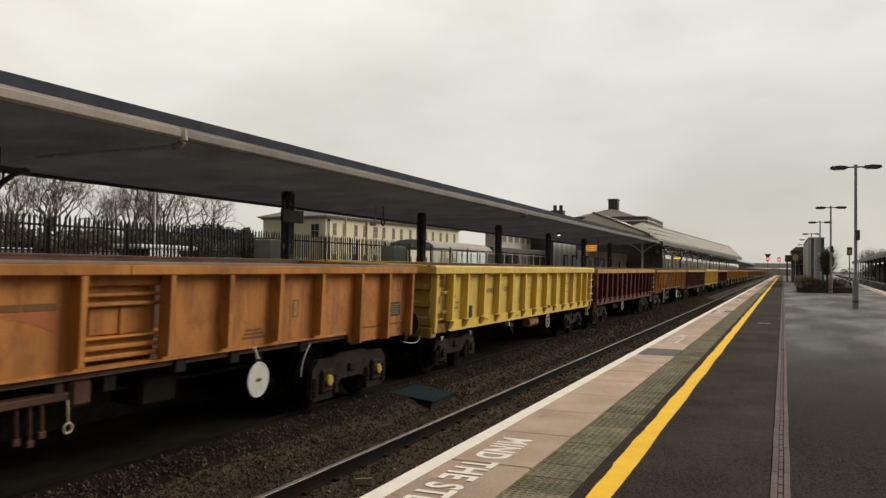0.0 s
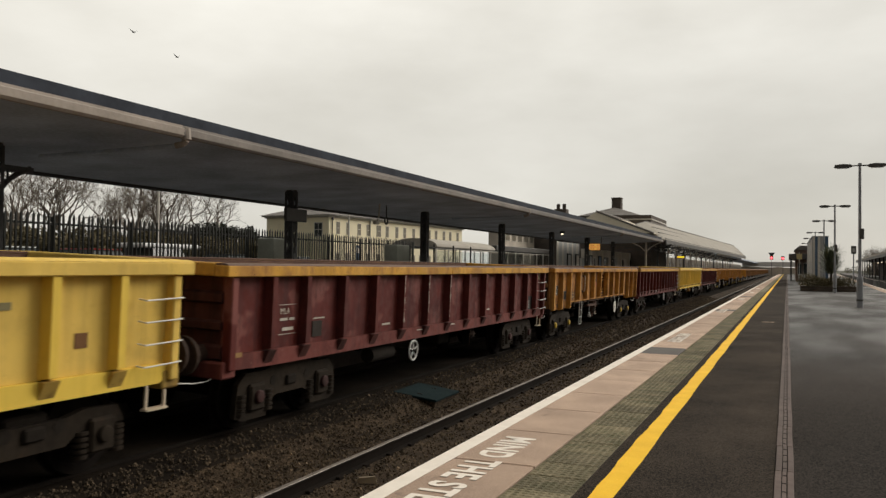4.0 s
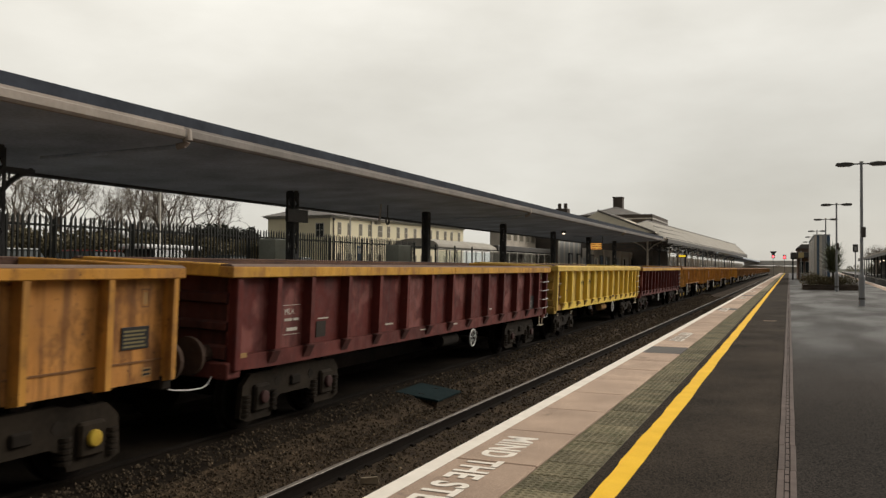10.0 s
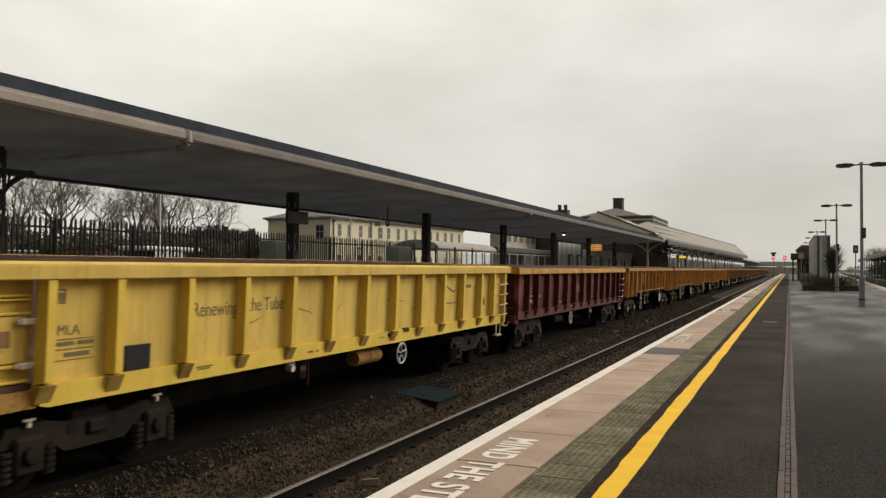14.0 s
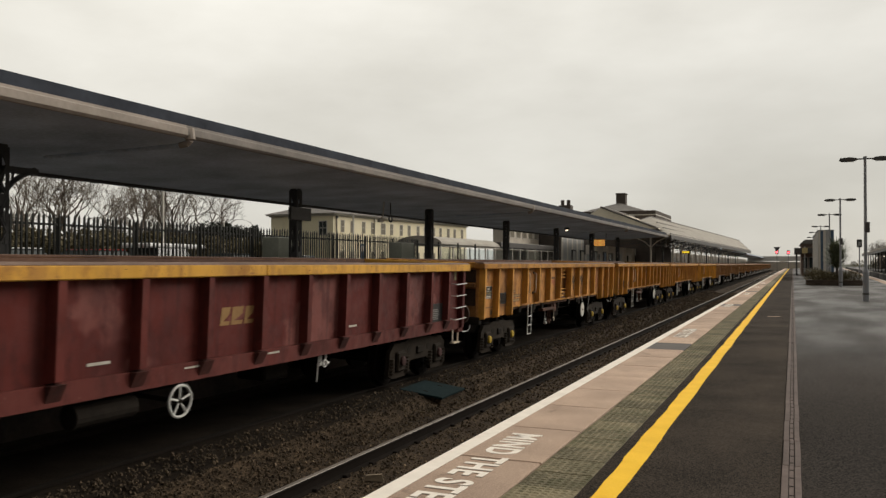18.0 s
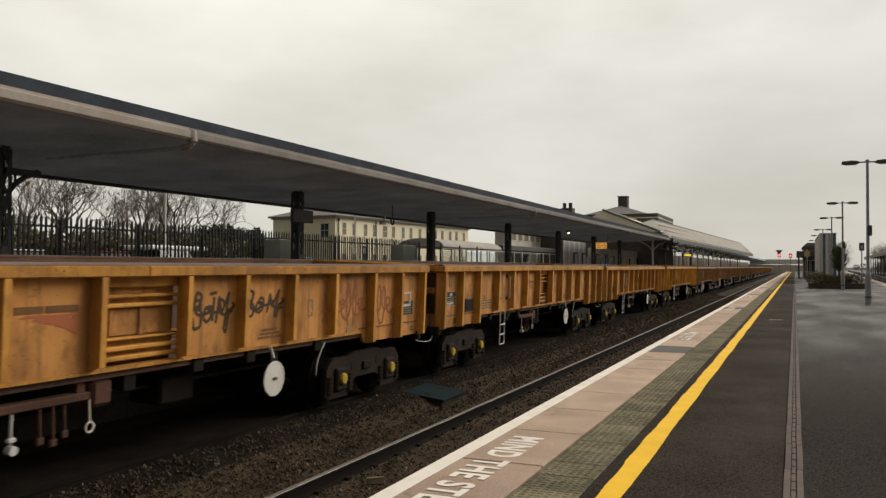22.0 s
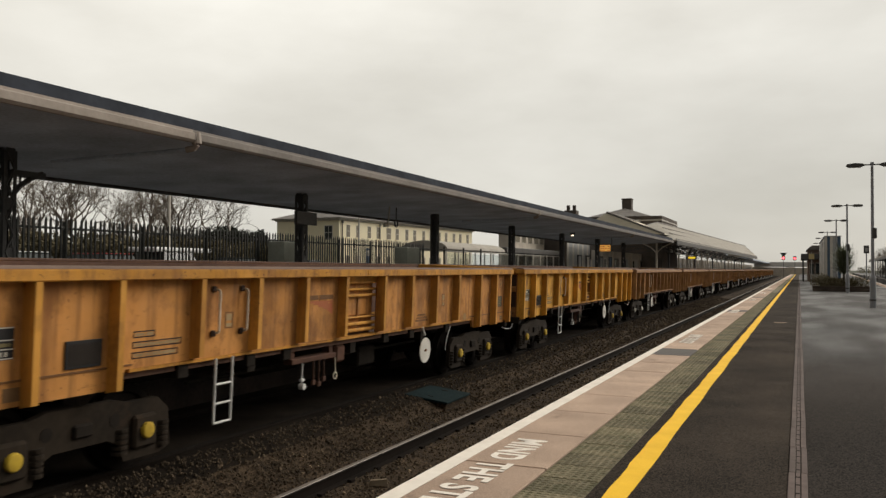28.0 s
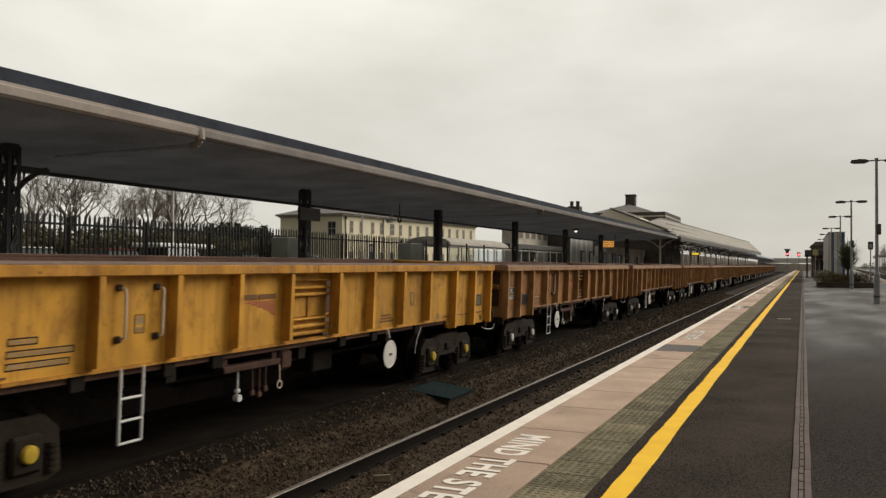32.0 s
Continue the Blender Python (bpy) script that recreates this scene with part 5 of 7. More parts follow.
        f.box(-1.22, 1.22, min(s * 6.9, s * 7.06), max(s * 6.9, s * 7.06), 0.95, 1.12, 0.02)
        part("headstock", f, UNDER, w)
    f = Form()
    f.box(-1.125, 1.125, -6.93, 6.93, 1.15, 1.2)
    part("floor", f, INSIDE, w)
    f = Form()
    for s in (-1, 1):
        f.box(min(s * 1.11, s * 1.127), max(s * 1.11, s * 1.127), -6.92, -0.56, 1.2, 2.2).box(min(s * 1.11, s * 1.127), max(s * 1.11, s * 1.127), 0.67, 6.92, 1.2, 2.2).box(min(s * 0.985, s * 1.005), max(s * 0.985, s * 1.005), -0.56, 0.67, 1.2, 2.2)
    part("inner_lining", f, INSIDE, w, "rusted bare inside of the wagon")
    # brake disc on a stem
    f = Form()
    f.lathe((1.26, disc_y, 0.815), [(-0.02, 0.20), (0.0, 0.232), (0.012, 0.230), (0.016, 0.212), (0.010, 0.205), (0.016, 0.05)], 36)
    d = part("brake_disc", f, DISC_WHITE, w, "white painted brake disc")
    f = Form()
    f.lathe((1.278, disc_y, 0.815), [(-0.004, 0.028), (0.01, 0.022)], 12).box(1.277, 1.282, disc_y - 0.055, disc_y - 0.035, 0.80, 0.83).box(1.277, 1.282, disc_y + 0.035, disc_y + 0.055, 0.80, 0.83)
    part("disc_hub", f, MARK_BROWN, d)
    f = Form()
    f.tube((1.24, disc_y - 0.08, 1.24), (1.25, disc_y - 0.01, 1.09), 0.020, 8)
    part("disc_stem", f, WHITE_TUBE, w)
    # access ladder
    f = Form()
    for y in (-3.47, -3.16):
        f.tube((1.23, y, 1.24), (1.23, y, 0.47), 0.017, 8)
    lad = part("ladder", f, WHITE_TUBE, w, "white tubular access ladder")
    for z in (0.47, 0.70, 0.93):
        f = Form()
        f.tube((1.23, -3.47, z), (1.23, -3.16, z), 0.015, 8)
        part("rung", f, WHITE_TUBE, lad)
    for y in (-3.47, -2.94):
        f = Form()
        f.path([(1.18, y, 2.06), (1.25, y, 2.05), (1.26, y, 2.02), (1.26, y, 1.58), (1.25, y, 1.55), (1.18, y, 1.54)], 0.015, 8)
        part("grab_handle", f, GRAB, w, "pale worn grab handle")
        f = Form()
        f.box(1.18, 1.215, y - 0.075, y + 0.01, 1.50, 1.575, 0.012).box(1.18, 1.21, y - 0.075, y + 0.01, 2.03, 2.10, 0.012)
        part("handle_bracket", f, RUSTY, w)
    # plates, number panel and stencilled boxes
    f = Form()
    f.box(1.18, 1.20, -5.61, -5.17, 1.34, 1.61, 0.004)
    mp = part("mesh_plate", f, PLATE_BLACK, w, "dark framed mesh plate")
    f = Form()
    for k in range(9):
        f.box(1.2005, 1.205, -5.57 + k * 0.042, -5.545 + k * 0.042, 1.37, 1.58)
    part("mesh", f, PLATE_GREY, mp)
    f = Form()
    f.box(1.18, 1.184, -6.635, -6.16, 1.50, 1.79)
    np_ = part("number_panel", f, PLATE_BLACK, w, "black number panel with white rules")
    f = Form()
    for z in (1.505, 1.588, 1.668, 1.778):
        f.box(1.1843, 1.1865, -6.63, -6.165, z, z + 0.010)
    part("white_rule", f, MARK_WHITE, np_)
    stencil(w, -6.47, -6.33, 1.70, 1.755, 3, MARK_WHITE, 21, 1.1843)
    stencil(w, -6.60, -6.19, 1.615, 1.65, 8, MARK_GREY, 22, 1.1843)
    stencil(w, -6.60, -6.22, 1.53, 1.572, 6, MARK_WHITE, 23, 1.1843)
    outline(w, -6.50, -6.38, 1.88, 2.10, MARK_BROWN)
    stencil(w, -6.475, -6.405, 1.91, 2.06, 1, MARK_GOLD, 24)
    outline(w, 6.58, 6.70, 1.88, 2.08, MARK_BROWN)
    stencil(w, 6.61, 6.67, 1.91, 2.05, 1, MARK_GOLD, 25)
    for a, b, z, k in ((-4.745, -4.43, 1.575, 4), (-4.755, -4.02, 1.465, 10), (-4.76, -4.07, 1.355, 9)):
        outline(w, a, b, z, z + 0.072, PLATE_BLACK)
        stencil(w, a + 0.03, b - 0.03, z + 0.02, z + 0.055, k, MARK_STENCIL, 30 + k)
    outline(w, -3.27, -3.12, 1.58, 1.78, MARK_BROWN)
    stencil(w, -3.25, -3.14, 1.675, 1.765, 1, MARK_STENCIL, 41)
    stencil(w, -3.25, -3.14, 1.60, 1.645, 2, MARK_STENCIL, 42)
    outline(w, 3.25, 3.38, 1.58, 1.82, MARK_BROWN)
    stencil(w, 3.265, 3.365, 1.71, 1.80, 1, MARK_STENCIL, 43)
    stencil(w, 3.275, 3.355, 1.60, 1.67, 2, MARK_STENCIL, 44)
    for k in range(3):
        stencil(w, 2.10 + 0.03 * k, 2.62 - 0.05 * k, 1.345 + 0.05 * k, 1.38 + 0.05 * k, 7, MARK_BROWN, 50 + k)
    # small yard marks low on the end bays
    for y in (-6.66, 6.70):
        f = Form()
        f.box(1.18, 1.1835, y - 0.07, y + 0.07, 1.13, 1.23)
        mk = part("yard_mark", f, MARK_GOLD, w)
        f = Form()
        f.box(1.1838, 1.186, y - 0.05, y + 0.05, 1.145, 1.168).box(1.1838, 1.186, y - 0.05, y + 0.05, 1.19, 1.213)
        part("bar", f, PLATE_BLACK, mk)
    f = Form()
    f.box(1.18, 1.1835, -6.25, -6.0, 1.12, 1.245)
    part("faded_patch", f, MARK_DULL, w)
    f = Form()
    f.lathe((1.182, 4.45, 1.31), [(-0.002, 0.085), (0.003, 0.085)], 16)
    part("faded_ring", f, MARK_GOLD, w)
    bars(w, "logo_bar", MARK_BROWN, [(-1.50, -1.20, 1.86, 1.925), (-1.17, -0.80, 1.86, 1.925)], label="faded operator marking")
    for k in range(5):
        f = Form()
        f.prism([(-1.46 + 0.13 * k, 1.815 - 0.028 * k), (-1.36 + 0.13 * k, 1.845 - 0.004 * k), (-0.80, 1.835 - 0.045 * k), (-0.80, 1.81 - 0.045 * k)], "x", 1.1805, 1.1835 + 0.0002 * k)
        part("logo_swoosh", f, MARK_RED, w)
    f = Form()
    f.box(1.18, 1.192, 6.31, 6.71, 1.44, 1.68, 0.004)
    ch = part("card_holder", f, PLATE_BLACK, w, "black card holder")
    f = Form()
    for k in range(5):
        f.box(1.1925, 1.195, 6.34, 6.66 - 0.03 * (k % 2), 1.465 + 0.04 * k, 1.485 + 0.04 * k)
    part("card", f, MARK_GREY, ch)
    running_gear(w, 5.25, cover, True)
    # valve gear hanging under the middle
    f = Form()
    f.box(0.98, 1.13, -1.72, -0.55, 0.96, 1.04, 0.012).box(0.9, 1.10, -0.50, -0.22, 0.86, 1.14, 0.04).box(0.95, 1.08, -1.70, -1.60, 1.04, 1.22).box(0.95, 1.08, -0.68, -0.58, 1.04, 1.22)
    v = part("valve_gear", f, VALVE, w, "rust-brown valve bracket")
    for y, z in ((-1.12, 0.66), (-0.97, 0.62), (-0.84, 0.68)):
        f = Form()
        f.tube((1.09, y, 0.98), (1.09, y + 0.02, z), 0.016, 6).box(1.07, 1.11, y - 0.02, y + 0.06, z - 0.05, z + 0.02, 0.008)
        part("valve_rod", f, VALVE, v)
    f = Form()
    f.tube((1.12, -0.56, 0.96), (1.12, -0.54, 0.74), 0.010, 6).ring((1.12, -0.54, 0.685), 0.05, 0.011, 14, 6)
    part("release_ring", f, GRAB, v)
    f = Form()
    f.tube((1.07, -1.42, 0.63), (1.15, -1.42, 0.63), 0.045, 10).tube((1.1, -1.42, 0.96), (1.1, -1.42, 0.68), 0.014, 6).box(1.08, 1.13, -1.46, -1.38, 0.70, 0.74, 0.008)
    part("valve_knob", f, WHITE_TUBE, v)
    # dark brackets under the sill
    for y in (-3.95, -2.7, -1.9, 1.0, 2.0, 3.6):
        f = Form()
        f.box(1.0, 1.17, y - 0.09, y + 0.09, 1.06, 1.224, 0.01)
        part("sill_bracket", f, UNDER, w)
    f = Form()
    f.path([(1.15, 3.80, 1.16), (1.16, 3.70, 1.06), (1.16, 3.62, 0.94), (1.16, 3.58, 0.82), (1.15, 3.59, 0.70)], 0.009, 8)
    part("brake_pipe", f, WHITE_TUBE, w)
    return w


def ribbed_wagon(label, panel, dull, rim, wheel_y, ladder_end, style):
    w = thing("box_wagon", label, "wagon", group="goods train")
    P = 1.18
    # end walls take a darker paint that holds their shade
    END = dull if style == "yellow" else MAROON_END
    sill = dull if style == "maroon_scraped" else MAROON_SILL
    near = -6.15 if style == "yellow" else -6.98
    for s in (1, -1):
        f = Form()
        f.box(min(s * (P - 0.05), s * P), max(s * (P - 0.05), s * P), near, 6.98, 1.19, 2.25)
        part("side_panel", f, panel, w)
        f = Form()
        f.prism([(near if style == "yellow" else -6.92, 1.187), (6.95, 1.187), (6.95, 1.06), (6.75, 0.975), (-6.05, 0.975), (near if style == "yellow" else -6.92, 1.0)], "x", min(s * (P - 0.06), s * (P + 0.05)), max(s * (P - 0.06), s * (P + 0.05)))
        part("lower_sill", f, YELLOW_RIB if style == "yellow" else sill, w)
        f = Form()
        f.box(min(s * 1.12, s * 1.33), max(s * 1.12, s * 1.33), -7.15, -0.02, 2.165, 2.305, 0.012).box(min(s * 1.12, s * 1.33), max(s * 1.12, s * 1.33), -0.018, 7.15, 2.165, 2.305, 0.012)
        r = part("top_rim", f, rim, w)
        rim_cap(r, s, 7.15, YELLOW if style == "yellow" else None)
    rb = rib_mesh("rib", 1.19, 2.17, YELLOW_RIB if style == "yellow" else MAROON_RIB, 0.078, 0.13)
    f = Form()
    f.prism([(0.0, 1.187), (0.13, 1.187), (0.052, 1.02), (0.0, 1.0)], "y", -0.09, 0.09)
    # shade under the ribs is put into the gusset colour
    gs = shape("gusset", f, dull if style == "yellow" else MAROON_END)
    for k in (0, 1.06, 2.12, 3.18, 4.22, 5.28, 6.12):
        for sy in ((-1, 1) if k else (1,)):
            for s in (1, -1):
                part("rib", rb, None, w, at=(s * P, sy * k, 0), turn=(0, 0, 0 if s > 0 else math.pi))
                part("gusset", gs, None, w, at=(s * P, sy * k, 0), turn=(0, 0, 0 if s > 0 else math.pi))
    for e in (-1, 1):
        f = Form()
        f.box(-1.127, 1.127, min(e * 6.90, e * 6.96), max(e * 6.90, e * 6.96), 1.12, 2.2)
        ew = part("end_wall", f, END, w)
        for z, h in ((1.12, 0.2), (1.48, 0.14), (1.82, 0.16)):
            f = Form()
            f.prism([(e * 6.96, z), (e * 7.03, z + 0.03), (e * 7.03, z + h - 0.03), (e * 6.96, z + h)], "x", -1.15, 1.15)
            part("end_rib", f, END, ew)
        f = Form()
        f.box(-1.12, 1.12, min(e * 6.96, e * 7.16), max(e * 6.96, e * 7.16), 2.17, 2.333, 0.014)
        part("end_rim", f, rim, w)
        for s in (-1, 1):
            f = Form()
            f.box(min(s * 1.16, s * 1.29), max(s * 1.16, s * 1.29), min(e * 6.87, e * 7.0), max(e * 6.87, e * 7.0), 1.0, 2.17, 0.015)
            part("corner_post", f, panel, w)
        f = Form()
        f.box(-1.24, 1.24, min(e * 6.8, e * 7.08), max(e * 6.8, e * 7.08), 0.9, 1.115, 0.02)
        part("headstock", f, dull, w)
    f = Form()
    f.box(-1.125, 1.125, -6.89, 6.89, 1.15, 1.2)
    part("floor", f, INSIDE, w)
    f = Form()
    for s in (-1, 1):
        f.box(min(s * 1.11, s * 1.127), max(s * 1.11, s * 1.127), -6.12 if style == "yellow" else -6.89, 6.89, 1.2, 2.17)
    part("inner_lining", f, INSIDE, w, "rusted bare inside of the wagon")
    # hand brake wheel with five spokes
    f = Form()
    f.ring((1.26, wheel_y, 0.775), 0.178, 0.016, 28, 8)
    hw = part("brake_wheel", f, WHITE_TUBE, w, "white five-spoke brake wheel")
    for k in range(5):
        a = math.radians(20 + 72 * k)
        f = Form()
        f.tube((1.25, wheel_y, 0.775), (1.26, wheel_y + 0.175 * math.cos(a), 0.775 + 0.175 * math.sin(a)), 0.013, 6)
        part("spoke", f, WHITE_TUBE, hw)
    f = Form()
    f.tube((0.6, wheel_y, 0.775), (1.27, wheel_y, 0.775), 0.028, 10)
    part("brake_shaft", f, UNDER, w)
    f = Form()
    f.tube((1.0, wheel_y - 1.3, 0.78), (1.0, wheel_y - 0.48, 0.78), 0.125, 16)
    part("air_cylinder", f, YELLOW_RUST if style == "yellow" else UNDER, w)
    # rungs and step at the ladder end
    e = ladder_end
    for z in (1.20, 1.435, 1.675, 1.91):
        f = Form()
        f.path([(1.22, e * 6.42, z), (1.33, e * 6.42, z - 0.01), (1.33, e * 6.98, z + 0.005), (1.22, e * 6.98, z + 0.01)], 0.0095, 8)
        part("hand_rung", f, WHITE_TUBE, w)
    f = Form()
    f.box(1.19, 1.215, e * 6.60 - 0.015, e * 6.60 + 0.015, 0.70, 1.0).box(1.19, 1.215, e * 6.88 - 0.015, e * 6.88 + 0.015, 0.70, 1.0).box(1.15, 1.25, min(e * 6.585, e * 6.895), max(e * 6.585, e * 6.895), 0.69, 0.712)
    part("step_iron", f, GRAB, w)
    if style == "yellow":
        # recessed end bay with the brake locker, its latches and handles
        f = Form()
        f.box(1.04, 1.08, -6.90, -6.15, 1.15, 2.2)
        part("bay_panel", f, panel, w)
        f = Form()
        f.box(1.081, 1.12, -6.80, -6.24, 1.40, 1.84, 0.012)
        lk = part("locker_door", f, panel, w)
        for z, h in ((1.97, 0.02), (2.005, 0.025), (1.84, 0.03), (1.36, 0.03), (1.22, 0.025)):
            f = Form()
            f.box(1.081, 1.14, -6.86, -6.20, z, z + h, 0.006)
            part("locker_rail", f, YELLOW_RIB, lk)
        for z in (1.78, 1.375):
            f = Form()
            f.box(1.11, 1.19, -6.34, -6.19, z - 0.03, z + 0.03, 0.012).tube((1.15, -6.36, z), (1.17, -6.16, z + 0.01), 0.022, 8)
            part("latch", f, GRAB, lk, "bright worn latch")
        f = Form()
        f.path([(1.12, -6.74, 1.78), (1.19, -6.74, 1.76), (1.19, -6.70, 1.42), (1.12, -6.70, 1.40)], 0.022, 8).box(1.10, 1.2, -6.80, -6.66, 1.74, 1.80, 0.012)
        part("locker_handle", f, YELLOW_RIB, lk)
        f = Form()
        f.box(1.10, 1.2, -6.78, -6.64, 1.26, 1.40, 0.02).tube((1.15, -6.71, 1.24), (1.15, -6.71, 1.44), 0.03, 8)
        part("brake_valve", f, UNDER, lk)
        f = Form()
        f.box(1.121, 1.125, -6.60, -6.40, 1.55, 1.70)
        part("label_plate", f, MARK_GOLD, lk)
        f = Form()
        f.prism([(-7.0, 1.147), (-6.16, 1.147), (-6.16, 0.985), (-7.0, 0.975)], "x", 1.13, 1.21)
        part("end_sill", f, YELLOW_RUST, w, "rusted lower end plate")
        f = Form()
        f.tube((1.06, -1.87, 0.86), (1.16, -1.87, 0.86), 0.05, 10).box(1.08, 1.14, -1.95, -1.79, 0.90, 0.95, 0.01)
        part("valve_knob", f, WHITE_TUBE, w)
        f = Form()
        f.tube((1.1, -1.58, 0.98), (1.1, -1.58, 0.70), 0.022, 8).tube((1.1, -1.50, 0.98), (1.1, -1.50, 0.66), 0.016, 8).box(1.06, 1.13, -1.64, -1.48, 0.78, 0.86, 0.01).tube((1.1, -1.40, 0.98), (1.1, -1.38, 0.56), 0.013, 8)
        part("valve_rod", f, VALVE, w, "red-brown valve rods")
        for y in (-6.13, -4.47):
            f = Form()
            f.box(1.07, 1.10, y - 0.07, y + 0.07, 0.84, 0.865, 0.006).box(1.07, 1.10, y - 0.025, y + 0.025, 0.78, 0.84, 0.006)
            part("axle_marker", f, GRAB, w, "white axle marker")
        f = Form()
        f.box(1.18, 1.20, -5.08, -4.72, 1.19, 1.46, 0.004)
        part("mesh_plate", f, PLATE_BLACK, w, "black panel in the side")
        outline(w, -5.98, -5.86, 1.93, 2.07, MARK_BROWN)
        stencil(w, -5.97, -5.87, 1.95, 2.05, 2, MARK_GREY, 61)
        for txt, y, z, sz in (("Renewing", -4.06, 1.70, 0.25), ("the Tube", -3.00, 1.72, 0.25)):
            t = part("lettering", lettering(txt, sz, MARK_GREY), None, w, at=(1.182, y, z), turn=(math.pi / 2, 0, math.pi / 2))
            t.scale = (0.86, 1, 1)
        t = part("lettering", lettering("MLA", 0.14, MARK_GREY), None, w, at=(1.182, -5.95, 1.63), turn=(math.pi / 2, 0, math.pi / 2))
        bars(w, "number_bar", MARK_GREY, [(-5.95, -5.74, 1.53, 1.565), (-5.7, -5.5, 1.53, 1.565), (-5.85, -5.55, 1.42, 1.46), (-5.95, -5.5, 1.585, 1.592), (-5.95, -5.5, 1.49, 1.497), (-5.95, -5.5, 1.385, 1.392)])
        bars(w, "lettering_bar", MARK_BROWN, [(-4.0, -3.72, 1.11, 1.125), (-3.98, -3.76, 1.085, 1.098), (-1.62, -1.48, 1.06, 1.085), (-1.40, -1.34, 1.055, 1.085), (0.55, 0.75, 1.10, 1.112)], x=1.231)
        f = Form()
        f.ring((1.182, 4.32, 1.83), 0.09, 0.012, 20, 4).box(1.181, 1.186, 4.18, 4.46, 1.815, 1.845)
        part("roundel_shape", f, MARK_RED, w)
        f = Form()
        f.path([(1.184, 3.28, 1.92), (1.184, 3.5, 1.93), (1.184, 3.7, 1.86), (1.184, 3.9, 1.80), (1.184, 4.0, 1.82)], 0.012, 4)
        part("logo_swoosh", f, MARK_RED, w)
        bars(w, "logo_bar", MARK_GREY, [(4.52, 4.9, 1.86, 1.93), (3.25, 4.0, 1.56, 1.58)])
        bars(w, "card_holder", MARK_BROWN, [(5.62, 5.78, 1.45, 1.60)])
        f = Form()
        f.box(1.23, 1.242, 0.9, 1.25, 1.10, 1.16).box(1.20, 1.242, 1.5, 1.72, 1.14, 1.21)
        part("lifting_bracket", f, RUSTY, w)
    else:
        f = Form()
        f.box(1.18, 1.192, -4.98, -4.72, 1.27, 1.50)
        part("mesh_plate", f, PLATE_GREY, w, "dark mesh plate")
        f = Form()
        f.box(1.231, 1.235, -6.82, -6.68, 1.15, 1.21)
        part("label_plate", f, MARK_GOLD, w)
        part("lettering", lettering("MLA", 0.12, MARK_WHITE), None, w, at=(1.182, -5.80, 1.64), turn=(math.pi / 2, 0, math.pi / 2))
        bars(w, "number_bar", MARK_WHITE, [(-5.84, -5.42, 1.765, 1.772), (-5.84, -5.42, 1.36, 1.367), (-5.80, -5.62, 1.55, 1.585), (-5.58, -5.45, 1.55, 1.585), (-5.74, -5.48, 1.41, 1.455), (-4.95, -4.65, 1.53, 1.55), (-2.75, -2.45, 1.30, 1.33)])
        f = Form()
        f.box(1.182, 1.195, 5.50, 6.05, 1.19, 1.54)
        pl = part("number_plate_holder", f, PLATE_BLACK, w, "black card holder")
        bars(w, "card_bar", MARK_CARD, [(5.57, 5.86 - 0.03 * (k % 2), 1.235 + 0.036 * k, 1.252 + 0.036 * k) for k in range(6)], x=1.1955)
        bars(w, "label_plate", MARK_GREY, [(6.62, 6.74, 1.98, 2.07), (6.62, 6.74, 2.08, 2.16)])
        if style == "maroon_lettered":
            # worn gold maker's mark reduced to slanting shapes
            for y, wd in ((-0.74, 0.17), (-0.53, 0.22), (-0.27, 0.17)):
                f = Form()
                f.prism([(y, 1.56), (y + wd, 1.56), (y + wd + 0.02, 1.61), (y + 0.06, 1.61), (y + wd, 1.69), (y + wd + 0.03, 1.78), (y + 0.03, 1.78)], "x", 1.181, 1.1835)
                part("logo_shape", f, MARK_GOLD, w)
        f = Form()
        f.box(1.1, 1.16, 1.62, 1.90, 0.80, 0.84, 0.01).tube((1.16, 1.58, 1.0), (1.16, 1.54, 0.58), 0.010, 6).ring((1.17, 1.74, 0.83), 0.05, 0.014, 12, 6).tube((1.14, 1.66, 1.0), (1.14, 1.66, 0.84), 0.02, 6).tube((1.14, 1.80, 1.0), (1.14, 1.80, 0.84), 0.014, 6)
        part("release_valve", f, WHITE_TUBE if style == "maroon_lettered" else RUSTY, w)
        bars(w, "lettering_bar", MARK_WHITE, [(0.2, 0.45, 1.125, 1.15), (2.3, 2.55, 1.33, 1.36), (-1.4, -1.1, 1.12, 1.14)], x=1.2325)
    running_gear(w, 5.3, COVER_RED if style != "yellow" else BOGIE, style != "yellow")
    return w


def spray(w, strokes, mat, name, wide=0.02):
    """Sprayed loops along the side: (y, z) paths."""
    f = Form()
    for line in strokes:
        pts = [Vector((1.1815, y, z)) for y, z in line]
        for a, b in zip(pts, pts[1:]):
            d = (b - a).normalized()
            n = Vector((0, -d.z, d.y)) * wide
            x = Vector((0.0025, 0, 0))
            f.add([a - n, b - n, b + n, a + n, a - n + x, b - n + x, b + n + x, a + n + x], [(4, 5, 6, 7), (0, 1, 5, 4), (2, 3, 7, 6), (1, 2, 6, 5), (3, 0, 4, 7)])
    return part(name, f, mat, w, "sprayed scrawl")


def scrawl(seed, y0, y1, z0, z1, turns):
    """A looping line that fills a field."""
    r = random.Random(seed)
    pts = []
    for i in range(turns * 10):
        u = i / (turns * 10)
        a = u * turns * 2 * math.pi
        pts.append((y0 + (y1 - y0) * u + 0.10 * math.cos(a) + r.uniform(-0.01, 0.01), (z0 + z1) / 2 + (z1 - z0) / 2 * math.sin(a * 1.0 + r.uniform(-0.2, 0.2)) * (0.6 + 0.4 * math.sin(u * 9 + seed))))
    return [pts]


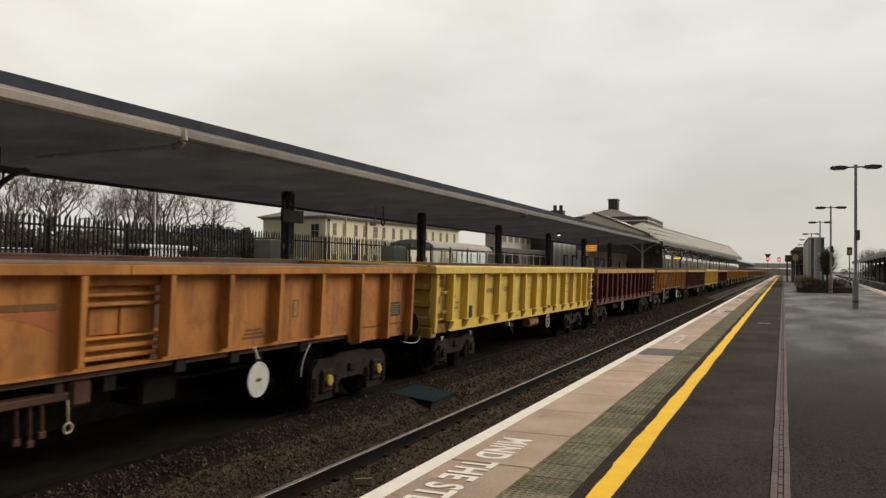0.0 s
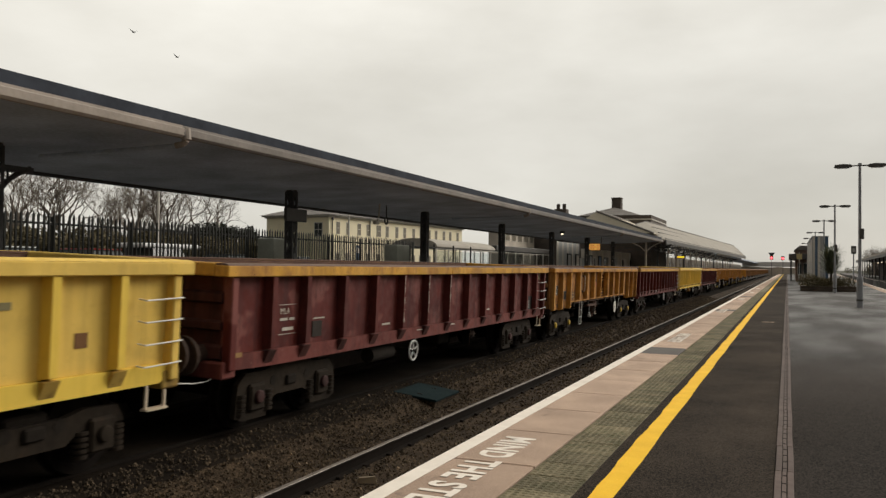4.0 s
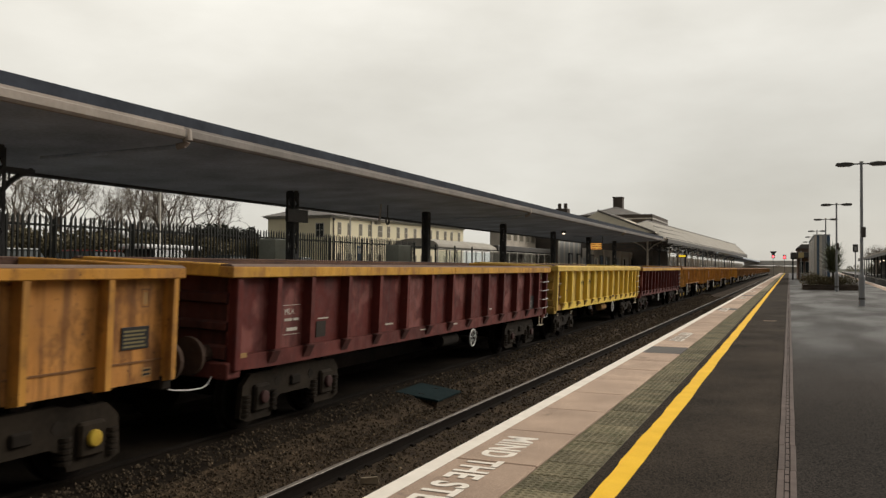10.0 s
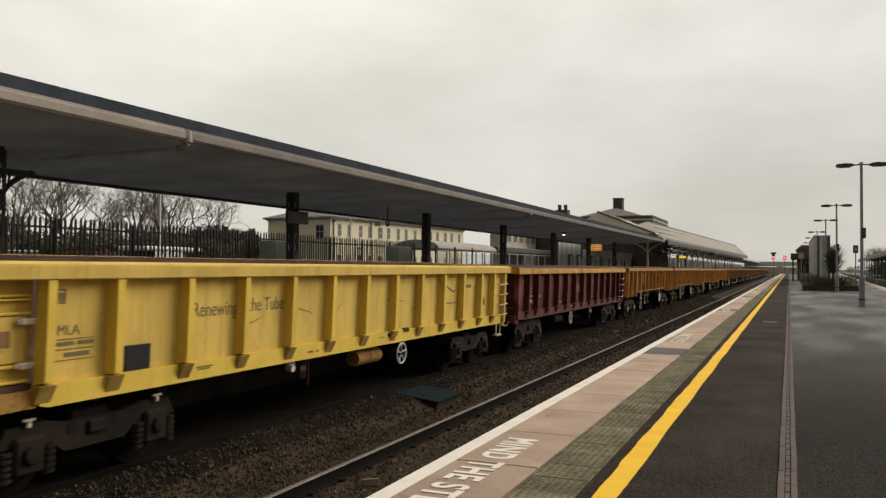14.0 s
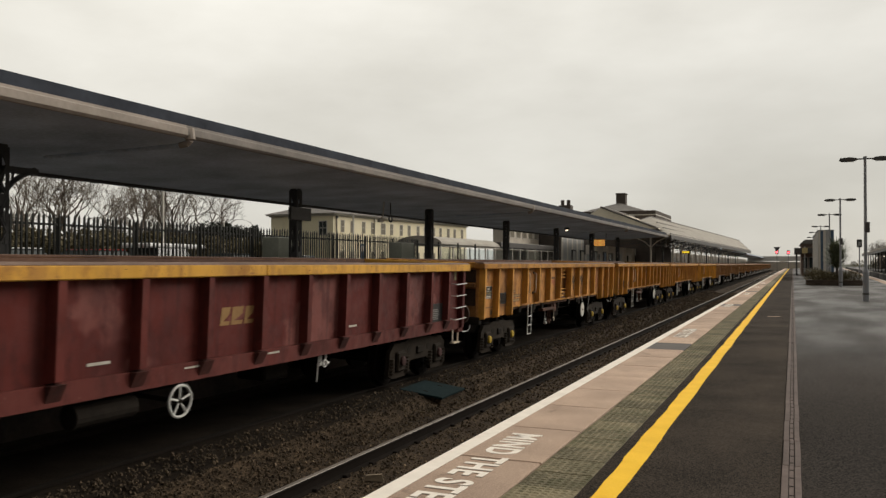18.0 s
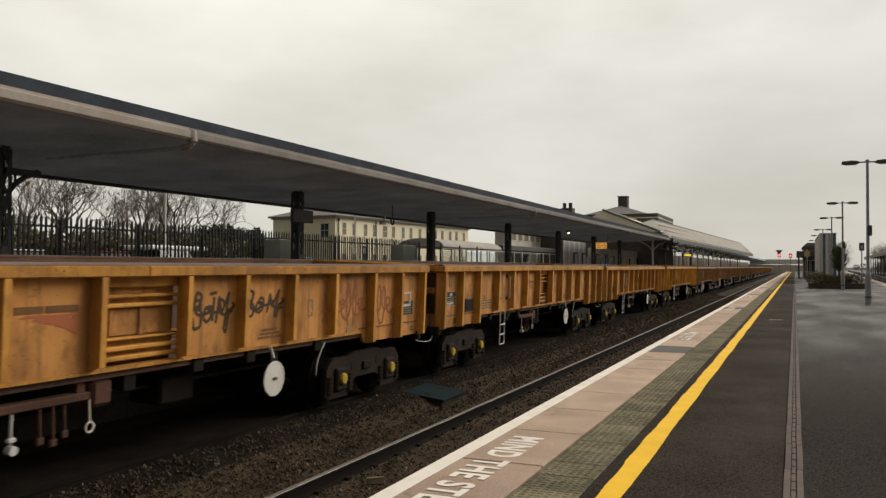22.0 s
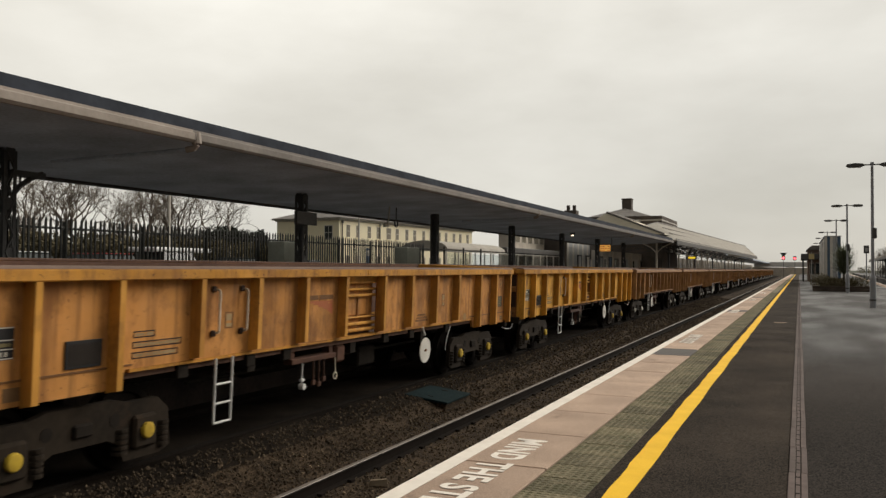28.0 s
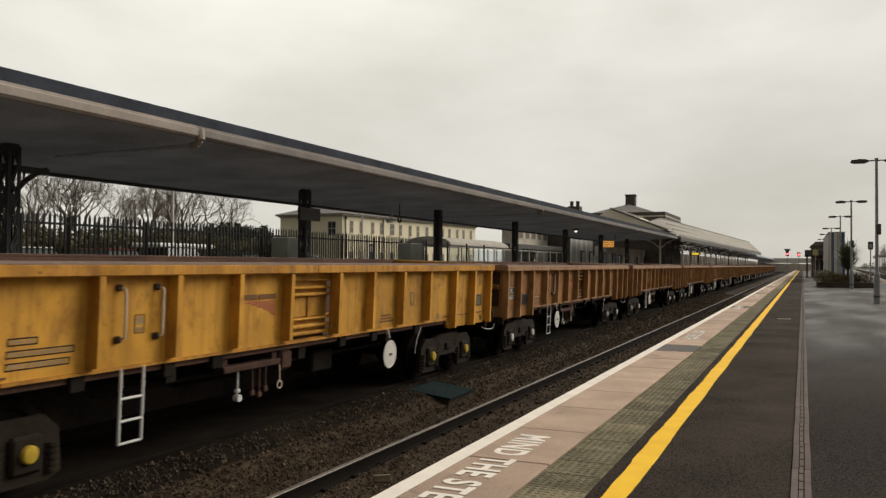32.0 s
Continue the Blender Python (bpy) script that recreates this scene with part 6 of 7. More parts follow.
TRAIN = []
RIDE = (0.04, 0.05, 0.02, 0.0, 0.02, 0.05, 0.02, 0.035, 0.04, 0.02, 0.02)


def build_train():
    centres = [6.52, 21.64, 36.54, 51.48, 66.56, 81.65, 96.65, 111.75, 126.65, 141.40, 156.42]
    centres += [171.5 + 15.0 * k for k in range(13)]
    kinds = "OYMOMYMOOOT" + "P" * 13
    orange = orange_wagon("weathered orange open box wagon, ribbed and rust-stained")
    yellow = ribbed_wagon("faded yellow open box wagon with lettering and end ladder", YELLOW, YELLOW_DULL, YELLOW, 1.41, 1, "yellow")
    maroon = ribbed_wagon("maroon open box wagon with a scuffed orange top rim", MAROON, MAROON_DULL, MAROON_RIM, 1.32, 1, "maroon")
    lettered = ribbed_wagon("maroon open box wagon with faint gold markings", MAROON, MAROON_DULL, MAROON_RIM, -1.48, 1, "maroon_lettered")
    low = ribbed_wagon("maroon open box wagon with scraped ribs", MAROON, MAROON_DULL, MAROON_RIM, -1.58, 1, "maroon_scraped")
    brown = orange_wagon("brown-stained orange open box wagon", BROWNED, BROWNED_RIB, BROWNED_RIM, -2.6, DISC_WHITE)
    golden = orange_wagon("clean golden yellow open box wagon with a red logo shape", GOLDEN, GOLDEN_RIB, GOLDEN_RIM, 2.38, COVER_YELLOW)
    russet = orange_wagon("reddish weathered orange open box wagon with a logo shape", RUSSET, RUSSET_RIB, RUSSET_RIB, 2.38)
    grimy = orange_wagon("grimy rust-streaked orange open box wagon with a logo shape", GRIMY, GRIMY_RIB, ORANGE_RIM, 2.38)
    made = {}
    for i, (y, k) in enumerate(zip(centres, kinds)):
        home = Matrix.Translation((TRACK2, y, RAIL2 - 0.12)) @ LEAN
        src = {"O": {0: russet, 3: grimy}.get(i, orange), "P": brown, "T": golden, "Y": yellow, "M": {2: low, 6: lettered}.get(i, maroon)}[k]
        key = src.name
        if key in made:
            w = copy_thing(src, home)
        else:
            made[key] = src
            src.matrix_basis = home
            w = src
        TRAIN.append((w, y))
    # bodies ride a little higher or lower on their springs
    for (w, y), up in zip(TRAIN, RIDE):
        for o in w.children:
            if not o.name.startswith(("bogie", "wheelset")):
                o.location.z += up
    w = TRAIN[7][0]
    tags = (
        [(0.02, 0.55), (0.10, 0.98), (0.22, 0.90), (0.16, 0.66), (0.04, 0.62), (0.22, 0.56), (0.20, 0.20), (0.06, 0.14), (0.02, 0.40)],
        [(0.30, 0.62), (0.26, 0.38), (0.34, 0.28), (0.44, 0.40), (0.42, 0.62), (0.30, 0.62)],
        [(0.50, 0.85), (0.47, 0.30)], [(0.40, 0.92), (0.56, 0.96)],
        [(0.55, 0.25), (0.62, 0.86), (0.68, 0.45), (0.86, 0.96), (0.74, 0.08), (0.80, 0.0), (0.86, 0.55)], [(0.84, 0.50), (1.0, 0.62), (0.93, 0.70)],
    )
    for (y0, y1, z0, z1), flip in (((0.82, 1.60, 1.52, 2.04), 1), ((1.80, 2.66, 1.56, 2.04), -1)):
        lines = [[(y0 + (y1 - y0) * u, z0 + (z1 - z0) * (v if flip > 0 else 0.2 + 0.8 * v ** 1.3)) for u, v in line] for line in (tags if flip > 0 else tags[:2] + tags[4:])]
        spray(w, lines, SPRAY, "graffiti")
        spray(w, scrawl(6 + flip, y0 + 0.05, y1 - 0.1, z0 + 0.2, z1 - 0.1, 3), SPRAY, "graffiti")
    spray(w, scrawl(3, 4.0, 4.9, 1.34, 2.12, 5), SPRAY_RED, "graffiti")
    spray(w, scrawl(4, 5.22, 5.85, 1.36, 2.10, 4), SPRAY_RED, "graffiti")
    spray(w, scrawl(13, 4.05, 4.8, 1.7, 2.12, 3), SPRAY_RED, "graffiti")
    # scraped ribs on the first maroon wagon
    rng = random.Random(12)
    for y in (-2.12, -1.06, 0.0):
        f = Form()
        for k in range(34):
            z = 1.3 + 0.85 * rng.random() ** 0.8
            a = -0.046 + abs(rng.gauss(0, 0.018))
            f.box(1.309, 1.3112, y + a, y + a + rng.uniform(0.004, 0.014), z, z + rng.uniform(0.012, 0.06))
        part("scrape_mark", f, MARK_WHITE, TRAIN[2][0], "bare scraped paint on the rib")
    # long scratches along the yellow panels
    for i in (1, 5):
        for k in range(9):
            y, z = rng.uniform(-4.6, 6.0), rng.uniform(1.45, 2.0)
            f = Form()
            a, b = rng.uniform(0.15, 0.4), rng.uniform(-0.10, 0.12)
            f.add([(1.181, y, z), (1.181, y + a, z + b), (1.181, y + a, z + b + 0.012), (1.181, y, z + 0.02), (1.1825, y, z), (1.1825, y + a, z + b), (1.1825, y + a, z + b + 0.012), (1.1825, y, z + 0.02)], [(4, 5, 6, 7), (0, 1, 5, 4), (1, 2, 6, 5), (2, 3, 7, 6), (3, 0, 4, 7)])
            part("scratch", f, YELLOW_DULL, TRAIN[i][0])
    bars(w, "card_frame", MARK_WHITE, [(6.28, 6.60, 1.84, 1.88), (6.28, 6.60, 1.62, 1.66), (6.28, 6.32, 1.62, 1.88), (6.56, 6.60, 1.62, 1.88)], x=1.192)


build_train()


# ---- things on and beside the near platform ----
def lamp_posts():
    t = thing("street_lamp", "grey double-headed lamp post on the platform", "lamp post", group="platform lamps")
    f = Form()
    f.tube((0, 0, 0), (0, 0, 1.25), 0.125, 14).tube((0, 0, 1.25), (0, 0, 1.42), 0.125, 14, 0.075)
    part("base_column", f, LAMP_GREY, t)
    f = Form()
    f.tube((0, 0, 0.28), (0, 0, 0.36), 0.14, 14)
    part("collar", f, LAMP_DARK, t, "dark collar band")
    f = Form()
    f.tube((0, 0, 1.42), (0, 0, 6.12), 0.072, 12, 0.055).tube((0, 0, 6.12), (0, 0, 6.22), 0.075, 12)
    part("pole", f, LAMP_GREY, t)
    f = Form()
    f.box(-0.02, 0.16, -0.12, 0.12, 2.95, 3.4, 0.02)
    part("loudspeaker", f, LAMP_DARK, t)
    for s in (-1, 1):
        f = Form()
        f.tube((s * 0.05, 0, 6.12), (s * 0.40, 0, 6.12), 0.03, 8)
        part("arm", f, LAMP_DARK, t)
        f = Form()
        f.prism([(s * 0.27, 6.10), (s * 0.38, 6.05), (s * 0.93, 6.04), (s * 1.01, 6.08), (s * 0.97, 6.17), (s * 0.62, 6.20), (s * 0.36, 6.17)], "y", -0.13, 0.13)
        h = part("lamp_head", f, LAMP_DARK, t)
        f = Form()
        f.box(min(s * 0.42, s * 0.9), max(s * 0.42, s * 0.9), -0.10, 0.10, 6.015, 6.042, 0.01)
        part("diffuser", f, STEEL_PALE, h)
    t.location = (2.87, 39.2, 0)
    for x, y in ((3.08, 63.6), (3.1, 82.5), (3.1, 108), (3.12, 128), (3.2, 152)):
        copy_thing(t, Matrix.Translation((x, y, 0)))


def leaf_ball(f, c, r, n, size, rng, flat=1.0):
    """Small leaves scattered through an uneven clump."""
    for _ in range(n):
        while True:
            p = Vector((rng.uniform(-1, 1), rng.uniform(-1, 1), rng.uniform(-1, 1)))
            if p.length < 1:
                break
        p = Vector(c) + Vector((p.x * r, p.y * r, p.z * r * flat))
        a, b = Vector((rng.uniform(-1, 1), rng.uniform(-1, 1), rng.uniform(-1, 1))).normalized(), Vector((rng.uniform(-1, 1), rng.uniform(-1, 1), rng.uniform(-1, 1))).normalized()
        s = size * rng.uniform(0.6, 1.4)
        f.add([p - a * s, p + b * s * 0.6, p + a * s, p - b * s * 0.6], [(0, 1, 2, 3)])


def planter():
    rng = random.Random(11)
    t = thing("planter", "weathered timber planter with winter shrubs on the platform", "planter", at=(2.85, 69.3, 0))
    for k in range(2):
        for s, name in ((-1, "front_board"), (1, "back_board")):
            f = Form()
            f.box(-1.92, 1.92, s * 2.3 - 0.06, s * 2.3 + 0.06, 0.005 + k * 0.2, 0.195 + k * 0.2, 0.015)
            part(name, f, WOOD, t)
        for s in (-1, 1):
            f = Form()
            f.box(s * 1.86 - 0.06, s * 1.86 + 0.06, -2.24, 2.24, 0.005 + k * 0.2, 0.195 + k * 0.2, 0.015)
            part("side_board", f, WOOD, t)
    f = Form()
    f.box(-1.8, 1.8, -2.24, 2.24, 0.0, 0.36)
    part("soil", f, BARK, t)
    for i in range(13):
        x, y = -1.4 + 2.8 * (i % 7) / 6 + rng.uniform(-0.15, 0.15), -1.9 + 2.6 * (i // 7) + rng.uniform(-0.2, 0.2)
        h = rng.uniform(0.40, 0.62) + (0.2 if x < -0.9 else 0)
        f = Form()
        leaf_ball(f, (0, 0, h * 0.55), h * 1.0, 420, 0.06, rng, 0.75)
        for k in range(8):
            a = rng.uniform(0, 6.28)
            f.tube((0, 0, 0), (0.3 * math.cos(a), 0.3 * math.sin(a), h * rng.uniform(0.7, 1.3)), 0.012, 4, 0.004)
        s = thing("shrub", "low brown-green winter shrub in the timber planter", "shrub", at=(2.85 + x, 69.3 + y, 0.35), group="planter shrubs")
        part("foliage", f, SHRUB, s)
    c = thing("cordyline_palm", "spiky cordyline palm growing in the platform planter", "palm", at=(3.05, 68.6, 0.34))
    f = Form()
    f.tube((0, 0, 0), (0.03, 0, 0.7), 0.10, 10, 0.08).tube((0.03, 0, 0.7), (0.0, 0.02, 2.05), 0.08, 10, 0.07)
    part("trunk", f, BARK, c)
    f = Form()
    for i in range(760):
        a, e = rng.uniform(0, 6.283), rng.uniform(0.1, 1.45)
        L = rng.uniform(0.9, 1.75)
        u = Vector((math.cos(a) * math.cos(e), math.sin(a) * math.cos(e), math.sin(e)))
        side = u.cross(Vector((0, 0, 1))).normalized() * 0.028
        p0 = Vector((0.25 * rng.uniform(-1, 1), 0.25 * rng.uniform(-1, 1), rng.uniform(0.9, 2.15)))
        p1, p2 = p0 + u * L * 0.55, p0 + u * L + Vector((0, 0, -0.10 * L))
        f.add([p0 - side * 0.5, p0 + side * 0.5, p1 + side, p1 - side, p2], [(0, 1, 2, 3), (3, 2, 4)])
    part("leaf_crown", f, PALM, c)


def shelter_tower():
    t = thing("subway_enclosure", "tall blue and pale grey glazed enclosure on the platform", "enclosure", at=(2.34, 90, 0))
    f = Form()
    f.prism([(0.02, 0), (1.42, 0), (1.42, 4.9), (0.02, 4.9)], "y", 0.05, 24)
    part("body", f, BLUE, t)
    for i in range(9):
        f = Form()
        f.box(-0.03, 0.02, 0.3 + i * 2.65, 1.9 + i * 2.65, 0.2, 4.8)
        part("pale_panel", f, TRIM if i % 2 else STEEL_PALE, t)
    for x0, x1, m in ((0.0, 0.22, TRIM), (0.23, 0.46, BLUE), (0.47, 0.72, TRIM), (0.73, 1.14, STEEL_PALE), (1.15, 1.44, BLUE)):
        f = Form()
        f.box(x0, x1, 0.0, 0.045, 0.1, 4.93)
        part("front_panel", f, m, t)
    f = Form()
    f.box(-0.05, 1.47, -0.02, 24.1, 4.93, 5.02)
    part("roof_cap", f, STEEL_PALE, t)


def brick_kiosk():
    t = thing("platform_building", "small brick platform building with a dark flat awning", "building", at=(0.6, 122, 0))
    f = Form()
    f.box(0.5, 3.0, 3.0, 20, 0, 4.4)
    part("wall", f, BRICK_RED, t)
    f = Form()
    f.prism([(0.3, 4.4), (3.3, 4.4), (2.4, 5.0), (1.0, 5.0)], "y", 2.6, 20.4)
    part("roof", f, SLATE, t)
    f = Form()
    f.box(-0.4, 2.8, 0, 20, 3.05, 3.8, 0.03)
    part("awning", f, LAMP_DARK, t)
    for y in (0.3, 6, 12):
        f = Form()
        f.box(-0.2, -0.02, y, y + 0.18, 0, 3.05)
        part("awning_post", f, COLUMN, t)
    for i in range(3):
        f = Form()
        f.box(0.7 + i * 0.75, 1.3 + i * 0.75, 2.95, 2.998, 0.9, 2.6)
        w = part("window", f, TRIM, t)
        f = Form()
        f.box(0.76 + i * 0.75, 1.24 + i * 0.75, 2.93, 2.948, 1.0, 2.5)
        part("pane", f, PANE, w)
    b = thing("platform_bench", "pale bench beside the platform building", "bench", at=(1.2, 116, 0))
    for x in (0.3, 1.2):
        g = Form()
        g.box(x - 0.03, x + 0.03, 0, 0.45, 0, 0.42)
        part("leg", g, LAMP_DARK, b)
    g = Form()
    g.box(0.1, 1.4, 0, 0.45, 0.42, 0.48, 0.01)
    part("seat", g, STEEL_PALE, b)
    g = Form()
    g.box(0.1, 1.4, 0.42, 0.48, 0.55, 0.95, 0.01)
    part("backrest", g, STEEL_PALE, b)


def signs_near():
    t = thing("yellow_sign", "yellow sign plate on a pale pole", "sign", at=(1.18, 95, 0))
    f = Form()
    f.tube((0, 0, 0), (0, 0, 3.5), 0.05, 8)
    part("pole", f, STEEL_PALE, t)
    f = Form()
    f.box(-0.27, 0.27, -0.06, -0.055, 2.72, 3.3).box(-0.25, 0.25, -0.055, -0.04, 2.74, 3.28)
    part("sign_plate", f, SIGN_YELLOW, t)
    t = thing("box_sign", "dark box sign on a grey pole by the platform edge", "sign", at=(4.7, 70, 0))
    f = Form()
    f.tube((0, 0, 0), (0, 0, 2.9), 0.045, 8)
    part("pole", f, LAMP_GREY, t)
    f = Form()
    f.box(-0.18, 0.18, -0.12, 0.12, 2.88, 3.48, 0.02)
    part("sign_box", f, LAMP_DARK, t)
    f = Form()
    f.box(-0.09, 0.09, -0.13, -0.121, 3.0, 3.3)
    part("sign_face", f, STEEL_PALE, t)


def signals():
    for x, z, hood in ((-4.97, 5.6, True), (-1.4, 5.42, False)):
        t = thing("railway_signal", "black railway signal showing a red light", "signal", at=(x, 300, 0), group="signals")
        f = Form()
        f.tube((0, 0.3, -1.0), (0, 0.3, z - 0.5), 0.06, 8).box(-0.5, 0.5, 0.1, 0.6, z - 0.62, z - 0.5)
        part("post", f, COLUMN, t)
        f = Form()
        f.box(-0.5, 0.5, 0.05, 0.3, z - 0.55, z + 0.75, 0.03)
        part("backboard", f, COLUMN, t)
        if hood:
            f = Form()
            f.prism([(-1.1, z + 1.75), (1.1, z + 1.75), (0.4, z + 0.75), (-0.4, z + 0.75)], "y", 0.05, 0.3)
            part("route_indicator", f, COLUMN, t)
        f = Form()
        f.add([(0.32 * math.cos(a * math.pi / 8), 0.02, z + 0.32 * math.sin(a * math.pi / 8)) for a in range(16)], [tuple(range(16))])
        f.add([(0.32 * math.cos(a * math.pi / 8), 0.05, z + 0.32 * math.sin(a * math.pi / 8)) for a in range(16)], [tuple(range(16))])
        part("red_lens", f, RED_GLOW, t, "glowing red lens")
    t = thing("footbridge", "pale distant bridge across the tracks", "bridge", at=(0, 312, 0))
    f = Form()
    f.box(-15, 4, 0, 3, 2.6, 3.4).box(-15, 4, 0, 0.2, 3.4, 4.3)
    part("deck", f, BRIDGE, t)
    f = Form()
    f.prism([(-16, -1.1), (5, -1.1), (4.4, 2.2), (-15.4, 2.55)], "y", 0.3, 2.8)
    part("abutment", f, POST_PALE, t, "grey wall under the bridge")
    for x in (-14, 3):
        f = Form()
        f.box(x - 0.5, x + 0.5, 0.5, 2.5, -1, 2.6)
        part("pier", f, BRIDGE, t)


def right_side():
    """The next line and its platform, which bear away a little."""
    t = thing("right_edge", "pale coping along the far side of the near platform", "platform edge", at=(4.7, 0, 0), turn=-2.176, kind="structure")
    f = Form()
    f.box(-0.75, -0.01, -25, 500, 0.002, 0.012)
    part("coping", f, COPING, t)
    f = Form()
    f.box(-0.16, -0.02, -25, 500, 0.013, 0.017)
    part("white_line", f, LINE_WHITE, t)
    p = thing("platform_right", "opposite platform with a long low canopy", "platform", at=(4.7, 0, 0), turn=-2.176, kind="structure")
    f = Form()
    f.box(3.0, 11, -25, 500, -1.1, 0.0)
    part("asphalt", f, ASPHALT, p)
    f = Form()
    f.box(2.95, 3.12, -25, 500, 0.002, 0.01)
    part("white_line", f, LINE_WHITE, p)
    for s in (0.75, 2.2):
        f = Form()
        f.box(s - 0.035, s + 0.035, -25, 500, -0.9, -0.75)
        part("rail", f, RAIL_TOP, p)
    f = Form()
    f.box(0.0, 2.95, -25, 500, -1.1, -0.9)
    part("ballast", f, BALLAST_BED, p)
    c = thing("right_canopy", "pale edged platform canopy across the right-hand line", "canopy", at=(4.7, 0, 0), turn=-2.176, kind="structure")
    f = Form()
    f.prism([(3.0, 4.05), (3.0, 4.35), (6.0, 4.9), (9.0, 4.35), (9.0, 4.05)], "y", 96, 245)
    part("roof", f, ROOF_PALE, c)
    f = Form()
    f.box(2.98, 3.04, 96, 245, 3.62, 4.06)
    part("valance", f, LAMP_DARK, c)
    f = Form()
    f.box(8.6, 9.0, 96, 245, 0, 4.05)
    part("back_wall", f, BRICK, c)
    f = Form()
    f.box(3.1, 8.6, 96, 245, 3.95, 4.04)
    part("soffit", f, BEAM, c)
    for i in range(13):
        f = Form()
        f.box(4.4, 4.6, 98 + i * 12 - 0.1, 98 + i * 12 + 0.1, 0, 3.95)
        part("canopy_column", f, COLUMN, c)
    for i in range(8):
        f = Form()
        f.box(5.0, 5.15, 100 + i * 12, 101.2 + i * 12, 3.1, 3.2)
        l = part("strip_light", f, LAMP_GLOW, c, "lit strip light")


# ---- behind the far platform ----
def bare_tree(seed, height, spread=0.55):
    rng = random.Random(seed)
    wood, twig = Form(), Form()

    def grow(p, d, L, r, depth):
        q = p + d * L
        bend = p.lerp(q, 0.5) + Vector((rng.uniform(-1, 1), rng.uniform(-1, 1), rng.uniform(-0.6, 0.6))) * L * 0.09
        sides = 6 if depth < 2 else 4 if depth < 3 else 3
        form = wood if depth < 3 else twig
        if depth < 5:
            form.tube(p, bend, r, sides, r * 0.85).tube(bend, q, r * 0.85, sides, r * 0.68)
        else:
            form.tube(p, q, r, 3, r * 0.6)
        if depth >= 6:
            return
        for k in range((5, 3, 3, 3, 3, 2)[depth]):
            side = d.orthogonal().normalized()
            side.rotate(Matrix.Rotation(rng.uniform(0, 6.283), 3, d))
            nd = (d + side * rng.uniform(0.35, spread + 0.45) + Vector((0, 0, 0.16 if depth < 4 else -0.02))).normalized()
            start = p + (q - p) * (rng.uniform(0.5, 1.0) if k else 1.0)
            grow(start, nd, L * rng.uniform(0.56, 0.76), max(r * 0.56, 0.0075), depth + 1)
    grow(Vector((0, 0, 0)), Vector((rng.uniform(-0.06, 0.06), rng.uniform(-0.06, 0.06), 1)).normalized(), height * 0.34, height * 0.015, 0)
    t = thing("bare_tree", "leafless winter tree with fine grey-brown twigs", "tree", group="bare trees")
    part("trunk", wood, TWIG, t)
    part("crown", twig, TWIG, t)
    return t


def thicket(seed, label, material, n, w, h):
    rng = random.Random(seed)
    t = thing("thicket", label, "bush", group="thickets")
    f = Form()
    for i in range(n):
        x, y = rng.gauss(0, w * 0.4), rng.gauss(0, w * 0.4)
        hh = h * rng.uniform(0.45, 1.0) * max(0.35, 1 - (x * x + y * y) / (w * w * 1.4))
        p = Vector((x * 0.7, y * 0.7, 0))
        q = p + Vector((rng.uniform(-0.3, 0.3), rng.uniform(-0.3, 0.3), hh * 0.6))
        f.tube(p, q, 0.03, 3, 0.018)
        for k in range(5):
            f.tube(q - (q - p) * rng.uniform(0, 0.4), q + Vector((rng.uniform(-0.9, 0.9), rng.uniform(-0.9, 0.9), hh * rng.uniform(0.1, 0.4))), 0.016, 3, 0.008)
    part("branchwork", f, BARK, t)
    if material:
        f = Form()
        for i in range(26):
            a = rng.uniform(0, 6.28)
            rr = w * 0.42 * rng.random() ** 0.5
            leaf_ball(f, (rr * math.cos(a), rr * math.sin(a), h * rng.uniform(0.1, 0.85)), w * rng.uniform(0.16, 0.28), 130, 0.13, rng)
        part("leaves", f, material, t)
    return t


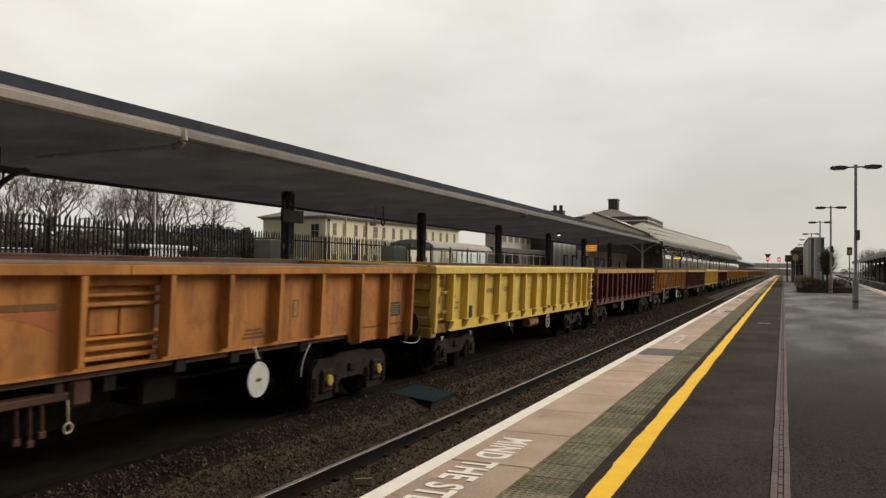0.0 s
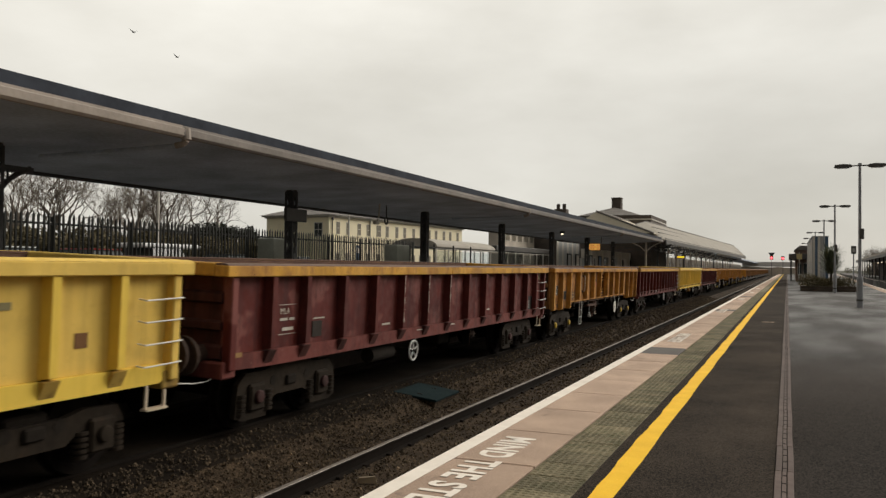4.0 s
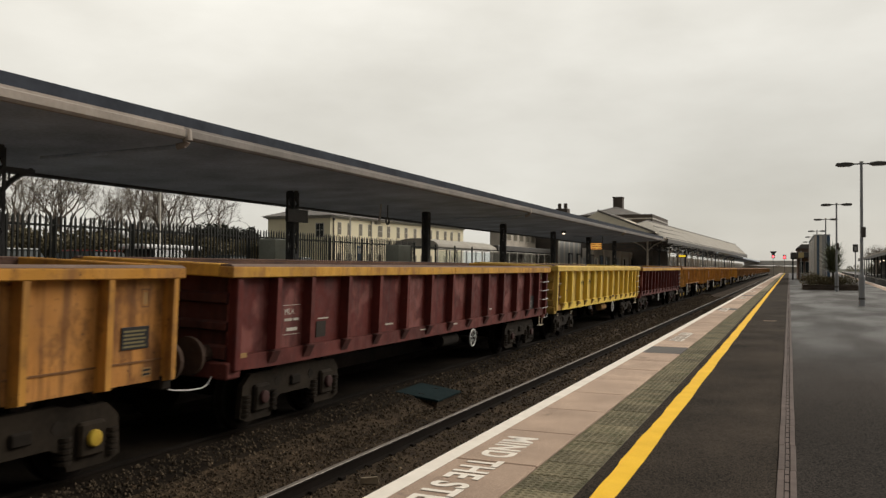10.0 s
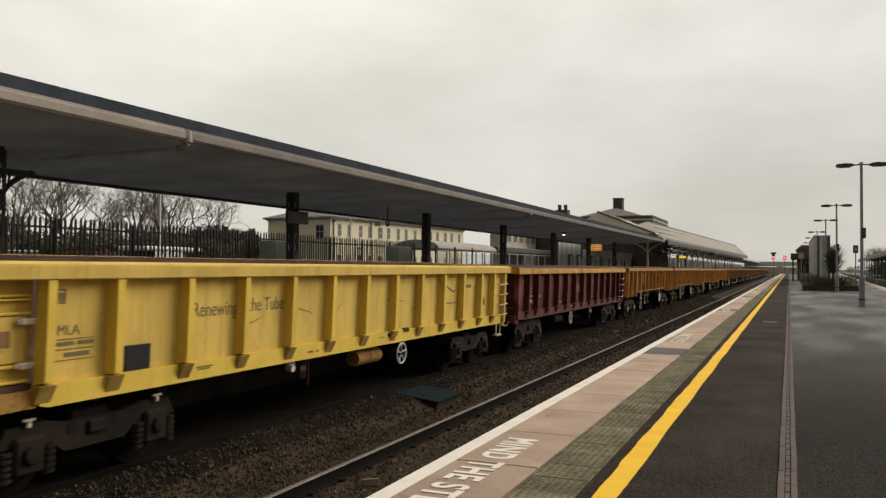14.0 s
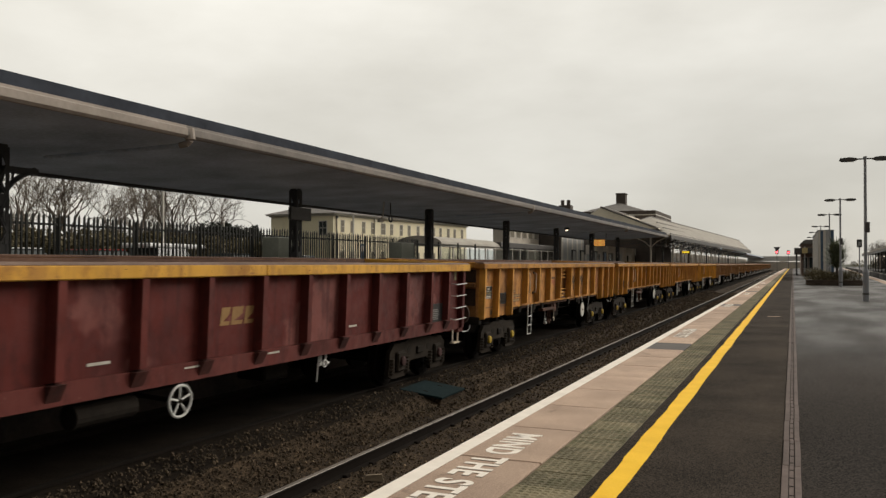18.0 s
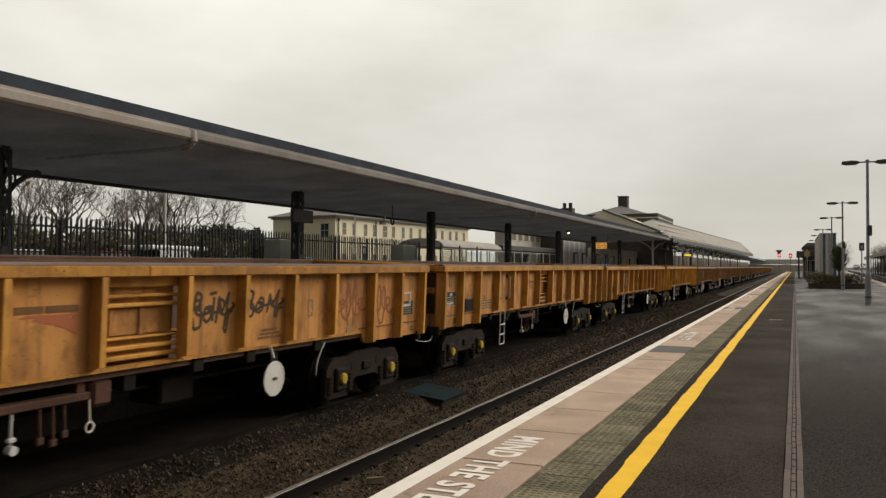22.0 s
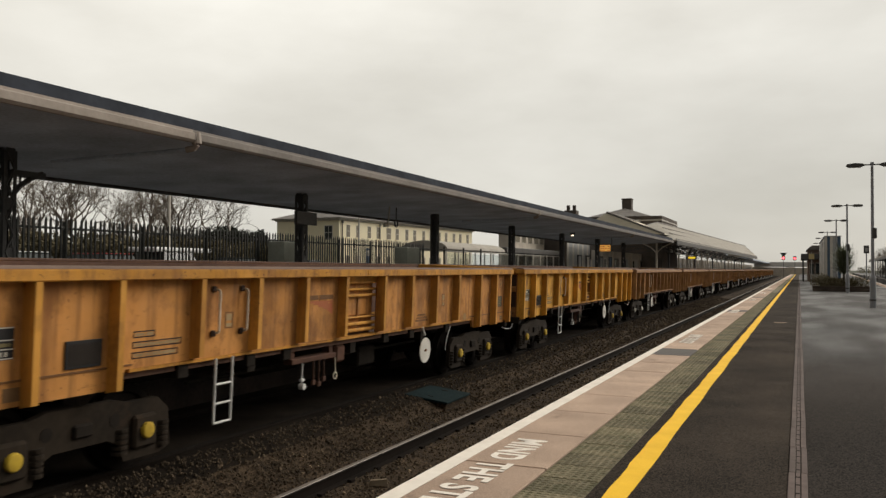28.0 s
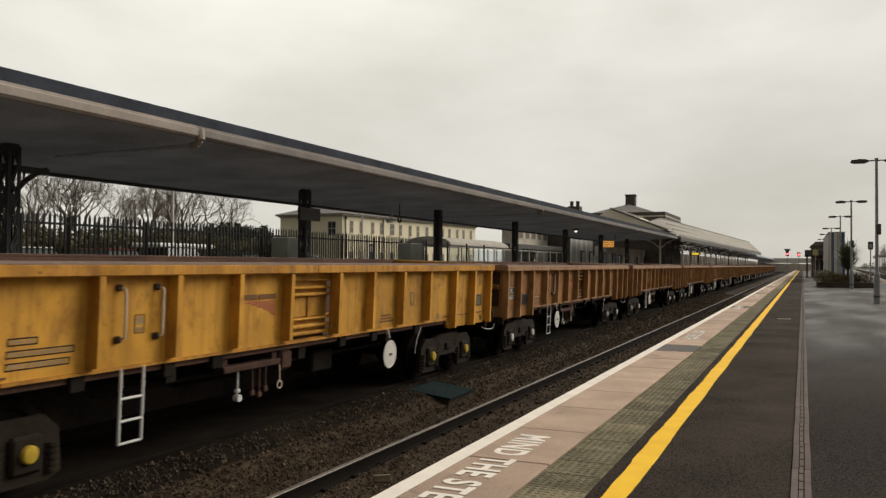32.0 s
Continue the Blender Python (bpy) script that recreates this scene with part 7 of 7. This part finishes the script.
def background_trees():
    protos = [bare_tree(3, 9.0), bare_tree(8, 9.4, 0.7), bare_tree(15, 8.6, 0.45)]
    rng = random.Random(31)
    places = [(-56 + rng.uniform(-3, 3), 34 + 4.1 * k + rng.uniform(-0.9, 0.9), 0.55, k % 3) for k in range(9)]
    places += [(-67 + rng.uniform(-3, 3), 40 + 7.6 * k + rng.uniform(-1, 1), 0.55, (k + 1) % 3) for k in range(6)]
    places += [(23 + 1.6 * k + rng.uniform(-1, 1), 262 + 9 * k + rng.uniform(-4, 4), -1.13, k % 3) for k in range(10)]
    for i, (x, y, z, k) in enumerate(places):
        c = copy_thing(protos[k], pose(x, y, z, 0, 0, i * 77))
        s = 1.15 + 0.06 * ((i * 7) % 5)
        c.scale = (s, s, s)
    for b, (x, y) in zip(protos, ((-76, 50), (-78, 62), (-76, 40))):
        b.matrix_basis = pose(x, y, 0.55)
    a = thicket(21, "dense brown leafless thicket behind the car park", None, 300, 5.0, 6.0)
    a.matrix_basis = pose(-54, 58.0, 0.5)
    for i, (x, y) in enumerate(((-56, 54.8), (-53, 61.0), (-57, 62.5), (-55, 65.0))):
        copy_thing(a, pose(x, y, 0.5, 0, 0, 70 * i + 30))
    b = thicket(22, "dark evergreen ivy-clad bush behind the car park", IVY, 90, 3.2, 5.6)
    b.matrix_basis = pose(-52, 66.8, 0.5)
    for i, (x, y) in enumerate(((-54, 69.2), (-53, 71.6), (-52, 63.6))):
        copy_thing(b, pose(x, y, 0.5, 0, 0, 50 * i + 20))
    c = thicket(23, "low brown-green hedge behind the fence", SHRUB, 70, 3.8, 3.3)
    c.matrix_basis = pose(-44, 22, 0.5)
    for i in range(19):
        copy_thing(c, pose(-44 - (i % 2), 24.2 + i * 2.2, 0.5, 0, 0, 40 * i))
    for i in range(9):
        s = copy_thing(a, pose(27.5 + 3.4 * i, 292 + 8 * (i % 3), -1.13, 0, 0, 50 * i))
        s.scale = (1.35 + 0.1 * (i % 3), 1.35, 1.5 + 0.22 * ((i * 5) % 4))
    # low woods along the horizon
    rng = random.Random(9)
    f = Form()
    for i in range(150):
        far = i % 3 == 0
        x = rng.uniform(-260, 60) if far else 26 + rng.uniform(0, 90)
        y = rng.uniform(520, 640) if far else 230 + 3.2 * (x - 26) * rng.uniform(0.6, 1.2)
        z = rng.uniform(0.5, 3) if far else rng.uniform(0.5, 5.5)
        leaf_ball(f, (x, y, z), rng.uniform(2.5, 4.5), 260, 0.32, rng, 0.8)
    tagged(part("far_woods", f, SHRUB), "dim leafless woods along the horizon", "woods", kind="stuff")


def car(name, label, paint_mat, x, y, turn=0.0, tall=1.45):
    t = thing(name, label, "car", at=(x, y, 0.58), turn=turn, group="parked cars")
    f = Form()
    f.prism([(-2.1, 0.3), (2.1, 0.3), (2.15, 0.62), (2.0, 0.82), (1.1, 0.93), (-1.75, 0.95), (-2.12, 0.8)], "x", -0.86, 0.86)
    part("body", f, paint_mat, t)
    f = Form()
    k = tall
    f.add([(-0.80, -1.7, 0.94), (0.80, -1.7, 0.94), (0.80, 1.05, 0.93), (-0.80, 1.05, 0.93), (-0.62, -1.25, k), (0.62, -1.25, k), (0.62, 0.35, k), (-0.62, 0.35, k)],
          [(0, 1, 5, 4), (1, 2, 6, 5), (2, 3, 7, 6), (3, 0, 4, 7)])
    part("glazing", f, PANE, t)
    f = Form()
    f.box(-0.64, 0.64, -1.3, 0.4, k - 0.005, k + 0.03, 0.012)
    part("roof", f, paint_mat, t)
    for s in (-1, 1):
        for e in (-1.35, 1.35):
            f = Form()
            f.tube((s * 0.70, e, 0.31), (s * 0.88, e, 0.31), 0.31, 16)
            w = part("wheel", f, TYRE, t)
            f = Form()
            f.tube((s * 0.88, e, 0.31), (s * 0.89, e, 0.31), 0.19, 12)
            part("rim", f, STEEL_PALE, w)
    return t


def car_park():
    van = car("parked_car", "white estate car behind the palisade fence", CAR_WHITE, -24, 26.6, 4, 1.70)
    f = Form()
    f.box(-0.72, 0.72, -1.95, 1.75, 1.62, 1.80, 0.05)
    part("roof_rack_box", f, CAR_WHITE, van)
    car("parked_car", "red parked car behind the palisade fence", CAR_RED, -23.0, 21.5, 86)
    car("parked_car", "white parked car behind the palisade fence", CAR_WHITE, -23.2, 18.2, 85)
    car("parked_car", "dark parked car behind the palisade fence", CAR_DARK, -26, 33.0, 80)
    car("parked_car", "white parked car behind the palisade fence", CAR_WHITE, -28, 43.0, 10)
    for x, y, h in ((-30, 33.0, 7.2), (-30, 52.9, 5.4), (-36, 45.5, 3.8)):
        t = thing("white_pole", "slim white pole in the car park", "pole", at=(x, y, 0.55))
        f = Form()
        f.tube((0, 0, 0), (0, 0, h), 0.075, 10, 0.06).tube((0, 0, 0), (0, 0, 0.4), 0.11, 10)
        part("shaft", f, TRIM, t)
        f = Form()
        f.tube((0, 0, h), (0, 0, h + 0.06), 0.085, 10)
        part("cap", f, TRIM, t)
    t = thing("blue_notice", "blue and white notice board in the car park", "sign", at=(-18.4, 33.2, 0.0))
    f = Form()
    f.box(-0.04, 0.04, -0.05, 0.05, -1.1, 2.5)
    part("post", f, LAMP_GREY, t)
    f = Form()
    f.box(0.045, 0.08, -0.2, 0.2, 1.6, 2.5)
    part("board", f, BLUE, t)
    f = Form()
    f.box(0.081, 0.086, -0.15, 0.1, 2.15, 2.4)
    part("notice", f, TRIM, t)
    for y0, y1, z1 in ((24.05, 25.3, 2.52), (33.9, 35.25, 2.56)):
        t = thing("equipment_cabinet", "grey-green steel cabinet standing against the fence", "cabinet", at=(-17.0, y0, 0))
        f = Form()
        f.box(-0.34, 0.34, 0, y1 - y0, 0.06, z1, 0.02)
        part("body", f, CABINET, t)
        f = Form()
        f.box(-0.36, 0.36, -0.02, y1 - y0 + 0.02, 0.0, 0.06)
        part("plinth", f, CHANNEL, t)


def under_canopy():
    t = thing("column_sign", "black box sign fixed to a canopy column", "sign", at=(-12.72, 19.4, 2.78))
    f = Form()
    f.box(-0.05, 0.05, -0.5, 0.52, 0.02, 0.38, 0.012)
    part("sign_box", f, LAMP_DARK, t)
    f = Form()
    f.box(-0.2, -0.05, -0.12, -0.06, 0.28, 0.33).box(-0.2, -0.05, -0.12, -0.06, 0.05, 0.10)
    part("bracket", f, COLUMN, t)
    t = thing("cctv_camera", "pale security camera on a bracket under the canopy", "security camera", at=(-12.9, 24.75, 3.05))
    f = Form()
    f.box(-0.05, 0.05, -0.28, 0.02, -0.06, 0.06, 0.015)
    part("housing", f, TRIM, t)
    f = Form()
    f.path([(0, -0.05, 0.06), (0, 0.05, 0.22), (0, 0.12, 0.66)], 0.03, 8)
    part("bracket", f, TRIM, t)
    f = Form()
    f.ring((0, 0.62, 0.10), 0.11, 0.03, 18, 8).tube((0, 0.62, 0.2), (0, 0.62, 0.66), 0.02, 6)
    part("speaker_ring", f, COLUMN, t)
    t = thing("departure_board", "hanging departure display with amber letters", "display", at=(-12.0, 54.9, 2.75))
    f = Form()
    f.box(-0.42, 0.36, -0.1, 0.1, 0, 0.5, 0.02)
    part("case", f, PLATE_BLACK, t)
    f = Form()
    f.box(-0.39, 0.33, -0.106, -0.101, 0.04, 0.46)
    face = part("amber_face", f, AMBER_GLOW, t, "lit amber display face")
    for k in range(3):
        f = Form()
        f.box(-0.36, -0.05 + 0.13 * (k % 2), -0.1085, -0.1065, 0.09 + k * 0.13, 0.13 + k * 0.13).box(0.12, 0.30, -0.1085, -0.1065, 0.09 + k * 0.13, 0.13 + k * 0.13)
        part("display_row", f, PLATE_BLACK, face)
    for x in (-0.4, 0.4):
        f = Form()
        f.tube((x, 0, 0.5), (x, 0, 0.98), 0.025, 6)
        part("hanger", f, COLUMN, t)
    t = thing("ceiling_lamp", "lit lamp under the far canopy", "lamp", at=(-12.3, 47.2, 3.62))
    f = Form()
    f.tube((0, 0, -0.02), (0, 0, 0.1), 0.15, 14)
    part("housing", f, COLUMN, t)
    f = Form()
    f.tube((0, 0, -0.09), (0, 0, -0.02), 0.07, 14)
    part("lens", f, LAMP_GLOW, t)
    t = thing("lit_sign", "lit yellow sign hanging under the awning", "sign", at=(-11.4, 97.3, 2.75))
    f = Form()
    f.box(-0.62, 0.62, -0.06, 0.06, 0, 0.36, 0.01)
    part("case", f, PLATE_BLACK, t)
    f = Form()
    f.box(-0.50, 0.45, -0.066, -0.061, 0.08, 0.27)
    part("face", f, YELLOW_GLOW, t)
    for x in (-0.4, 0.4):
        f = Form()
        f.tube((x, 0, 0.36), (x, 0, 1.2), 0.02, 6)
        part("hanger", f, COLUMN, t)
    # curved cycle shelter beyond the fence
    t = thing("curved_shelter", "glazed shelter with a pale curved roof beyond the fence", "shelter", at=(-20.5, 44.0, 0.30))
    f = Form()
    arc = [(1.5 * math.cos(math.pi * k / 10), 2.45 + 0.50 * math.sin(math.pi * k / 10)) for k in range(11)]
    f.prism(arc + [(a * 0.97, b - 0.06) for a, b in reversed(arc)], "y", 0, 10.4)
    part("roof", f, SHELTER_ROOF, t)
    f = Form()
    f.prism(arc, "y", 0.02, 0.05)
    part("end_panel", f, SHELTER_ROOF, t)
    for i in range(14):
        for s in (-1.2, 1.42):
            f = Form()
            f.box(s - 0.04, s + 0.04, i * 1.9, i * 1.9 + 0.08, -0.3, 2.4)
            part("post", f, TRIM, t)
    f = Form()
    f.box(-1.25, 1.55, 10.5, 26, 2.42, 2.80, 0.03)
    part("flat_roof", f, LAMP_DARK, t, "dark flat roof edge")
    for i in range(13):
        f = Form()
        f.box(1.40, 1.415, 0.12 + i * 1.9, 1.86 + i * 1.9, 0.4, 2.2)
        part("glass_panel", f, GLASS, t)
    for z in (0.4, 1.3, 2.3):
        f = Form()
        f.box(1.38, 1.45, 0, 26, z, z + 0.05)
        part("rail", f, TRIM, t)
    t = thing("waiting_block", "low brown block with a row of white-framed windows", "building", at=(-21.85, 64.5, 0))
    f = Form()
    f.box(-1.3, 0, 0, 9, -1.1, 4.6)
    part("wall", f, POST_PALE, t)
    f = Form()
    f.box(-2.0, 0.2, -0.2, 9.2, 4.6, 4.72)
    part("roof", f, SLATE, t)
    for i in range(5):
        f = Form()
        f.box(0.0, 0.03, 0.5 + i * 1.75, 1.7 + i * 1.75, 3.75, 4.4)
        w = part("window", f, TRIM, t)
        f = Form()
        f.box(0.031, 0.04, 0.58 + i * 1.75, 1.62 + i * 1.75, 3.82, 4.33)
        part("pane", f, PANE_PALE, w)
    t = thing("hoarding", "pale vertical board hoarding under the canopy", "hoarding", at=(-16.4, 61.2, 0))
    for i in range(18):
        f = Form()
        f.box(0, 0.05, i * 0.52, i * 0.52 + 0.49, 0, 3.6 if i < 14 else 2.4, 0.006)
        part("board", f, STEEL_PALE if i % 3 else TRIM, t)
    rng = random.Random(4)
    for y in (57.5, 60.0, 64.5, 68.0):
        t = thing("poster_case", "framed poster case standing on the far platform", "poster case", at=(-14.6, y, 0))
        f = Form()
        f.box(-0.05, 0.05, 0, 0.08, 0, 2.6).box(-0.05, 0.05, 1.0, 1.08, 0, 2.6).box(-0.05, 0.05, 0, 1.08, 2.5, 2.6).box(-0.05, 0.05, 0, 1.08, 0.8, 0.9)
        part("case_frame", f, COLUMN, t)
        f = Form()
        f.box(-0.02, 0.02, 0.09, 0.99, 0.91, 2.49)
        part("poster", f, rng.choice((STEEL_PALE, TRIM, BLUE)), t)



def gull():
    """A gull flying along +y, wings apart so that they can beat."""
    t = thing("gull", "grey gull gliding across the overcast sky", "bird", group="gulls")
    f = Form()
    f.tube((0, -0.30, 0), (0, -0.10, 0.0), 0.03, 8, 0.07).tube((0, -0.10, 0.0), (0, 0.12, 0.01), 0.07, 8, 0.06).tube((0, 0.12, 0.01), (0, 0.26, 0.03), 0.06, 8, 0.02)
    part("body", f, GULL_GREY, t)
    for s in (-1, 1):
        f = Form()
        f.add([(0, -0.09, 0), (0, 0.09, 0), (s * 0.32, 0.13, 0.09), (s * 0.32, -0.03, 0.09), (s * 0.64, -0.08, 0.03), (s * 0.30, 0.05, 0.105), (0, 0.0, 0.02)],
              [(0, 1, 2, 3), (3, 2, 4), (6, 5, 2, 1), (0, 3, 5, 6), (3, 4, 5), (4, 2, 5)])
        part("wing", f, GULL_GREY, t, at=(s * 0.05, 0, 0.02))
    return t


lamp_posts()
planter()
shelter_tower()
brick_kiosk()
signs_near()
signals()
right_side()
background_trees()
car_park()
under_canopy()
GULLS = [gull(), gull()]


def travelled(t):
    """Metres that the train has run by t seconds."""
    u = t / 32.0
    return 175.530 * u - 37.537 * u ** 2 + 2.404 * u ** 3 + 6.298 * u ** 4


def motions():
    for w, y in TRAIN:
        walk(w, [(k * 1.0, Matrix.Translation((TRACK2, y - travelled(k * 1.0), RAIL2 - 0.12)) @ LEAN) for k in range(33)])
        if y > 200:
            continue
        for o in [c for c in w.children if c.name.startswith("wheelset")]:
            home = o.location.copy()
            walk(o, [(k * 0.1, Matrix.Translation(home) @ Matrix.Rotation(travelled(k * 0.1) / 0.46, 4, "X")) for k in range(321)])

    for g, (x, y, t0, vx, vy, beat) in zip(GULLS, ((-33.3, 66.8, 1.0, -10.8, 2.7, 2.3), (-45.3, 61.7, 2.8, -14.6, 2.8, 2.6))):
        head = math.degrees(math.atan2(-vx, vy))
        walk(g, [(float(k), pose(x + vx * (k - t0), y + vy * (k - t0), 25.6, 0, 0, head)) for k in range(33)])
        for o in [c for c in g.children if c.name.startswith("wing")]:
            s = 1 if o.location.x > 0 else -1
            home = o.location.copy()
            walk(o, [(k * 0.1, Matrix.Translation(home) @ Matrix.Rotation(-s * radians(30) * math.sin(2 * math.pi * beat * k * 0.1), 4, "Y")) for k in range(321)])


motions()
